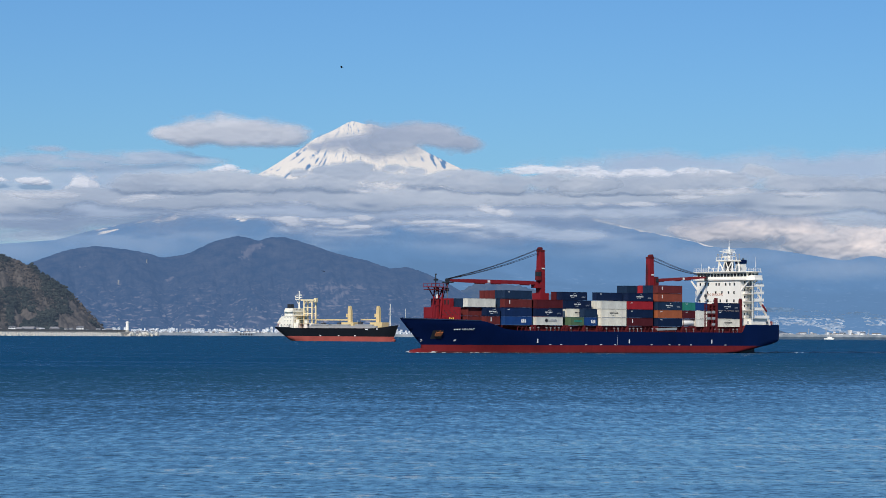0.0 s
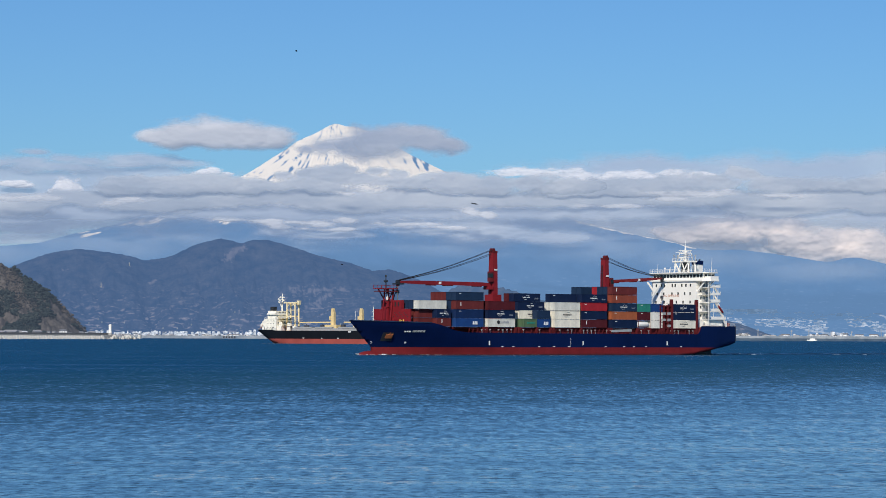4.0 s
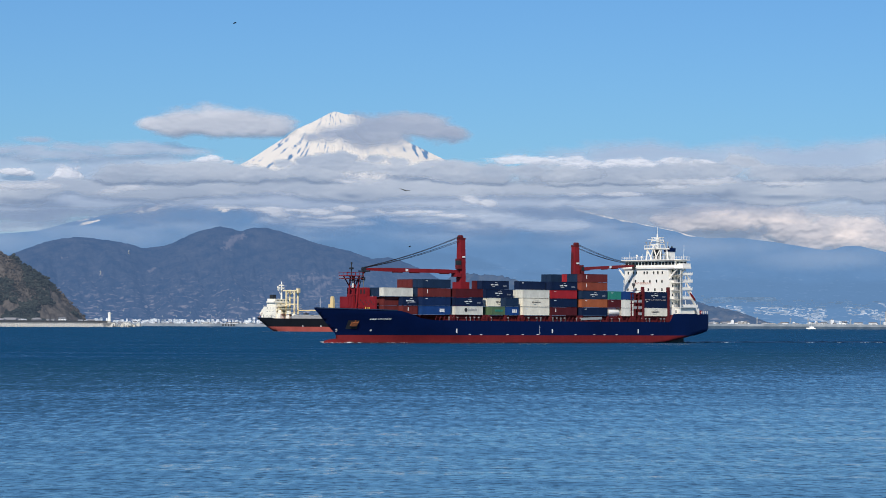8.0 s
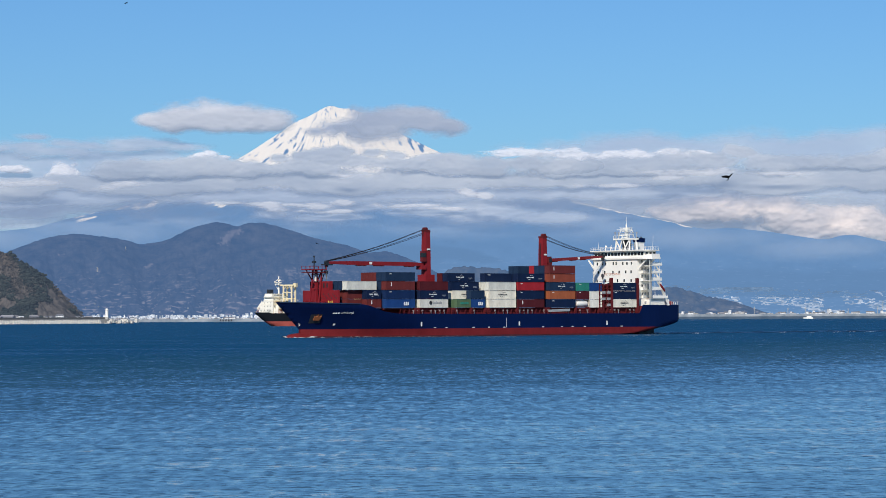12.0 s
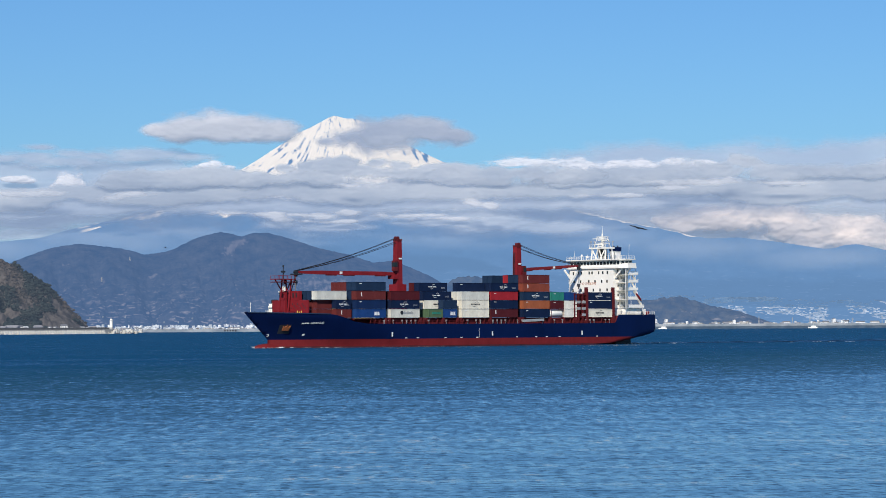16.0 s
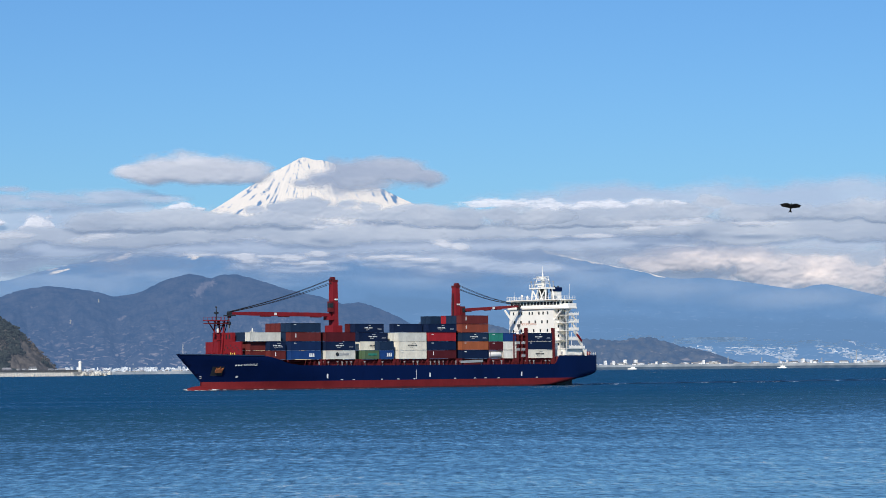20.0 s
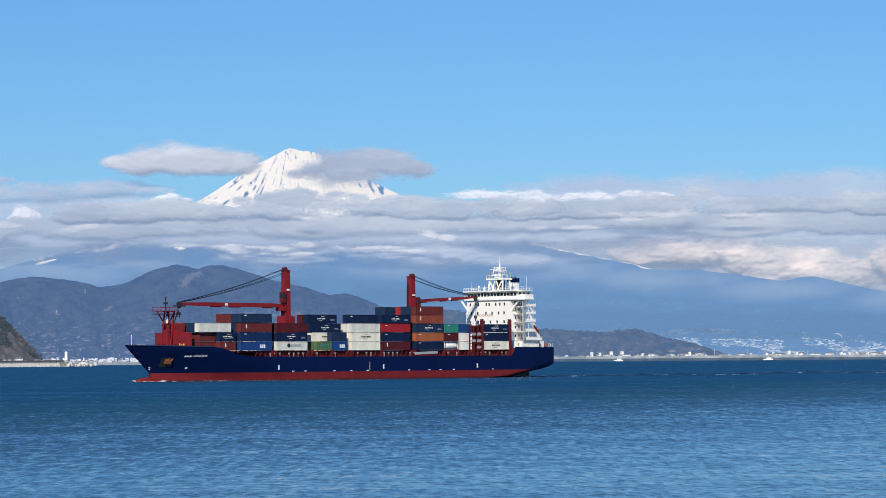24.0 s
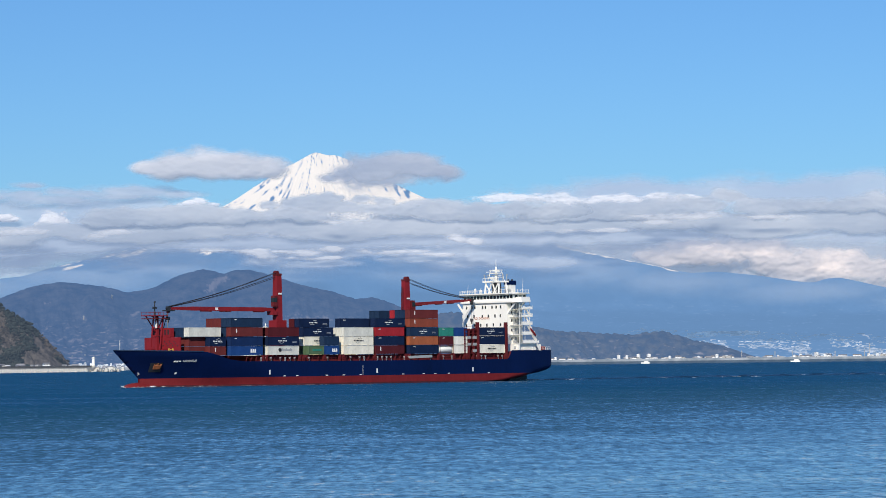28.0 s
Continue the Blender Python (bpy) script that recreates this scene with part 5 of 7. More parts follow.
    for x, y, z in ((17.4, -6.6, 29.9), (12.4, -9.0, 29.6)):
        dome = Form().rod((x, y, 28.85), (x, y, z), 0.12)
        rows = [[(x + 0.4 * math.cos(p) * math.cos(a), y + 0.4 * math.cos(p) * math.sin(a), z + 0.4 + 0.45 * math.sin(p)) for a in [2 * math.pi * j / 10 for j in range(11)]] for p in (-1.5, -0.8, -0.2, 0.4, 0.9, 1.5)]
        dome.grid(rows)
        part("satellite_dome", dome, "white", house, smooth=True)
    rail = Form()
    for z in (29.45, 29.95):
        rail.box(18.8, 18.9, -12.6, 12.6, z - 0.03, z + 0.03)
        for s in (1, -1):
            rail.box(11, 18.8, s * 12.7 - 0.04, s * 12.7 + 0.04, z - 0.03, z + 0.03)
    for k in range(22):
        rail.box(18.8, 18.9, -12.6 + k * 1.2 - 0.04, -12.6 + k * 1.2 + 0.04, 28.85, 29.95)
    for k in range(7):
        rail.box(11 + k * 1.3 - 0.04, 11 + k * 1.3 + 0.04, 12.66, 12.74, 28.85, 29.95)
    part("roof_rail", rail, "white", house)
    for x, y, h in ((16.8, -11, 3.2), (17.2, 6, 2.4), (13.2, 12, 5.2), (17.6, -4, 2.0), (17.5, 11.5, 2.2)):
        part("whip_aerial", Form().rod((x, y, 28.8), (x - 0.25, y + 0.1, 28.8 + h), 0.06, 0.03), "white", house)
    # funnel
    fun = part("funnel", Form().slab([(6.0, -1.3), (8.6, -1.3), (8.6, 1.3), (6.0, 1.3)], 11.0, 31.9), "white", house)
    part("funnel_top", Form().slab([(5.8, -1.5), (8.8, -1.5), (8.8, 1.5), (5.8, 1.5)], 31.9, 33.3), "hull_blue", fun, "dark blue funnel top")
    for y in (-0.9, 0.9):
        part("exhaust_pipe", Form().rod((7.2, y, 33.3), (7.1, y, 33.8), 0.3), "dark", fun)
    word = text_mesh("safety_sign", "NO SMOKING", 1.2, PAINT["red_lettering"])
    part("safety_sign", word, None, house, "red painted lettering", at=Matrix.Translation((18.04, -6.7, 20.1)) @ pose(0, 0, 0, 90, 0, 90))
    # stern rail and gear
    for side in (1, -1):
        st, last = Form(), None
        for k in range(14):
            x = 0.2 + k * 1.35
            y = side * (half_breadth(x, 9.6) * 0.97 - 0.15)
            st.box(x - 0.05, x + 0.05, y - 0.05, y + 0.05, 9.5, 10.7)
            if last:
                for z in (10.15, 10.66):
                    st.beam((last[0], last[1], z), (x, y, z), 0.05, 0.05)
            last = (x, y)
        part("stern_rail", st, "white", ship)
    part("stern_winch", Form().rod((-0.6, 5.2, 10.3), (-0.6, 8.2, 10.3), 0.6, n=12).box(-1.2, 0.2, 4.4, 5.2, 9.3, 11.1).rod((1.2, 9.2, 9.4), (1.2, 9.2, 10.8), 0.35), "crane_red", ship, "red mooring winch")
    part("stern_winch", Form().rod((-0.6, -8.2, 10.3), (-0.6, -5.2, 10.3), 0.6, n=12).box(-1.2, 0.2, -5.2, -4.4, 9.3, 11.1), "crane_red", ship, "red mooring winch")
    # lashing bridge and cell guides abaft the last 20-foot bay
    lash = Form()
    for x in (35.2, 37.2, 39.2, 41.2):
        lash.box(x - 0.28, x + 0.28, 12.2, 13.3, 6.6, 16.8)
    part("lashing_bridge", lash, "deck_red", ship, "dark red lashing bridge")
    steps = Form()
    for z in (8.8, 10.9, 13.2, 15.3, 16.6):
        steps.box(35.0, 41.6, 11.4, 13.3, z - 0.2, z)
        steps.box(35.0, 41.6, 13.2, 13.28, z + 0.9, z + 1.0)
    # dark maroon sheet added behind the grid so its openings read dark
    part("lashing_backing", Form().box(35.0, 41.5, 11.0, 11.3, 6.6, 16.6), "box_maroon", ship)
    part("lashing_platform", steps, "deck_red", ship)
    for x0, z in ((35.9, 13.9), (35.9, 11.7), (35.9, 9.6), (38.4, 13.9), (38.4, 11.7)):
        part("reefer_socket", Form().box(x0, x0 + 1.6, 13.0, 13.34, z - 0.45, z + 0.4), "grey", ship)
    for x in (22.2, 35.2):
        guide = Form().box(x - 0.4, x + 0.4, 12.4, 13.5, 6.6, 18.2).box(x - 0.55, x + 0.55, 12.6, 13.3, 18.2, 18.9)
        part("cell_guide", guide, "deck_red", ship)
    part("gangway", Form().beam((66.0, 13.5, 7.6), (56.2, 13.5, 7.9), 0.5, 0.8), "grey", ship, "grey stowed gangway")
    return house


build_house(ship)

# ---- containers ----
BAYS = {"A": 140.4, "B": 126.2, "C": 111.6, "D": 95.4, "E": 81.1, "F": 67.9, "G": 53.1, "H": 40.1, "I": 22.9}
TIER0, TIER = 8.75, 2.86
BOX_MESH = {}


def box_meshes(long, paint):
    """Shell with corrugated sides, frame and doors of a container of 12.19 or 6.06 m, shared by paint."""
    key = (long, paint)
    if key in BOX_MESH:
        return BOX_MESH[key]
    w, h = 2.44, 2.73
    # one closed shell over a corrugated outline: port side, far end, starboard side, door end
    n = 44 if long > 10 else 22
    side = [(0.16 + (long - 0.32) * i / (2 * n), w / 2 - (0.066 if (i // 2) % 2 else 0.074)) for i in range(2 * n + 1)]
    end = [(long - (0.03 if (i // 2) % 2 else 0.09), w / 2 - 0.16 - (w - 0.32) * i / 15) for i in range(16)]
    outline = [(0.1, w / 2 - 0.12)] + side + end + [(x, -y) for x, y in side[::-1]] + [(0.1, -w / 2 + 0.12)]
    shell = Form().slab(outline[::-1], 0.1, h - 0.04)
    rails = Form()
    for y in (w / 2 - 0.075, -w / 2 + 0.075):
        rails.box(0, long, y - 0.075, y + 0.075, 0, 0.16).box(0, long, y - 0.07, y + 0.07, h - 0.12, h)
        for x in (0.08, long - 0.08):
            rails.box(x - 0.08, x + 0.08, y - 0.075, y + 0.075, -0.13, 0.0).box(x - 0.08, x + 0.08, y - 0.075, y + 0.075, 0.16, h - 0.12)
    for x in (0.06, long - 0.06):
        rails.box(x - 0.06, x + 0.06, -w / 2, w / 2, 0, 0.16).box(x - 0.06, x + 0.06, -w / 2, w / 2, h - 0.12, h)
    doors = Form()
    for y in (-0.56, 0.56):
        doors.box(0.03, 0.1, y - 0.53, y + 0.53, 0.16, h - 0.12)
    bars = Form()
    for y in (-0.85, -0.3, 0.3, 0.85):
        bars.rod((0.0, y, 0.2), (0.0, y, h - 0.16), 0.03, n=6)
    mat = PAINT["box_" + paint]
    BOX_MESH[key] = (shell.mesh("shipping_container", mat), rails.mesh("frame", mat), doors.mesh("door", mat), bars.mesh("locking_bar", PAINT["steel"]))
    return BOX_MESH[key]


CARGO = []
PLAIN = {"brown": "red-brown", "maroon": "dark maroon", "navy": "navy blue", "slate": "dark slate-blue", "blue": "bright blue", "grey": "light grey", "cream": "cream", "white": "off-white",
         "red": "red", "orange": "orange", "teal": "teal green", "green": "dull green", "rust": "rust-orange", "deep": "deep blue"}


def container(bay, tier, row, paint, long=12.19, off=0.0, mark=None, z=None, lift=0.0):
    shell, rails, doors, bars = box_meshes(long, paint)
    size = "forty-foot" if long > 10 else "twenty-foot"
    ob = thing("shipping_container", f"{PLAIN[paint]} corrugated steel {size} container stacked on the ship", "container", "containers on the ship", data=shell)
    part("frame", rails, None, ob)
    part("door", doors, None, ob)
    part("locking_bar", bars, None, ob)
    y = 12.05 - 2.5 * row
    here = pose(BAYS[bay] + off, y, TIER0 + TIER * tier + lift)
    w = 1.22
    if mark == "swoosh":
        # owner's mark as plain shapes: an arc over a bar over an arc
        for top in (1, -1):
            arc = Form()
            rows = [[], []]
            for i in range(9):
                s = -1 + i / 4
                z0 = 1.45 + top * (0.72 - 0.25 * s * s)
                thick = 0.06 * (1 - abs(s) * 0.7)
                rows[0].append((long * 0.53 - 0.9 * s - top * 0.5, w + 0.02, z0 - thick))
                rows[1].append((long * 0.53 - 0.9 * s - top * 0.5, w + 0.02, z0 + thick))
            part("owner_mark", arc.grid(rows), "lettering", ob)
        for k in range(6):
            x = long * 0.53 + 1.5 - k * 0.54 - 0.2 * (k > 2)
            part("owner_mark", Form().wedge([(x - 0.2, 1.26), (x + 0.14, 1.26), (x + 0.2, 1.6), (x - 0.12, 1.6)], w - 0.08, w + 0.03), "lettering", ob)
        for z in (1.12, 0.86):
            part("small_print", Form().box(1.0, 2.6, w - 0.08, w + 0.03, z, z + 0.12), "dim_lettering", ob)
    elif mark == "dark_swoosh":
        for top in (1, -1):
            rows = [[], []]
            for i in range(9):
                s = -1 + i / 4
                z0 = 1.45 + top * (0.8 - 0.3 * s * s)
                thick = 0.055 * (1 - abs(s) * 0.6)
                rows[0].append((long * 0.5 - 0.9 * s - top * 0.5, w + 0.02, z0 - thick))
                rows[1].append((long * 0.5 - 0.9 * s - top * 0.5, w + 0.02, z0 + thick))
            part("owner_mark", Form().grid(rows), "dark", ob)
        for k in range(7):
            x = long * 0.5 + 1.75 - k * 0.58
            part("owner_mark", Form().wedge([(x - 0.21, 1.22), (x + 0.15, 1.22), (x + 0.21, 1.66), (x - 0.13, 1.66)], w - 0.08, w + 0.03), "dark", ob)
    elif mark == "light_bars":
        for k in range(3):
            x = long * 0.30 + 0.8 - k * 0.75
            part("owner_mark", Form().wedge([(x - 0.3, 0.75), (x + 0.3, 0.75), (x + 0.2, 1.85), (x - 0.2, 1.85)], w - 0.08, w + 0.03), "lettering", ob)
    elif mark == "round_and_bars":
        ring = Form().rod((long * 0.62, w - 0.08, 1.55), (long * 0.62, w + 0.03, 1.55), 0.62, n=16)
        part("owner_mark", ring, "dark", ob)
        for k in range(8):
            x = long * 0.62 - 1.0 - k * 0.52
            part("owner_mark", Form().box(x - 0.19, x + 0.19, w - 0.08, w + 0.03, 1.25, 1.85 + 0.2 * (k % 3 == 0)), "grey", ob)
    elif mark == "line":
        part("small_print", Form().box(long - 2.2, long - 1.3, w - 0.08, w + 0.03, 2.1, 2.28), "lettering", ob)
    elif mark == "tall":
        part("small_print", Form().box(long - 2.2, long - 1.95, w - 0.08, w + 0.03, 1.1, 2.3), "lettering", ob)
    elif mark == "green_bar":
        for k in range(6):
            part("owner_mark", Form().box(1.0 + k * 0.62, 1.45 + k * 0.62, w - 0.08, w + 0.03, 1.1, 1.75), "box_teal", ob)
    CARGO.append((ob, here))
    return ob


SHORT = 6.06
STOW = [
    # bay, tier, row from port, paint, length, offset, mark
    ("A", 2, 1, "grey", 12.19, 0, None), ("A", 1, 1.45, "brown", 12.19, -1.0, None), ("A", 0, 1.45, "brown", 12.19, -1.0, None), ("A", 2, 2, "slate", 12.19, 0, None), ("A", 2, 3, "slate", 12.19, 0, None),
    ("A", 1, 0.45, "navy", SHORT, -0.8, "swoosh"), ("A", 0, 0.45, "brown", SHORT, -0.8, "tall"), ("A", 1, 2.46, "brown", 12.19, -1.0, None), ("A", 1, 3.48, "maroon", 12.19, -1.0, None), ("A", 0, 2.46, "brown", 12.19, -1.0, None),
    ("B", 0, 0, "blue", 12.19, 0, "light_bars"), ("B", 1, 0, "deep", 12.19, 0, "line"), ("B", 2, 0, "brown", 12.19, 0, "tall"), ("B", 3, 0, "slate", 12.19, 0, "line"),
    ("B", 1, 1, "slate", 12.19, 0, None), ("B", 2, 1, "slate", 12.19, 0, None), ("B", 2, 2, "maroon", 12.19, 0, None), ("B", 3, 3, "brown", 12.19, 0, "tall"), ("B", 2, 3, "maroon", 12.19, 0, None),
    ("B", 3, 1, "slate", 12.19, 0, None), ("B", 3, 2, "brown", 12.19, 0, None), ("B", 3, 4, "brown", 12.19, 0, None), ("B", 1, 2, "brown", 12.19, 0, None), ("B", 1, 3, "navy", 12.19, 0, None),
    ("C", 0, 0, "grey", 12.19, 0.2, "round_and_bars"), ("C", 1, 0, "navy", 12.19, 0.2, "swoosh"), ("C", 2, 0, "maroon", 12.19, 0.2, None), ("C", 2, 1, "maroon", 12.19, 0, None), ("C", 0, 1, "brown", 12.19, 0, None), ("C", 1, 1, "navy", 12.19, 0, None),
    ("D", 0, 0, "green", SHORT, 6.3, "green_bar"), ("D", 0, 0, "blue", SHORT, 0, "light_bars"), ("D", 1, 0, "slate", SHORT, 0, None), ("D", 1, 1, "cream", 12.19, 0, "dark_swoosh"),
    ("D", 2, 1, "navy", 12.19, 0.3, "swoosh"), ("D", 3, 2, "navy", 12.19, -0.2, "swoosh"), ("D", 2, 2, "navy", 12.19, 0, None), ("D", 3, 3, "maroon", 12.19, 0, None), ("D", 0, 1, "green", 12.19, 0.1, None), ("D", 2, 3, "slate", 12.19, 0, None),
    ("D", 1, 2, "cream", 12.19, 0, None), ("D", 0, 2, "brown", 12.19, 0, None),
    ("E", 0, 0, "cream", 12.19, 0, "line"), ("E", 1, 0, "cream", 12.19, 0, "dark_swoosh"), ("E", 2, 0, "grey", 12.19, 0, None),
    ("E", 0, 1, "cream", 12.19, 0, None), ("E", 1, 1, "cream", 12.19, 0, None), ("E", 2, 1, "grey", 12.19, 0, None), ("E", 3, 1, "navy", 12.19, -0.5, "line"), ("E", 2, 2, "grey", 12.19, 0, None), ("E", 1, 2, "grey", 12.19, 0, None), ("E", 0, 2, "brown", 12.19, 0, None),
    ("F", 0, 0, "maroon", 12.19, 0, "tall"), ("F", 1, 0, "navy", 12.19, 0, "line"), ("F", 2, 0, "red", 12.19, 0, "line"), ("F", 3, 0, "navy", 12.19, 0, "swoosh"), ("F", 3, 1, "navy", 12.19, 0, None), ("F", 3, 2, "maroon", 12.19, 0, None), ("F", 3, 3, "maroon", 12.19, 0, None),
    ("F", 0, 1, "maroon", 12.19, 0, None), ("F", 1, 1, "navy", 12.19, 0, None), ("F", 2, 1, "slate", 12.19, 0, None), ("F", 2, 2, "navy", 12.19, 0, None), ("F", 2, 3, "maroon", 12.19, 0, None),
    ("G", 0, 0, "navy", 12.19, 0, "line"), ("G", 1, 0, "orange", 12.19, 0, "line"), ("G", 2, 0, "slate", 12.19, 0, "swoosh"), ("G", 3, 0, "rust", 12.19, 0, "tall"), ("G", 4, 0, "brown", 12.19, 0, "tall"),
    ("G", 0, 1, "brown", 12.19, 0, None), ("G", 1, 1, "maroon", 12.19, 0, None), ("G", 2, 1, "navy", 12.19, 0, None), ("G", 3, 1, "slate", 12.19, 0, None),
    ("G", 4, 1, "slate", 12.19, 0, None), ("G", 4, 2, "slate", 12.19, 0, None), ("G", 4, 3, "red", 12.19, 0, None), ("G", 4, 6, "slate", 12.19, 0, None), ("G", 4, 7, "slate", 12.19, 0, None),
    ("G", 3, 2, "navy", 12.19, 0, None), ("G", 3, 3, "slate", 12.19, 0, None), ("G", 3, 6, "navy", 12.19, 0, None), ("G", 3, 7, "navy", 12.19, 0, None),
    ("H", 1, 0, "maroon", SHORT, 6.2, "line"), ("H", 2, 0, "teal", SHORT, 6.2, "line"), ("H", 0, 0, "white", SHORT, 0, None), ("H", 1, 0, "white", SHORT, 0, None), ("H", 2, 0, "blue", SHORT, 0, None),
    ("H", 2, 1, "slate", SHORT, 6.2, None), ("H", 1, 1, "brown", SHORT, 6.2, None),
    ("I", 0, 0, "cream", 12.0, 0, "dark_swoosh"), ("I", 1, 0, "navy", 12.0, 0, "line"), ("I", 2, 0, "navy", 12.0, 0, "swoosh"),
]
for bay, tier, row, paint, long, off, mark in STOW:
    container(bay, tier, row, paint, long, off, mark, lift=0.0 if bay not in "H" else -0.05)


def tank_container(bay, off, row):
    """A white tank in an open frame."""
    tank = Form()
    rows = []
    for i, (x, r) in enumerate(((0.25, 0.05), (0.3, 0.7), (0.55, 1.02), (0.8, 1.1), (5.2, 1.1), (5.5, 1.02), (5.75, 0.7), (5.8, 0.05))):
        rows.append([(x, r * math.cos(a), 1.3 + r * math.sin(a)) for a in [2 * math.pi * j / 20 for j in range(21)]])
    ob = thing("tank_container", "white cylindrical tank container in a dark frame on the ship", "container", "containers on the ship", data=tank.grid(rows).mesh("tank_container", PAINT["white"], True))
    fr = Form()
    for x in (0.06, 6.0):
        for y in (-1.16, 1.16):
            fr.box(x - 0.06, x + 0.06, y - 0.06, y + 0.06, 0, 2.6)
        fr.box(x - 0.06, x + 0.06, -1.2, 1.2, 0, 0.14).box(x - 0.06, x + 0.06, -1.2, 1.2, 2.46, 2.6)
    for y in (-1.16, 1.16):
        fr.box(0, 6.06, y - 0.06, y + 0.06, 0, 0.12).box(0, 6.06, y - 0.05, y + 0.05, 2.5, 2.6)
    part("frame", fr, "deck_red", ob)
    CARGO.append((ob, pose(BAYS[bay] + off, 12.05 - 2.5 * row, TIER0)))


tank_container("H", 6.2, 0)
tank_container("B", 6.1, 1)


# ---- bulk carrier at anchor ----
BULKER_AT = spot(-2.86, 1890, 0)
BULKER = Matrix.Translation(BULKER_AT) @ pose(0, 0, 0, 0, 0, -33)


def build_bulker():
    """Axes: x forward from amidships, y to port, z from the waterline. About 106 m long."""
    s = thing("bulk_carrier", "black-hulled bulk carrier with cream cranes lying at anchor", "ship")
    half, beam = 52.0, 9.4

    def edge(x):
        return 9.2 + (2.3 * ((x - 34) / 18) ** 1.5 if x > 34 else 0) + (0.6 if x < -34 else 0)

    def counter(x):
        return -1.5 + 9.3 * max(0, (-36 - x) / 16) ** 1.15

    def breadth(x, z):
        stem = 49.0 + max(0, z - 3) * 0.42
        u = max(0, (x - 26) / (stem - 26))
        w = max(0, 1 - u ** 2.4) if x > 26 else 1
        if x < -30:
            k = counter(x)
            w *= min(1, max(0, (z - k) / 3.5)) ** 0.5 * (1 - 0.25 * ((-30 - x) / 22) ** 2)
        return beam * w

    xs = [-52, -51, -49, -47, -45, -42, -39, -36, -33, -30, -20, 0, 20, 26, 30, 34, 37, 40, 43, 45, 47, 49, 50, 51, 51.8, 52.4]

    def shell(levels):
        f = Form()
        for side in (1, -1):
            rows = [[(min(x, 49.0 + max(0, z - 3) * 0.42), side * breadth(x, max(z, counter(x))), max(z, counter(x))) for z in levels(x)] for x in xs]
            f.grid([r[::-1] for r in rows] if side > 0 else rows)
            f.grid([rows[0], [(p[0], 0, p[2]) for p in rows[0]]])
        return f
    part("hull", shell(lambda x: [3.4 + (edge(x) - 3.4) * k / 5 for k in range(6)]), "black_hull", s, "black painted hull", smooth=True)
    part("boot_topping", shell(lambda x: [-1.5, -0.5, 0.5, 1.5, 2.5, 3.4]), "bulker_red", s, "faded red underwater paint", smooth=True)
    part("deck", Form().slab([(-47, -5.5), (-36, -8), (28, -8.5), (42, -4), (46, 0), (42, 4), (28, 8.5), (-36, 8), (-47, 5.5)], 8.6, 9.0), "bulker_red", s)
    part("bulbous_bow", Form().rod((44, 0, 0.8), (49.6, 0, 0.8), 1.5, 1.1, 14), "bulker_red", s, smooth=True)
    part("hatch_coaming", Form().box(-20, 38, -6.5, 6.5, 9.0, 11.0), "grey", s)
    for x0 in (-18, 0, 20):
        part("hatch_cover", Form().box(x0, x0 + 15, -6.8, 6.8, 11.0, 11.9), "grey", s)
    house = part("superstructure", Form().box(-45.5, -33, -8.2, 8.2, 9.2, 12.0).box(-44.6, -33, -8.2, 8.2, 12.0, 14.8).box(-43.0, -33, -8.1, 8.1, 14.8, 17.6), "warm_white", s, "white accommodation block")
    for z, x0 in ((12.0, -47.0), (14.8, -45.2), (17.6, -43.2), (20.6, -41.0)):
        part("deck_ledge", Form().box(x0, -32.8, -8.4, 8.4, z - 0.1, z + 0.08), "warm_white", house)
        ledge_rail = Form().box(x0, -32.8, -8.4, -8.32, z + 0.95, z + 1.05).box(x0, x0 + 0.08, -8.4, 8.4, z + 0.95, z + 1.05)
        for k in range(7):
            ledge_rail.box(x0 + k * 1.9, x0 + k * 1.9 + 0.1, -8.4, -8.3, z, z + 1.0)
        part("ledge_rail", ledge_rail, "warm_white", house)
    part("upper_deck", Form().box(-41.0, -33.4, -7.8, 7.8, 17.6, 20.6), "warm_white", house)
    part("wheelhouse", Form().box(-40, -33.2, -8.6, 8.6, 20.6, 23.2), "warm_white", house)
    pane = Form().box(-0.05, 0.05, -0.32, 0.32, -0.32, 0.32).mesh("window", PAINT["glass"])
    for z in (11.4, 14.2, 16.6, 19.2, 22.1):
        for k in ((0, 2, 3, 5) if z < 20 else range(9)):
            w = part("window", pane, None, house, at=pose(-32.97 if z < 17.6 else (-33.37 if z < 20.6 else -33.17), -6 + k * (2.0 if z < 20 else 1.7), z))
    side_pane = Form().box(-0.26, 0.26, -0.05, 0.05, -0.3, 0.3).mesh("window", PAINT["glass"])
    for z in (11.4, 14.2, 16.6):
        for k in range(3):
            part("window", side_pane, None, house, at=pose(-40.4 + k * 2.6, -8.23 if z < 14.8 else -8.13, z))
    part("funnel", Form().slab([(-43.2, -2), (-39.8, -2), (-39.8, 2), (-43.2, 2)], 17.6, 22.0), "warm_white", house)
    part("funnel_top", Form().slab([(-43.0, -1.9), (-40.0, -1.9), (-40.0, 1.9), (-43.0, 1.9)], 22.0, 26.2), "dark", house, "black funnel top")
    boat = Form().beam((-46.5, -2, 16.8), (-51, -2, 12.6), 2.2, 2.0, 1.2, 1.2)
    part("free_fall_lifeboat", boat, "warm_white", house, "white free-fall lifeboat on its red ramp")
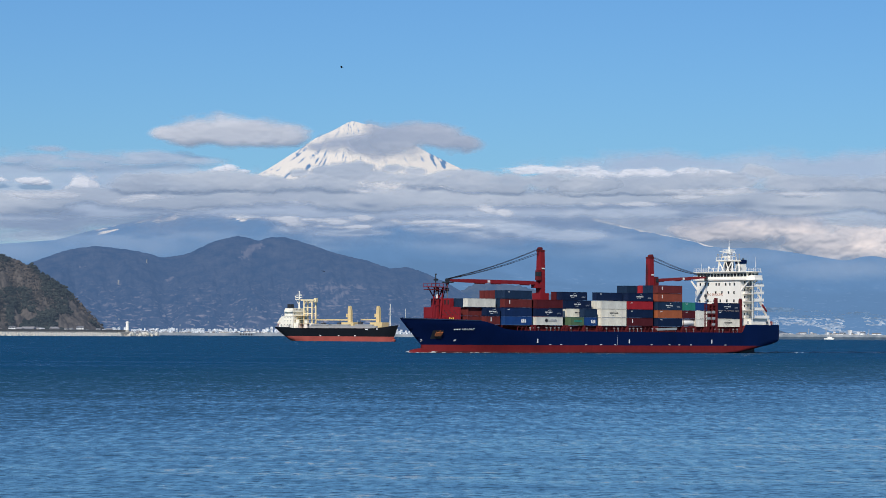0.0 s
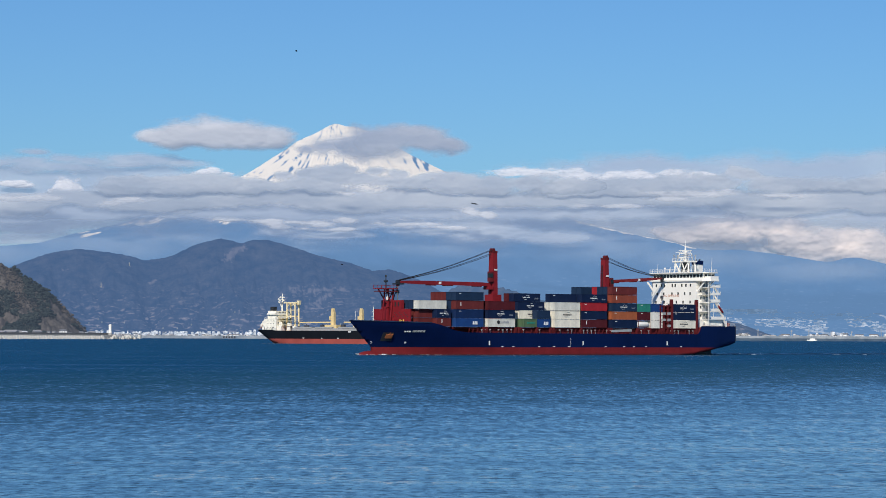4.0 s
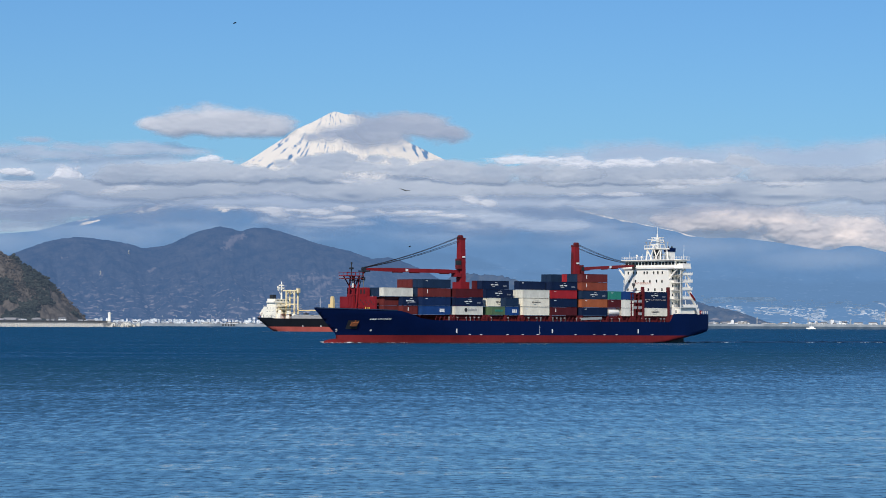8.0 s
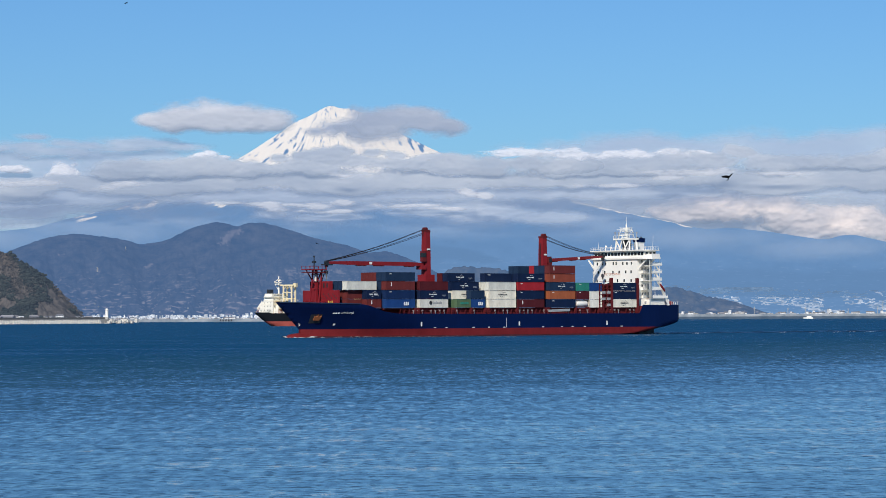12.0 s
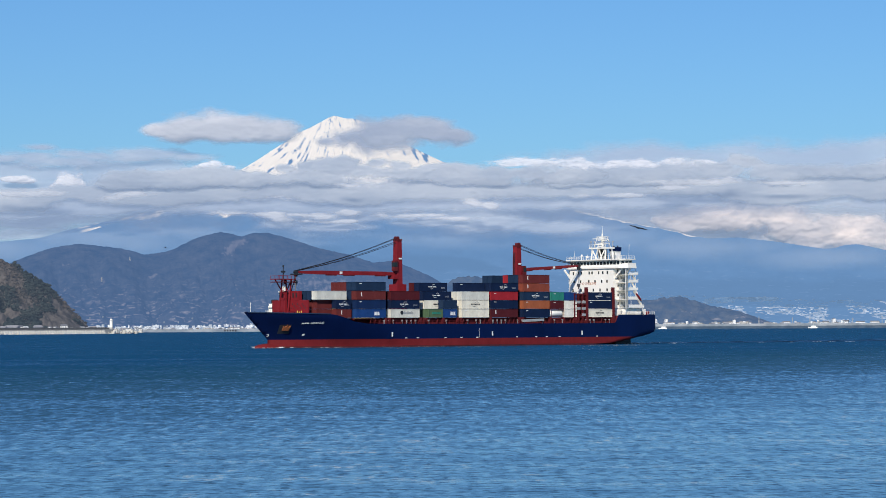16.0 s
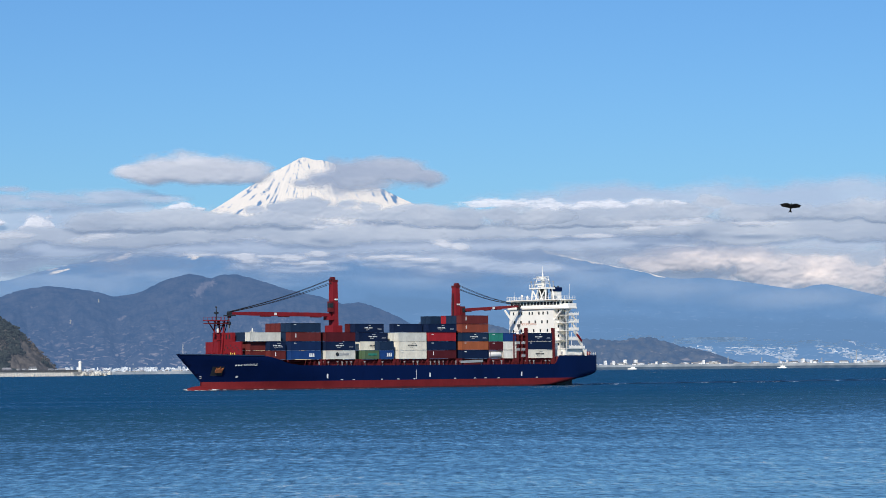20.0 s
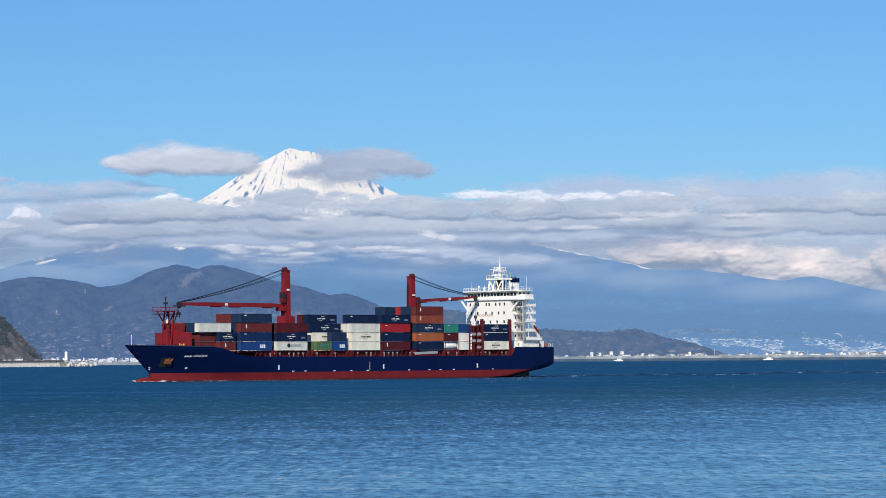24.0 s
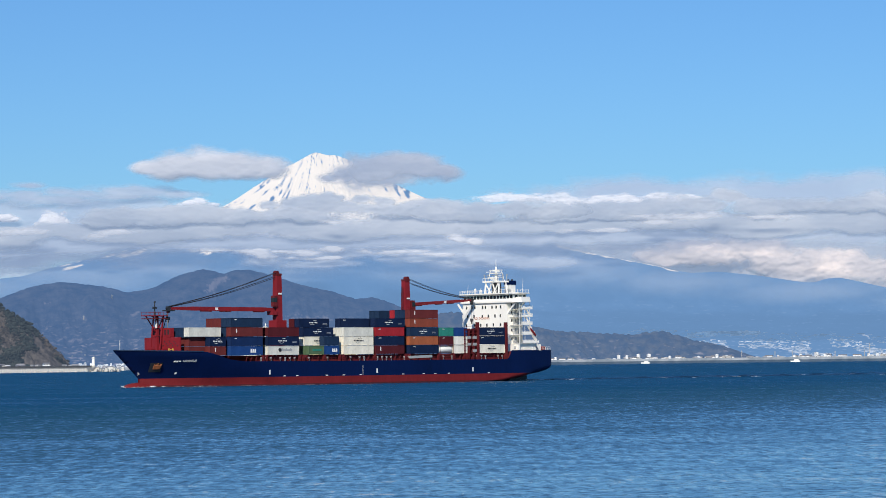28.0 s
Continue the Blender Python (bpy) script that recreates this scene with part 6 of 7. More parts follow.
    part("lifeboat_ramp", Form().beam((-45.5, -3.3, 15.8), (-51.4, -3.3, 10.2), 0.4, 0.5).beam((-45.5, -0.7, 15.8), (-51.4, -0.7, 10.2), 0.4, 0.5), "red_lettering", house)
    m = Form().rod((-33.8, 0, 23.2), (-33.8, 0, 35.6), 0.7, 0.35).box(-35.6, -32.0, -2.6, 2.6, 29.4, 29.8).box(-36.2, -31.6, -0.3, 0.3, 32.4, 32.9).box(-34.2, -33.4, -3.0, 3.0, 31.0, 31.5).box(-34.1, -33.5, -1.8, 1.8, 33.2, 33.6).box(-37.2, -31.8, -0.4, 0.4, 30.6, 31.2).beam((-36.8, -0.5, 30.2), (-33.9, -0.5, 26.0), 0.3, 0.3).box(-36.9, -36.3, -1.2, -0.2, 31.2, 32.2)
    part("signal_mast", m, "warm_white", house)
    gate = Form()
    for x in (-27.9, -20.7):
        for y in (-2.2, 2.2):
            gate.box(x - 0.45, x + 0.45, y - 0.45, y + 0.45, 9.0, 29.0)
        gate.box(x - 0.6, x + 0.6, -2.2, 2.2, 28.2, 29.4)
    for y in (-2.2, 2.2):
        gate.box(-30.5, -19.2, y - 0.5, y + 0.5, 28.6, 29.6).box(-27.9, -20.7, y - 0.4, y + 0.4, 19.0, 19.8).box(-27.9, -20.7, y - 0.3, y + 0.3, 23.6, 24.1)
        gate.beam((-27.9, y, 25.5), (-25.4, y, 28.6), 0.35, 0.35).beam((-20.7, y, 25.5), (-22.7, y, 28.6), 0.35, 0.35)
    part("crane_gantry", gate, "pale_cream", s, "cream steel gantry in front of the bridge")
    part("gantry_cab", Form().box(-20.0, -18.0, -1.2, 1.2, 27.6, 30.6), "pale_cream", s)
    for z, x0, x1 in ((12.6, -33, -17.5), (15.4, -33, -20), (18.2, -33, -21)):
        part("gantry_platform", Form().box(x0, x1, -6.2, 6.2, z - 0.25, z).box(x0, x1, -6.2, -6.1, z + 0.85, z + 1.0).box(x1 - 0.1, x1, -6.2, 6.2, z + 0.85, z + 1.0), "pale_cream", s)
    for x, y, z0, z1 in ((-30.8, -5.2, 12.6, 15.2), (-24.2, -4.6, 9.0, 12.4), (-18.6, -5.4, 9.0, 12.4), (-23.6, -5.0, 12.6, 14.6)):
        part("deck_locker", Form().box(x - 1.3, x + 1.3, y - 0.9, y + 0.9, z0, z1), "warm_white", s)
    for x, z in ((-43.5, 11.8), (-36.2, 11.8)):
        part("side_door", Form().box(x - 0.4, x + 0.4, -8.26, -8.18, z - 2.0, z), "grey", house)
    part("bridge_wing_rail", Form().box(-40, -33.2, -9.4, -8.6, 20.5, 21.7), "warm_white", house)
    part("ship_name", Form().box(30.6, 33.0, -breadth(32, 8.2) - 0.3, -breadth(32, 8.2) - 0.2, 8.0, 8.8), "lettering", s)
    part("store_house", Form().box(-32.9, -29.5, -7.0, 7.0, 9.0, 12.6), "warm_white", s)
    for x, jib, z in ((11.0, -29, 15.0), (35.5, -14.5, 15.2)):
        base = Form().box(x - 4.2, x + 6.0, -4.5, 4.5, 9.0, 13.4)
        c = part("deck_crane", base, "cream", s, "cream pedestal deck crane")
        part("post", Form().slab([(x - 1.2, -1.2), (x + 1.3, -1.2), (x + 1.3, 1.2), (x - 1.2, 1.2)], 13.4, 21.6).wedge([(x - 1.2, 21.6), (x + 1.3, 21.6), (x + 0.8, 24.2), (x + 0.2, 25.0), (x - 0.6, 25.0), (x - 1.0, 24.0)], -1.1, 1.1), "cream", c)
        part("cab", Form().box(x - 2.3, x - 1.2, -1.6, 0.2, 17.0, 19.4), "cream", c)
        part("jib", Form().beam((x - 1.4, -0.8, z + 0.1), (x + jib, -0.8, z), 0.6, 1.0, 0.5, 0.7).beam((x - 1.4, 0.8, z + 0.1), (x + jib, 0.8, z), 0.6, 1.0, 0.5, 0.7), "cream", c)
        part("luffing_wire", Form().rod((x, 0, 24.6), (x + jib, 0, z), 0.045, n=5), "steel", c)
    for x, h in ((-12.0, 13.6), (2.0, 13.8), (20.0, 14.2)):
        part("grab", Form().box(x - 1.3, x + 1.3, -1.4, 1.4, 11.9, h - 0.6).rod((x, 0, h - 0.6), (x, 0, h + 0.3), 0.3), "steel", s)
    fm = Form().rod((45.5, 0, 11), (45.5, 0, 26.2), 0.45, 0.22).box(45, 46, -1.4, 1.4, 19, 19.3).box(45.2, 45.8, -0.6, 0.6, 22.5, 23)
    part("foremast", fm, "warm_white", s)
    rail = Form()
    for side in (1, -1):
        rail = Form()
        for k in range(44):
            x = -50 + k * 2.25
            y = side * (breadth(x, edge(x)) - 0.2)
            rail.box(x - 0.06, x + 0.06, y - 0.06, y + 0.06, edge(x), edge(x) + 1.1)
            x2 = x + 2.25
            rail.beam((x, y, edge(x) + 1.1), (x2, side * max(0.2, breadth(x2, edge(x2)) - 0.2), edge(x2) + 1.1), 0.08, 0.08)
        part("deck_rail", rail, "grey", s)
    for x in (-8, 8, 22):
        part("hull_mark", Form().box(x - 0.6, x + 0.6, -9.48, -9.38, 3.6, 4.2), "lettering", s)
    part("ship_name", Form().box(36.2, 40.2, -breadth(40, 8.4) - 0.45, -breadth(40, 8.4) - 0.35, 8.4, 9.1), "lettering", s)
    s.matrix_world = BULKER
    return s


build_bulker()


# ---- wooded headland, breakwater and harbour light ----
# headland soil, a weak bluish haze put in as emission
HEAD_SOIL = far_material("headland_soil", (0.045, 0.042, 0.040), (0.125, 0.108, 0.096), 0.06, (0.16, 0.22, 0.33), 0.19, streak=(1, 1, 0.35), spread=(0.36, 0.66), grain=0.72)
HEAD_POINTS = [(-13, 2.3), (-11.5, 2.05), (-10.7, 1.84), (-10.05, 1.60), (-9.7, 1.48), (-9.4, 1.34), (-9.1, 1.15), (-8.86, 0.99), (-8.65, 0.86), (-8.45, 0.66), (-8.25, 0.46), (-8.08, 0.28), (-7.93, 0.1), (-7.84, 0.0)]
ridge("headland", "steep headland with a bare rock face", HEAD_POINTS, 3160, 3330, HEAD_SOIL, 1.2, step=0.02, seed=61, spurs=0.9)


def clump(r, rng, squash=0.8):
    """A ragged crown: a few leafy lobes of facets."""
    f = Form()
    for k in range(2):
        c = Vector((rng.uniform(-0.7, 0.7), rng.uniform(-0.7, 0.7), rng.uniform(-0.2, 0.6))) * r
        q = r * rng.uniform(0.35, 0.8)
        rows = []
        for p in (-0.9, -0.1, 0.6, 1.25):
            row = [(c.x + q * rng.uniform(0.6, 1.35) * math.cos(p) * math.cos(a), c.y + q * rng.uniform(0.6, 1.35) * math.cos(p) * math.sin(a), c.z + q * squash * math.sin(p) * rng.uniform(0.85, 1.15)) for a in [2 * math.pi * j / 5 for j in range(5)]]
            rows.append(row + [row[0]])
        f.grid(rows)
    return f


def build_woods():
    B, V, X, Y, Z = SLOPE["headland"]
    rng = random.Random(12)
    forms = [Form(), Form(), Form()]
    crowns = [clump(1.0, rng) for _ in range(14)]
    done = 0
    while done < 11500:
        i, j = rng.randrange(3, V.shape[0] - 8), rng.randrange(2, V.shape[1] - 2)
        if B[i, j] < -12.3 or Z[i, j] < 3:
            continue
        # bare rock at the point and in a few slips
        bare = np_noise(np.array([B[i, j] * 3.1]), np.array([V[i, j] * 4.2]), 77)[0]
        if (B[i, j] > -8.85 and 0.05 < V[i, j] < 0.8 and bare > -0.55 + 1.6 * max(0, -8.5 - B[i, j])) or bare > 0.58:
            continue
        wood = np_noise(np.array([B[i, j] * 3.0 + 4]), np.array([V[i, j] * 3.6]), 83)[0] + rng.uniform(-0.22, 0.22)
        kind = 0 if wood < 0.12 else (1 if wood < 0.45 else 2)
        # tall evergreens, low scrub where the brown wood thins out
        r = (rng.uniform(0.8, 2.3) if kind == 0 else rng.uniform(0.6, 1.25) if kind == 1 else rng.uniform(0.45, 1.0)) + 2.2 * rng.random() ** 7
        src = crowns[rng.randrange(14)]
        x, y, z = X[i, j] + rng.uniform(-2, 2), Y[i, j] + rng.uniform(-2, 2), Z[i, j] + r * 0.45
        turn = rng.uniform(0, 6.28)
        c, s = math.cos(turn) * r, math.sin(turn) * r
        forms[kind].add([(x + c * a - s * b, y + s * a + c * b, z + r * h) for a, b, h in src.v], src.f)
        done += 1
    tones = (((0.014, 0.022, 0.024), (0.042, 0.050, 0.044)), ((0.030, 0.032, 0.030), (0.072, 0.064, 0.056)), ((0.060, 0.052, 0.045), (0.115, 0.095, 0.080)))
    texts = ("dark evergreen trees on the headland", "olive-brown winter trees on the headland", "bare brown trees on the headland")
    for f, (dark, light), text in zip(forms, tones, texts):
        # leaf tones, lifted by the headland's bluish haze emission
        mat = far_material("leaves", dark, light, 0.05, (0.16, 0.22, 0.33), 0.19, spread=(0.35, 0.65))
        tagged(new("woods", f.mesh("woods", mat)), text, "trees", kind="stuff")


build_woods()
CONCRETE = shade("concrete", (0.40, 0.39, 0.36), 0.9, vary=0.15, scale=0.15, fine=1.2, bump=0.1)
ARMOUR = shade("armour_stone", (0.68, 0.65, 0.58), 0.9, vary=0.15, scale=0.3, fine=1.5)
ROAD_GREY = shade("dark_concrete", (0.13, 0.135, 0.14), 0.9, vary=0.15, scale=0.2)


def pier_point(k):
    """Along the breakwater: 0 at its far root to 1 at its head."""
    a, b = spot(-13.0, 2680), spot(-6.86, 3060)
    return a.lerp(b, k)


def build_breakwater():
    a, b = pier_point(0), pier_point(1)
    way = (b - a).normalized()
    side = Vector((way.y, -way.x, 0))
    length = (b - a).length
    base = Matrix.Translation(a) @ Matrix((( way.x, -side.x, 0, 0), (way.y, -side.y, 0, 0), (0, 0, 1, 0), (0, 0, 0, 1)))
    wall = thing("breakwater", "long pale concrete breakwater with sloping armour blocks", "breakwater", kind="structure")
    part("wall", Form().wedge([(0, -2), (length - 34, -2), (length - 34, 5.0), (0, 5.0)], 0, 9), CONCRETE, wall)
    part("parapet", Form().wedge([(0, 5.0), (length - 40, 5.0), (length - 40, 7.2), (0, 7.2)], 4.5, 7.0), ROAD_GREY, wall)
    rng = random.Random(8)
    block = Form().add([(-1.9, -3.4, -1), (1.6, -3.4, -1), (1.9, 0.2, 3.9), (-1.5, 0.2, 4.2), (-1.9, 0.4, -1), (1.6, 0.4, -1), (1.9, 0.6, 3.9), (-1.5, 0.6, 4.2)],
                       [(0, 1, 2, 3), (5, 4, 7, 6), (4, 0, 3, 7), (1, 5, 6, 2), (3, 2, 6, 7), (4, 5, 1, 0)]).mesh("armour_block", ARMOUR)
    n = int((length - 60) / 4.6)
    rubble = Form()
    for k in range(n):
        if k >= n - 140:
            part("armour_block", block, None, wall, at=pose(6 + k * 4.6, -0.5, rng.uniform(-0.3, 0.2), rng.uniform(-4, 4), 0, rng.uniform(-6, 6)))
        for _ in range(2):
            c = Vector((6 + k * 4.6 + rng.uniform(-2, 2), -4.4 + rng.uniform(-1.2, 1.0), rng.uniform(-0.2, 0.9)))
            w = rng.uniform(0.6, 1.3)
            rubble.slab([(c.x - w, c.y - w), (c.x + w * 0.8, c.y - w * 0.9), (c.x + w, c.y + w * 0.7), (c.x - w * 0.7, c.y + w)], c.z - w, c.z + w * rng.uniform(0.5, 0.9))
    for _ in range(110):
        c = Vector((length - rng.uniform(-6, 52), rng.uniform(-6, 12), rng.uniform(-0.4, 3.0)))
        w = rng.uniform(0.8, 1.9)
        rubble.slab([(c.x - w, c.y - w), (c.x + w * 0.8, c.y - w * 0.9), (c.x + w, c.y + w * 0.7), (c.x - w * 0.7, c.y + w)], c.z - w, c.z + w * rng.uniform(0.5, 1.1))
    tagged(part("rubble", rubble, ARMOUR, wall), kind="stuff")
    wall.matrix_world = base
    tower = thing("harbour_light", "white harbour light tower at the breakwater's head", "lighthouse")
    part("base", Form().rod((0, 0, 0), (0, 0, 2.2), 2.2, 2.1, 16), CONCRETE, tower)
    part("shaft", Form().rod((0, 0, 2.2), (0, 0, 10.2), 1.8, 1.65, 16), "white", tower, smooth=False)
    part("gallery", Form().rod((0, 0, 10.2), (0, 0, 10.6), 2.2, 2.2, 16), "white", tower)
    part("lantern", Form().rod((0, 0, 10.6), (0, 0, 11.7), 1.5, 1.4, 12).rod((0, 0, 11.7), (0, 0, 12.1), 1.5, 0.5, 12), "white", tower)
    p = pier_point(0.918)
    tower.matrix_world = Matrix.Translation((p.x, p.y, 4.9)) @ Matrix.Translation(-side * 3)


build_breakwater()

# ---- houses, sheds and boats along the coast ----
WALLS = [shade("house_wall", c, 0.8, vary=0.06, scale=0.1, fine=0.6) for c in ((0.74, 0.74, 0.72), (0.46, 0.44, 0.41), (0.36, 0.38, 0.41), (0.82, 0.82, 0.80), (0.24, 0.25, 0.28))]
ROOFS = [shade("house_roof", c, 0.8, vary=0.1, scale=0.2, fine=1.0) for c in ((0.16, 0.17, 0.19), (0.30, 0.30, 0.32), (0.20, 0.19, 0.19), (0.62, 0.64, 0.66))]
HOUSES = {}


def house_meshes(k):
    """Body, roof and a window strip of one of sixteen kinds of building."""
    if k not in HOUSES:
        r = random.Random(100 + k)
        w, d, h = (r.uniform(6, 10), r.uniform(6, 9), r.uniform(4.5, 7)) if k < 8 else (r.uniform(12, 26), r.uniform(9, 14), r.uniform(5, 9)) if k < 13 else (r.uniform(8, 13), r.uniform(8, 12), r.uniform(11, 19))
        body = Form().box(-w / 2, w / 2, -d / 2, d / 2, -3, h).mesh("building", WALLS[k % 5])
        if k < 11:
            roof = Form().add([(-w / 2 - 0.4, -d / 2 - 0.4, h), (w / 2 + 0.4, -d / 2 - 0.4, h), (w / 2 + 0.4, d / 2 + 0.4, h), (-w / 2 - 0.4, d / 2 + 0.4, h), (-w / 2, 0, h + d * 0.28), (w / 2, 0, h + d * 0.28)],
                              [(0, 1, 5, 4), (2, 3, 4, 5), (0, 4, 3), (1, 2, 5), (3, 2, 1, 0)])
        else:
            roof = Form().box(-w / 2 - 0.2, w / 2 + 0.2, -d / 2 - 0.2, d / 2 + 0.2, h, h + 0.5).box(-w * 0.15, w * 0.1, -2, 2, h + 0.5, h + 2)
        strip = Form()
        z = 1.6
        while z < h - 1.0:
            for i in range(max(2, int(w / 3))):
                x = -w / 2 + (i + 0.5) * w / max(2, int(w / 3))
                strip.box(x - 0.6, x + 0.6, -d / 2 - 0.06, -d / 2 + 0.05, z, z + 1.1)
            z += 2.9
        HOUSES[k] = (body, roof.mesh("roof", ROOFS[k % 4]), strip.mesh("window", PAINT["glass"]))
    return HOUSES[k]


def building(k, at, turn, scale=1.0):
    body, roof, strip = house_meshes(k)
    words = ("small pale house with a pitched roof in the coastal town" if k < 8 else "long low pale shed in the coastal town" if k < 13 else "pale apartment block in the coastal town")
    ob = thing("building", words, "building", "buildings of the coastal town", data=body)
    part("roof", roof, None, ob)
    tagged(part("window", strip, None, ob), kind="stuff")
    ob.matrix_world = Matrix.Translation(at) @ pose(0, 0, 0, 0, 0, turn) @ Matrix.Scale(scale, 4)
    return ob


# walls of the distant towns, each with blue haze put in as emission
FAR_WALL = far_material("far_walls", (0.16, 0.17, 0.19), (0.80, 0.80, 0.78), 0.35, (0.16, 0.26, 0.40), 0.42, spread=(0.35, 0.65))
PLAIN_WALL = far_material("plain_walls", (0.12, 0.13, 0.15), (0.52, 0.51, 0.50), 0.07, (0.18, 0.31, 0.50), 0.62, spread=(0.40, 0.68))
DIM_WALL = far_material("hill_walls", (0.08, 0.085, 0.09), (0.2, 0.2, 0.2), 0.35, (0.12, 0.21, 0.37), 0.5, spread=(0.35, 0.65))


def add_building(form, k, at, turn, scale, shape=(1, 1, 1)):
    """The same building as a few faces of a joined far town."""
    body, roof, _ = house_meshes(k)
    m = Matrix.Translation(at) @ pose(0, 0, 0, 0, 0, turn) @ Matrix.Diagonal((scale * shape[0], scale * shape[1], scale * shape[2], 1))
    for me in (body, roof):
        form.add([m @ v.co for v in me.vertices], [tuple(q.vertices) for q in me.polygons])


def build_towns():
    r = random.Random(5)
    kinds = (0, 1, 2, 3, 4, 5, 6, 7, 8, 9, 10, 11, 12, 13, 14, 15)
    # the town at the hills' foot
    for _ in range(190):
        b = r.uniform(-7.75, -2.6)
        building(r.choice(kinds[:13] if r.random() < 0.97 else kinds), spot(b, r.uniform(3802, 3836), 2.6), -b + r.uniform(-25, 25), r.uniform(0.16, 0.38))
    town = Form()
    for _ in range(420):
        b = r.uniform(-7.8, -0.6)
        add_building(town, r.choice(kinds[:14]), spot(b, r.uniform(3836, 3862), 3.0 + 5 * r.random() ** 2.5), -b + r.uniform(-25, 25), r.uniform(0.18, 0.42))
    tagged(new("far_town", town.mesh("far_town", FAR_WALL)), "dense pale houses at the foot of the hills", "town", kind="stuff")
    B, V, X, Y, Z = SLOPE["backdrop_hills"]
    scattered = Form()
    n = 0
    while n < 70:
        i, j = r.randrange(1, 22), r.randrange(0, B.shape[1])
        if not -7.8 < B[i, j] < -0.8 or r.random() < V[i, j] * 2.5:
            continue
        add_building(scattered, r.randrange(0, 8), (X[i, j], Y[i, j], Z[i, j] + 0.6), r.uniform(-20, 20), r.uniform(0.16, 0.24))
        n += 1
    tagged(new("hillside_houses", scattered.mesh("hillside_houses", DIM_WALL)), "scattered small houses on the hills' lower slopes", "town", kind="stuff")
    # fishing harbour under the headland
    for _ in range(36):
        b = r.uniform(-11.4, -7.7)
        building(r.choice((0, 2, 3, 4, 8, 9)), spot(b, r.uniform(3128, 3146), 4.2), -b + r.uniform(-30, 30), r.uniform(0.35, 0.6))
    # works and houses on the far plain
    for _ in range(130):
        b = r.uniform(1.8, 11.5)
        building(r.choice((3, 8, 9, 10, 11, 12, 8, 13)), spot(b, r.uniform(4226, 4262), 5.2), -b + r.uniform(-25, 25), r.uniform(0.3, 0.6))
    B, X, Y, Z = SLOPE["B"], SLOPE["X"], SLOPE["Y"], SLOPE["Z"]
    plain = Form()
    n = 0
    while n < 5200:
        i, j = r.randrange(2, 60), r.randrange(0, B.shape[1])
        if not 4.0 < B[i, j] < 11.5 or r.random() < (i / 58) ** 0.42 or np_noise(np.array([B[i, j] * 2.2]), np.array([i / 9.0]), 19)[0] < -0.15:
            continue
        add_building(plain, r.choice(kinds), (X[i, j], Y[i, j], Z[i, j] + 0.3), r.uniform(-20, 20), r.uniform(0.09, 0.22) + 0.2 * r.random() ** 6, (2.0, 1.0, 0.42))
        n += 1
    # a dense estate on the rise behind the low hills
    n = 0
    while n < 260:
        i, j = r.randrange(2, 70), r.randrange(0, B.shape[1])
        if not 5.35 < B[i, j] < 6.9 or not 43 < Z[i, j] - 3 * (B[i, j] - 5.8) < 53 - 4 * abs(B[i, j] - 5.9):
            continue
        add_building(plain, r.choice(kinds), (X[i, j], Y[i, j], Z[i, j] + 0.3), r.uniform(-20, 20), r.uniform(0.15, 0.32), (2.0, 1.0, 0.45))
        n += 1
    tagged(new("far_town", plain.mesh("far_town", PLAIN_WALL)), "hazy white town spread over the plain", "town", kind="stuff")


build_towns()


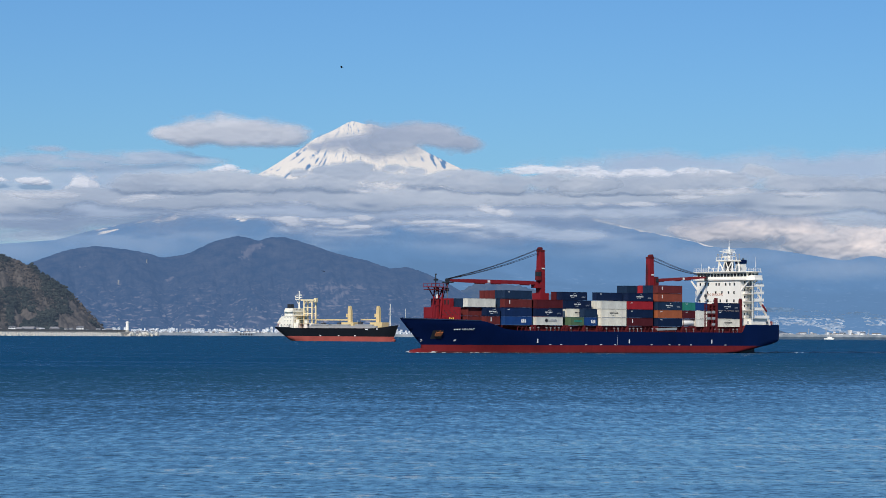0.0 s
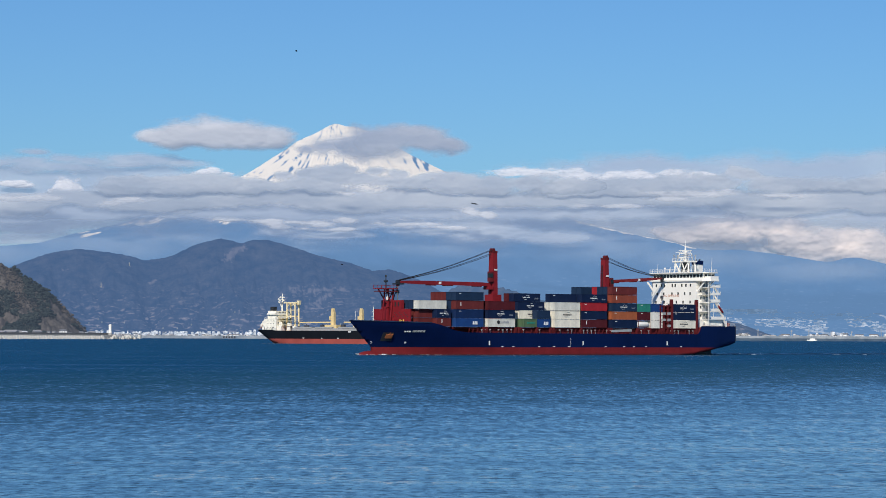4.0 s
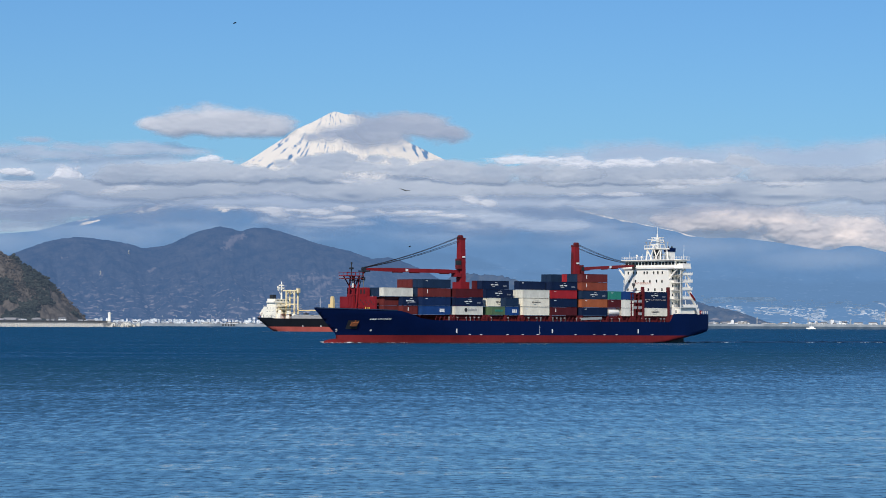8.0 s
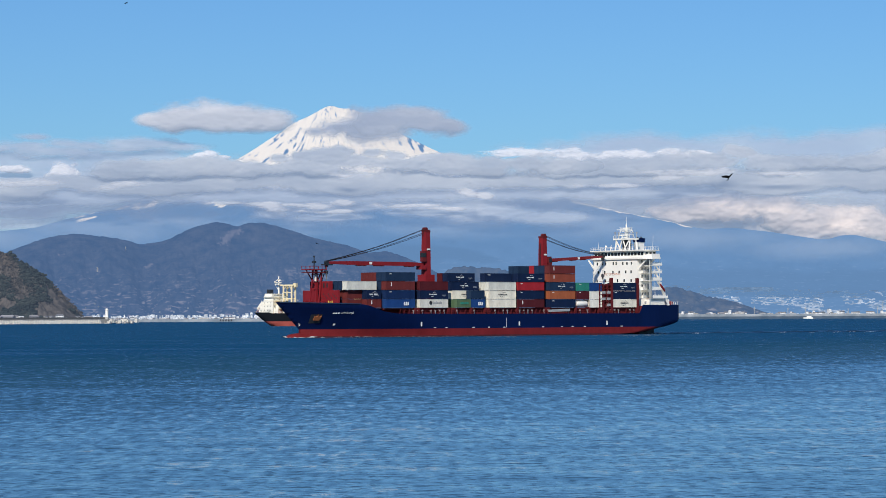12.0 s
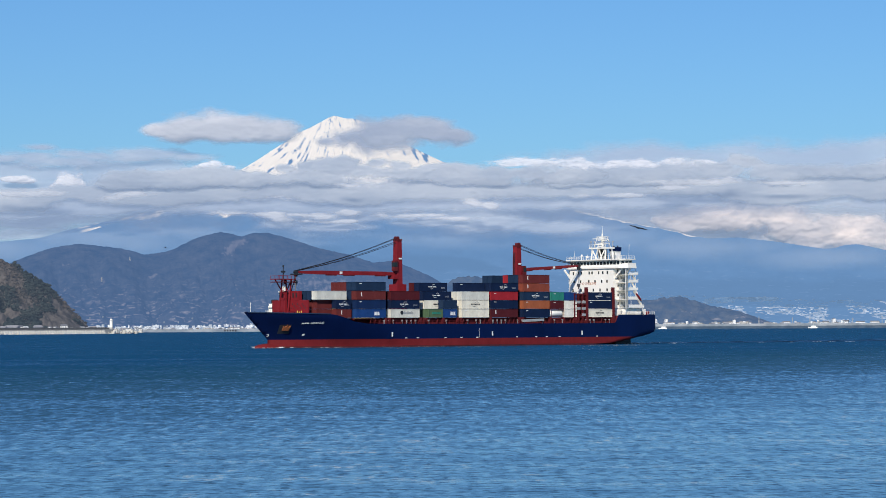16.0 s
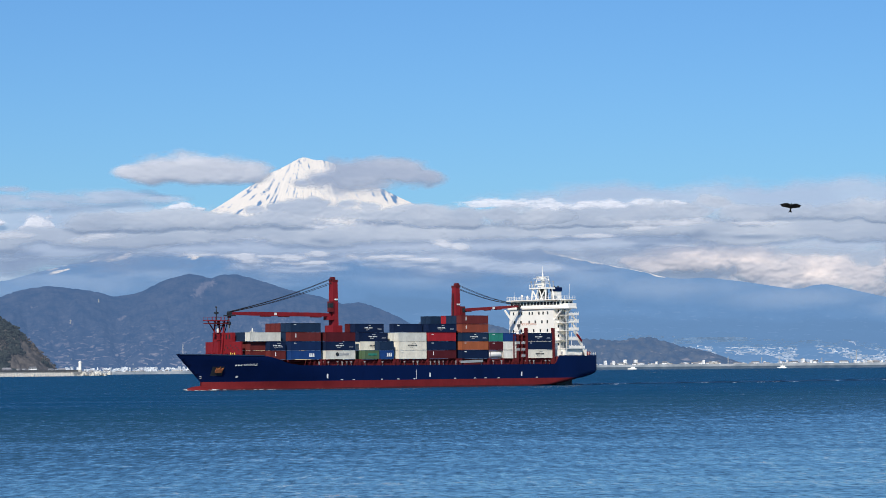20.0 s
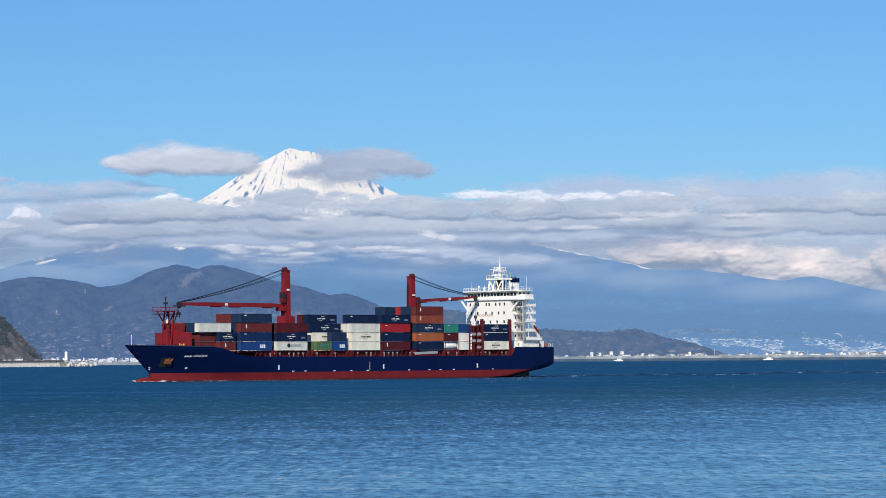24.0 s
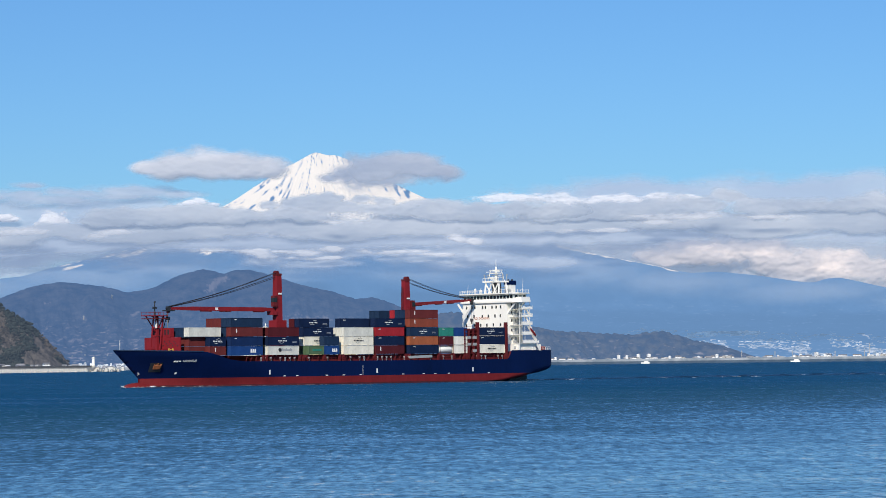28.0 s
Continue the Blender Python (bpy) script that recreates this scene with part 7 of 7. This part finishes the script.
def build_waterfront():
    # low sea wall of the far shore
    for b0, b1, d, h in ((1.9, 14.0, 4212, 9.0), (-7.0, -0.8, 3786, 5.4)):
        f = Form()
        n = 60
        for k in range(n):
            p, q = spot(b0 + (b1 - b0) * k / n, d), spot(b0 + (b1 - b0) * (k + 1) / n, d)
            f.beam((p.x, p.y, h / 2 - 1.4), (q.x, q.y, h / 2 - 1.4), 4, h)
        far_wall = tagged(new("trim", f.mesh("trim", COAST)), "pale concrete sea wall of the far shore", "sea wall", kind="structure")
    # dark painted writing on the sea wall, too far off to read
    for k in range(5):
        p = spot(-4.93 + 0.058 * k, 3783.6)
        bar = part("wall_writing", Form().box(-1.1, 1.1, -0.1, 0.1, 0.7, 3.3), "dark", far_wall)
        bar.matrix_local = Matrix.Translation(p) @ pose(0, 0, 0, 0, 0, 4.8)
    # white boats
    for b, d, s in ((4.47, 4190, 0.75), (7.66, 4190, 0.8)):
        boat = thing("motor_vessel", "small white vessel off the far shore", "boat")
        part("hull", Form().slab([(-9, -2), (6, -2), (9.5, 0), (6, 2), (-9, 2)], -0.5, 2.4), "white", boat)
        part("cabin", Form().box(-6, 3, -1.6, 1.6, 2.4, 5.0), "white", boat)
        part("window", Form().box(-5.6, 2.6, -1.64, -1.58, 3.4, 4.3), "glass", boat)
        part("mast", Form().rod((-1, 0, 5), (-1, 0, 8.5), 0.15), "white", boat)
        boat.matrix_world = Matrix.Translation(spot(b, d)) @ pose(0, 0, 0, 0, 0, 180 - b) @ Matrix.Scale(s, 4)
    # works chimneys and power masts
    for b, d, h, wide in ((9.23, 4300, 26, 0.6), (9.12, 4300, 15, 0.5), (10.6, 4300, 22, 0.7)):
        c = thing("chimney", "slender pale works chimney", "chimney")
        part("shaft", Form().rod((0, 0, 0), (0, 0, h), wide, wide * 0.7, 12), CONCRETE, c)
        part("band", Form().rod((0, 0, h * 0.9), (0, 0, h * 0.97), wide * 0.85, wide * 0.8, 12), "grey", c)
        c.matrix_world = Matrix.Translation(spot(b, d, 3))
    for b, d, h in ((6.52, 4240, 15), (7.23, 4240, 13), (7.6, 4245, 14), (8.5, 4280, 12), (-6.95, 1.44, 6), (-7.55, 0.98, 7)):
        m = thing("power_mast", "steel lattice power mast", "mast")
        z = 4.0
        if b < 0:
            B, V, X, Y, Z = SLOPE["backdrop_hills"]
            j = int(np.argmin(np.abs(B[0] - b)))
            # here the second number is the elevation at which the mast stands
            i = int(np.argmin(np.abs(np.degrees(np.arctan2(Z[:100, j] - 6.6, np.hypot(X[:100, j], Y[:100, j]))) - d)))
            d, z = float(np.hypot(X[i, j], Y[i, j])), float(Z[i, j])
        f = Form()
        for x, y in ((-1, -1), (1, -1), (1, 1), (-1, 1)):
            f.beam((x, y, -2), (x * 0.15, y * 0.15, h), 0.25, 0.25)
        for k in range(4):
            s0, s1 = 1 - 0.85 * k / 4, 1 - 0.85 * (k + 1) / 4
            f.beam((-s0, -s0, h * k / 4), (s1, -s1, h * (k + 1) / 4), 0.15, 0.15).beam((s0, -s0, h * k / 4), (-s1, -s1, h * (k + 1) / 4), 0.25, 0.25)
        part("lattice", f, "grey", m)
        part("cross_arm", Form().box(-1.8, 1.8, -0.15, 0.15, h * 0.8, h * 0.83).box(-1.4, 1.4, -0.15, 0.15, h * 0.92, h * 0.95), "grey", m)
        m.matrix_world = Matrix.Translation(spot(b, d, z))


build_waterfront()
cloud("steam_plume", "white plume of steam over the works", [(9.22, 0.395, 0.02, 0.035), (9.20, 0.425, 0.03, 0.025), (9.165, 0.447, 0.04, 0.02), (9.12, 0.46, 0.05, 0.014)], 4290, THIN_CLOUD, 99, (9, 14), 0.35, 0.6, step=0.008)


# ---- birds ----
FEATHER = shade("feathers", (0.010, 0.009, 0.0085), 0.9, vary=0.2, scale=6, fine=30, spec=0.2)
PALE_FEATHER = shade("pale_feathers", (0.045, 0.038, 0.033), 0.9, vary=0.2, scale=6, fine=30, spec=0.2)


def build_bird(label, size=1.0):
    """A black kite: x forward, wings along y, span about 1.5 m."""
    b = thing("bird", label, "bird")
    rows = []
    for x, r in ((0.30, 0.012), (0.27, 0.035), (0.22, 0.05), (0.15, 0.062), (0.02, 0.075), (-0.12, 0.06), (-0.24, 0.03), (-0.3, 0.012)):
        rows.append([(x * size, r * math.cos(a) * size, r * 0.9 * math.sin(a) * size) for a in [2 * math.pi * j / 10 for j in range(11)]])
    part("body", Form().grid(rows), FEATHER, b, smooth=True)
    tail = Form().slab([(-0.22 * size, -0.035 * size), (-0.22 * size, 0.035 * size), (-0.5 * size, 0.12 * size), (-0.45 * size, 0.0), (-0.5 * size, -0.12 * size)], -0.008, 0.008)
    part("tail", tail, FEATHER, b)
    part("beak", Form().rod((0.29 * size, 0, 0), (0.34 * size, 0, -0.02 * size), 0.014 * size, 0.004 * size, 6), PAINT["dark"], b)
    wings = []
    for side in (1, -1):
        out = [(0.12, 0.03), (0.17, 0.25), (0.14, 0.42), (0.04, 0.66), (-0.03, 0.77), (-0.06, 0.755), (-0.05, 0.70), (-0.10, 0.72), (-0.10, 0.66), (-0.15, 0.65), (-0.13, 0.56), (-0.12, 0.35), (-0.11, 0.03)]
        pts = [(x * 1.25 * size, side * y * size) for x, y in out]
        f = Form()
        n = len(pts)
        v = [(x, y, (0.034 if abs(y) < 0.5 * size else 0.012) * size) for x, y in pts] + [(x, y, -0.014 * size) for x, y in pts]
        faces = [tuple(range(n)), tuple(range(2 * n - 1, n - 1, -1))] + [(i, (i + 1) % n, n + (i + 1) % n, n + i) for i in range(n)]
        w = part("wing", f.add(v, faces), FEATHER, b)
        patch = Form().slab([(0.05 * size, side * 0.46 * size), (-0.06 * size, side * 0.44 * size), (-0.05 * size, side * 0.58 * size), (0.04 * size, side * 0.56 * size)][::-side], -0.020 * size, -0.0145 * size)
        part("wing_patch", patch, PALE_FEATHER, w)
        wings.append(w)
    return b, wings


KITE, KITE_WINGS = build_bird("dark brown kite gliding over the bay")
HIGH_BIRD, HIGH_WINGS = build_bird("dark seabird high over the bay", 0.9)
LOW_BIRD, LOW_WINGS = build_bird("small dark bird low over the bay", 0.9)


# ---- foam and wake ----
def foam_material():
    m = bpy.data.materials.new("foam")
    m.use_nodes = True
    n, l = m.node_tree.nodes, m.node_tree.links
    p = n["Principled BSDF"]
    p.inputs["Base Color"].default_value, p.inputs["Roughness"].default_value = (0.62, 0.66, 0.68, 1), 0.8
    tc, tex, r = n.new("ShaderNodeTexCoord"), n.new("ShaderNodeTexNoise"), n.new("ShaderNodeMapRange")
    tex.inputs["Scale"].default_value, tex.inputs["Detail"].default_value = 0.7, 6
    l.new(tc.outputs["Object"], tex.inputs["Vector"])
    r.inputs["From Min"].default_value, r.inputs["From Max"].default_value = 0.42, 0.60
    l.new(tex.outputs["Fac"], r.inputs["Value"])
    l.new(r.outputs[0], p.inputs["Alpha"])
    return m


FOAM = foam_material()
# swell water painted darker than the sea, for its dim near face
SHADED_WAKE = shade("shaded_wake", (0.002, 0.020, 0.045), 0.25, vary=0.2, scale=0.2, spec=0.15)
SWELLS = []


def build_foam():
    """Foam curling from the stem along both sides, and streaks astern."""
    rng = random.Random(3)
    bow = Form()
    for side in (1, -1):
        rows = []
        for k in range(60):
            x = 164.5 - k * 1.1
            y = half_breadth(min(x, 163), 0.0)
            wide = 0.25 + 0.5 * math.exp(-k / 9) + (0.35 if 6 < k < 20 else 0) * rng.random()
            h = 0.06 + 0.4 * math.exp(-((k - 3) / 4) ** 2) + 0.12 * math.exp(-((k - 18) / 6) ** 2)
            rows.append([(x, side * (y + 0.02), h - SHIP_LIFT), (x, side * (y + wide * 0.6), h * 0.7 - SHIP_LIFT + 0.04), (x, side * (y + wide + 0.6), -SHIP_LIFT + 0.07)])
        bow.grid(rows if side < 0 else [r[::-1] for r in rows])
    rows = []
    for k in range(12):
        x = 170.2 - k * 0.9
        rows.append([(x, 1.3 + k * 0.14, -SHIP_LIFT + 0.05), (x, 0, -SHIP_LIFT + 0.35 + 0.2 * (k < 7)), (x, -1.3 - k * 0.14, -SHIP_LIFT + 0.05)])
    bow.grid(rows)
    a = tagged(new("bow_wave", bow.mesh("bow_wave", FOAM)), "white foam curling along the ship's waterline", "foam", kind="stuff")
    wake = Form()
    for lane, (y0, spread) in enumerate(((9, 0.10), (-9, -0.10), (2, 0.015), (13, 0.19))):
        for k in range(70):
            if rng.random() < (0.86 if lane < 3 else 0.72):
                continue
            x = -6 - k * 5.2 + rng.uniform(-2, 2)
            y = y0 + spread * (-x) + rng.uniform(-1.5, 1.5)
            w, d = rng.uniform(1.4, 3.8), rng.uniform(0.15, 0.45)
            wake.add([(x - w, y - d * 0.3, 0), (x - w * 0.4, y - d, 0), (x + w * 0.5, y - d * 0.8, 0), (x + w, y, 0), (x + w * 0.4, y + d, 0), (x - w * 0.5, y + d * 0.7, 0), (x, y, 0.12)],
                     [(0, 1, 6), (1, 2, 6), (2, 3, 6), (3, 4, 6), (4, 5, 6), (5, 0, 6)])
    for k in range(26):
        x, y = 7 - k * 0.9, 5.5 + rng.uniform(-1.2, 1.2) + 0.1 * k
        w, d = rng.uniform(1.0, 2.2), rng.uniform(0.3, 0.7)
        wake.add([(x - w, y, 0), (x, y - d, 0), (x + w, y, 0), (x, y + d, 0), (x, y, 0.3)], [(0, 1, 4), (1, 2, 4), (2, 3, 4), (3, 0, 4)])
    for y0, spread in ((8, 0.09), (-7, -0.06)):
        rows = []
        for k in range(200):
            x = -4 - k * 3.2
            y, h = y0 - spread * x + 0.5 * math.sin(k * 0.7), 0.42 * (0.6 + 0.4 * math.sin(k * 1.3) * math.sin(k * 0.37))
            rows.append([(x, y - 1.6, -0.03), (x, y, h), (x, y + 0.9, -0.03)])
        swell = Form().grid(rows)
        SWELLS.append(tagged(new("wake_swell", swell.mesh("wake_swell", SHADED_WAKE, True)), "low dark swell running astern of the ship", "wake", kind="stuff"))
    b = tagged(new("wake", wake.mesh("wake", FOAM)), "broken pale streaks of wake astern of the ship", "foam", kind="stuff")
    return a, b


BOW_WAVE, WAKE = build_foam()


# ---- movement ----
# the kite: seconds, bearing, elevation, distance
KITE_WAY = [(0.0, 9.6, 3.9, 400), (0.5, 8.48, 3.72, 400), (1.0, 7.48, 3.55, 400), (1.5, 6.46, 3.20, 405), (2.0, 5.33, 2.83, 410), (2.5, 4.05, 2.69, 415), (3.0, 2.80, 2.70, 415), (3.5, 1.59, 2.76, 410),
            (4.5, -0.6, 2.92, 390), (5.5, -2.09, 3.15, 350), (6.0, -2.38, 3.28, 335), (6.5, -2.42, 3.38, 320), (7.0, -2.25, 3.32, 310), (7.5, -1.76, 3.17, 305), (8.0, -1.04, 2.85, 300), (8.5, -0.12, 2.69, 295),
            (9.0, 0.76, 2.74, 290), (9.5, 1.49, 2.63, 285), (10.0, 2.33, 2.39, 280), (10.5, 3.46, 2.26, 275), (11.0, 4.69, 2.29, 270), (11.5, 5.62, 2.54, 268), (12.0, 6.00, 2.94, 266), (12.5, 6.21, 3.11, 262),
            (13.5, 6.3, 3.15, 256), (14.5, 5.79, 2.93, 245), (15.0, 5.10, 2.58, 238), (15.5, 4.37, 2.28, 230), (16.0, 3.97, 2.08, 222), (16.5, 3.78, 1.96, 214), (17.0, 3.87, 1.95, 206), (17.5, 4.35, 2.03, 200),
            (18.0, 5.17, 2.15, 196), (18.5, 6.21, 2.49, 193), (19.0, 6.98, 2.65, 190), (19.5, 7.52, 3.09, 188), (20.0, 7.90, 3.35, 186), (20.5, 8.32, 4.21, 184), (21.0, 9.04, 4.08, 182), (21.5, 9.62, 4.12, 180),
            (22.5, 11.2, 4.0, 180), (24.0, 14.5, 4.0, 185), (28.0, 24.0, 4.5, 200)]


def bird_rows(way, bank=1.0):
    pts = [(t, spot(b, d, 6.6 + d * math.tan(radians(e)))) for t, b, e, d in way]
    rows, last = [], None
    for k, (t, p) in enumerate(pts):
        a, b = pts[max(0, k - 1)][1], pts[min(len(pts) - 1, k + 1)][1]
        v = b - a
        head = math.degrees(math.atan2(v.y, v.x))
        if last is not None:
            while head - last > 180:
                head -= 360
            while head - last < -180:
                head += 360
            turn = head - last
            head = last + max(-60, min(60, turn))
        lean = (-32 if math.cos(radians(head)) > 0 else 32) * bank
        last = head
        rows.append((t, Matrix.Translation(p) @ pose(0, 0, 0, 0, 0, head) @ pose(0, 0, 0, lean, -math.degrees(math.atan2(v.z, math.hypot(v.x, v.y))) * 0.5, 0)))
    return rows


# how the kite banks: seconds, tilt of its wing line in degrees, share of the span that lies across the view
KITE_BANK = [(0, -20, 0.6), (1, -35, 0.6), (2, -5, 0.5), (3, 0, 0.5), (3.5, -5, 0.6), (5.5, -28, 0.95), (6, -30, 1), (7, -32, 1), (8, -10, 0.85), (9, 22, 0.95), (10, -40, 0.85), (11, -78, 0.95),
             (12, 15, 0.9), (12.5, 0, 0.95), (15, -3, 1), (16, -15, 1), (17, -22, 1), (18, -28, 1), (19, 25, 0.9), (20, -4, 1), (21, 10, 0.9), (28, 0, 1)]
KITE_BEAT = [(0, 10), (0.4, 25), (0.7, -15), (1, -32), (1.3, 20), (1.6, -10), (2, 15), (2.4, 25), (3, 5), (5.5, 0), (6, 0), (7, 2), (8, 5), (9, 2), (10, 22), (10.4, -10), (10.7, 20), (11, 6), (11.5, 25), (12, 28),
             (12.5, 5), (14.5, 0), (15, 0), (16, 3), (17, 5), (18, 3), (18.5, -12), (19, 16), (19.5, -10), (20, 20), (20.5, -20), (21, -33), (21.5, 10), (24, 0), (28, 0)]


def kite_rows(way):
    """Rows for the kite: it flies along its way with its wings banked by KITE_BANK."""
    pts = [(t, spot(b, d, 6.6 + d * math.tan(radians(e)))) for t, b, e, d in way]
    ts, tilts, shares = zip(*KITE_BANK)
    rows = []
    for k, (t, p) in enumerate(pts):
        v = pts[min(len(pts) - 1, k + 1)][1] - pts[max(0, k - 1)][1]
        tilt, share = radians(float(np.interp(t, ts, tilts))), float(np.interp(t, ts, shares))
        wing = Vector((share * math.cos(tilt), math.sqrt(max(0, 1 - share * share)), share * math.sin(tilt)))
        fore = Vector((v.x * 0.4, min(v.y, -0.3 * abs(v.x)), v.z))
        if abs(fore.dot(wing)) > abs(fore.dot(Vector((wing.x, -wing.y, wing.z)))):
            wing.y = -wing.y
        fore = (fore - fore.dot(wing) * wing).normalized()
        up = fore.cross(wing)
        if up.z < 0:
            wing, up = -wing, -up
        # nose a little up, as a gliding kite holds itself
        fore, up = (fore + 0.22 * up).normalized(), (up - 0.22 * fore).normalized()
        turn = Matrix((fore, wing, up)).transposed()
        rows.append((t, Matrix.Translation(p) @ turn.to_4x4()))
    return rows


def beat(wings, angles):
    for side, w in zip((1, -1), wings):
        walk(w, [(t, pose(0, 0, 0, side * a, 0, 0)) for t, a in angles])


def flap(wings, times, low, high, seed):
    r = random.Random(seed)
    angles = [(t, r.uniform(low, high)) for t in times]
    for side, w in zip((1, -1), wings):
        walk(w, [(t, pose(0, 0, 0, side * a, 0, 0)) for t, a in angles])


def motions():
    times = [0, 0.5, 1, 2, 4, 7, 10, 13, 16, 19, 22, 25, 27, 27.5, 28]
    walk(ship, [(t, ship_pose(t)) for t in times])
    for ob, here in CARGO:
        walk(ob, [(t, ship_pose(t) @ here) for t in times])
    for ob in (BOW_WAVE, WAKE, *SWELLS):
        walk(ob, [(t, Matrix.Translation((0, 0, 0 if ob is BOW_WAVE else 0.06 - SHIP_LIFT)) @ ship_pose(t)) for t in times])
    # clouds drift slowly to the right
    for ob in HIGH_CLOUDS + BANK_CLOUDS:
        pace = 0.36 if ob in HIGH_CLOUDS else 0.12
        walk(ob, [(t, pose(0, 0, 0, 0, 0, -pace * t / 28)) for t in (0, 1, 14, 27, 28)])
    walk(CAP_TAIL, [(t, pose(0, 0, 0, 0, 0, -1.05 * t / 28)) for t in (0, 1, 14, 27, 28)])
    # the ripples run slowly towards the shore
    walk(sea, [(t, pose(0.15 * t, -0.5 * t, 0)) for t in times])
    walk(KITE, kite_rows(KITE_WAY))
    beat(KITE_WINGS, KITE_BEAT)
    walk(HIGH_BIRD, bird_rows([(0, -2.82, 5.69, 560), (3, -3.15, 5.99, 560), (5.5, -3.9, 6.2, 560), (8, -4.73, 6.40, 555), (11, -6.34, 6.63, 550), (14, -8.2, 6.9, 540), (17, -10.5, 7.3, 535), (22, -15, 8, 530), (28, -20, 9, 530)], 0.3))
    flap(HIGH_WINGS, [0, 1, 2, 3, 5, 8, 11, 14, 20, 28], -5, 20, 7)
    walk(LOW_BIRD, bird_rows([(0, -3.17, 1.30, 700), (4, -2.4, 1.5, 690), (8, -0.93, 1.64, 690), (9.5, -1.2, 1.7, 690), (11, -2.10, 1.57, 690), (14, -4.5, 1.6, 690), (18, -8, 1.9, 680), (22, -12, 2.4, 670), (28, -18, 3, 660)], 0.3))
    flap(LOW_WINGS, [0, 1, 2, 3, 5, 8, 11, 14, 20, 28], -5, 20, 8)


motions()
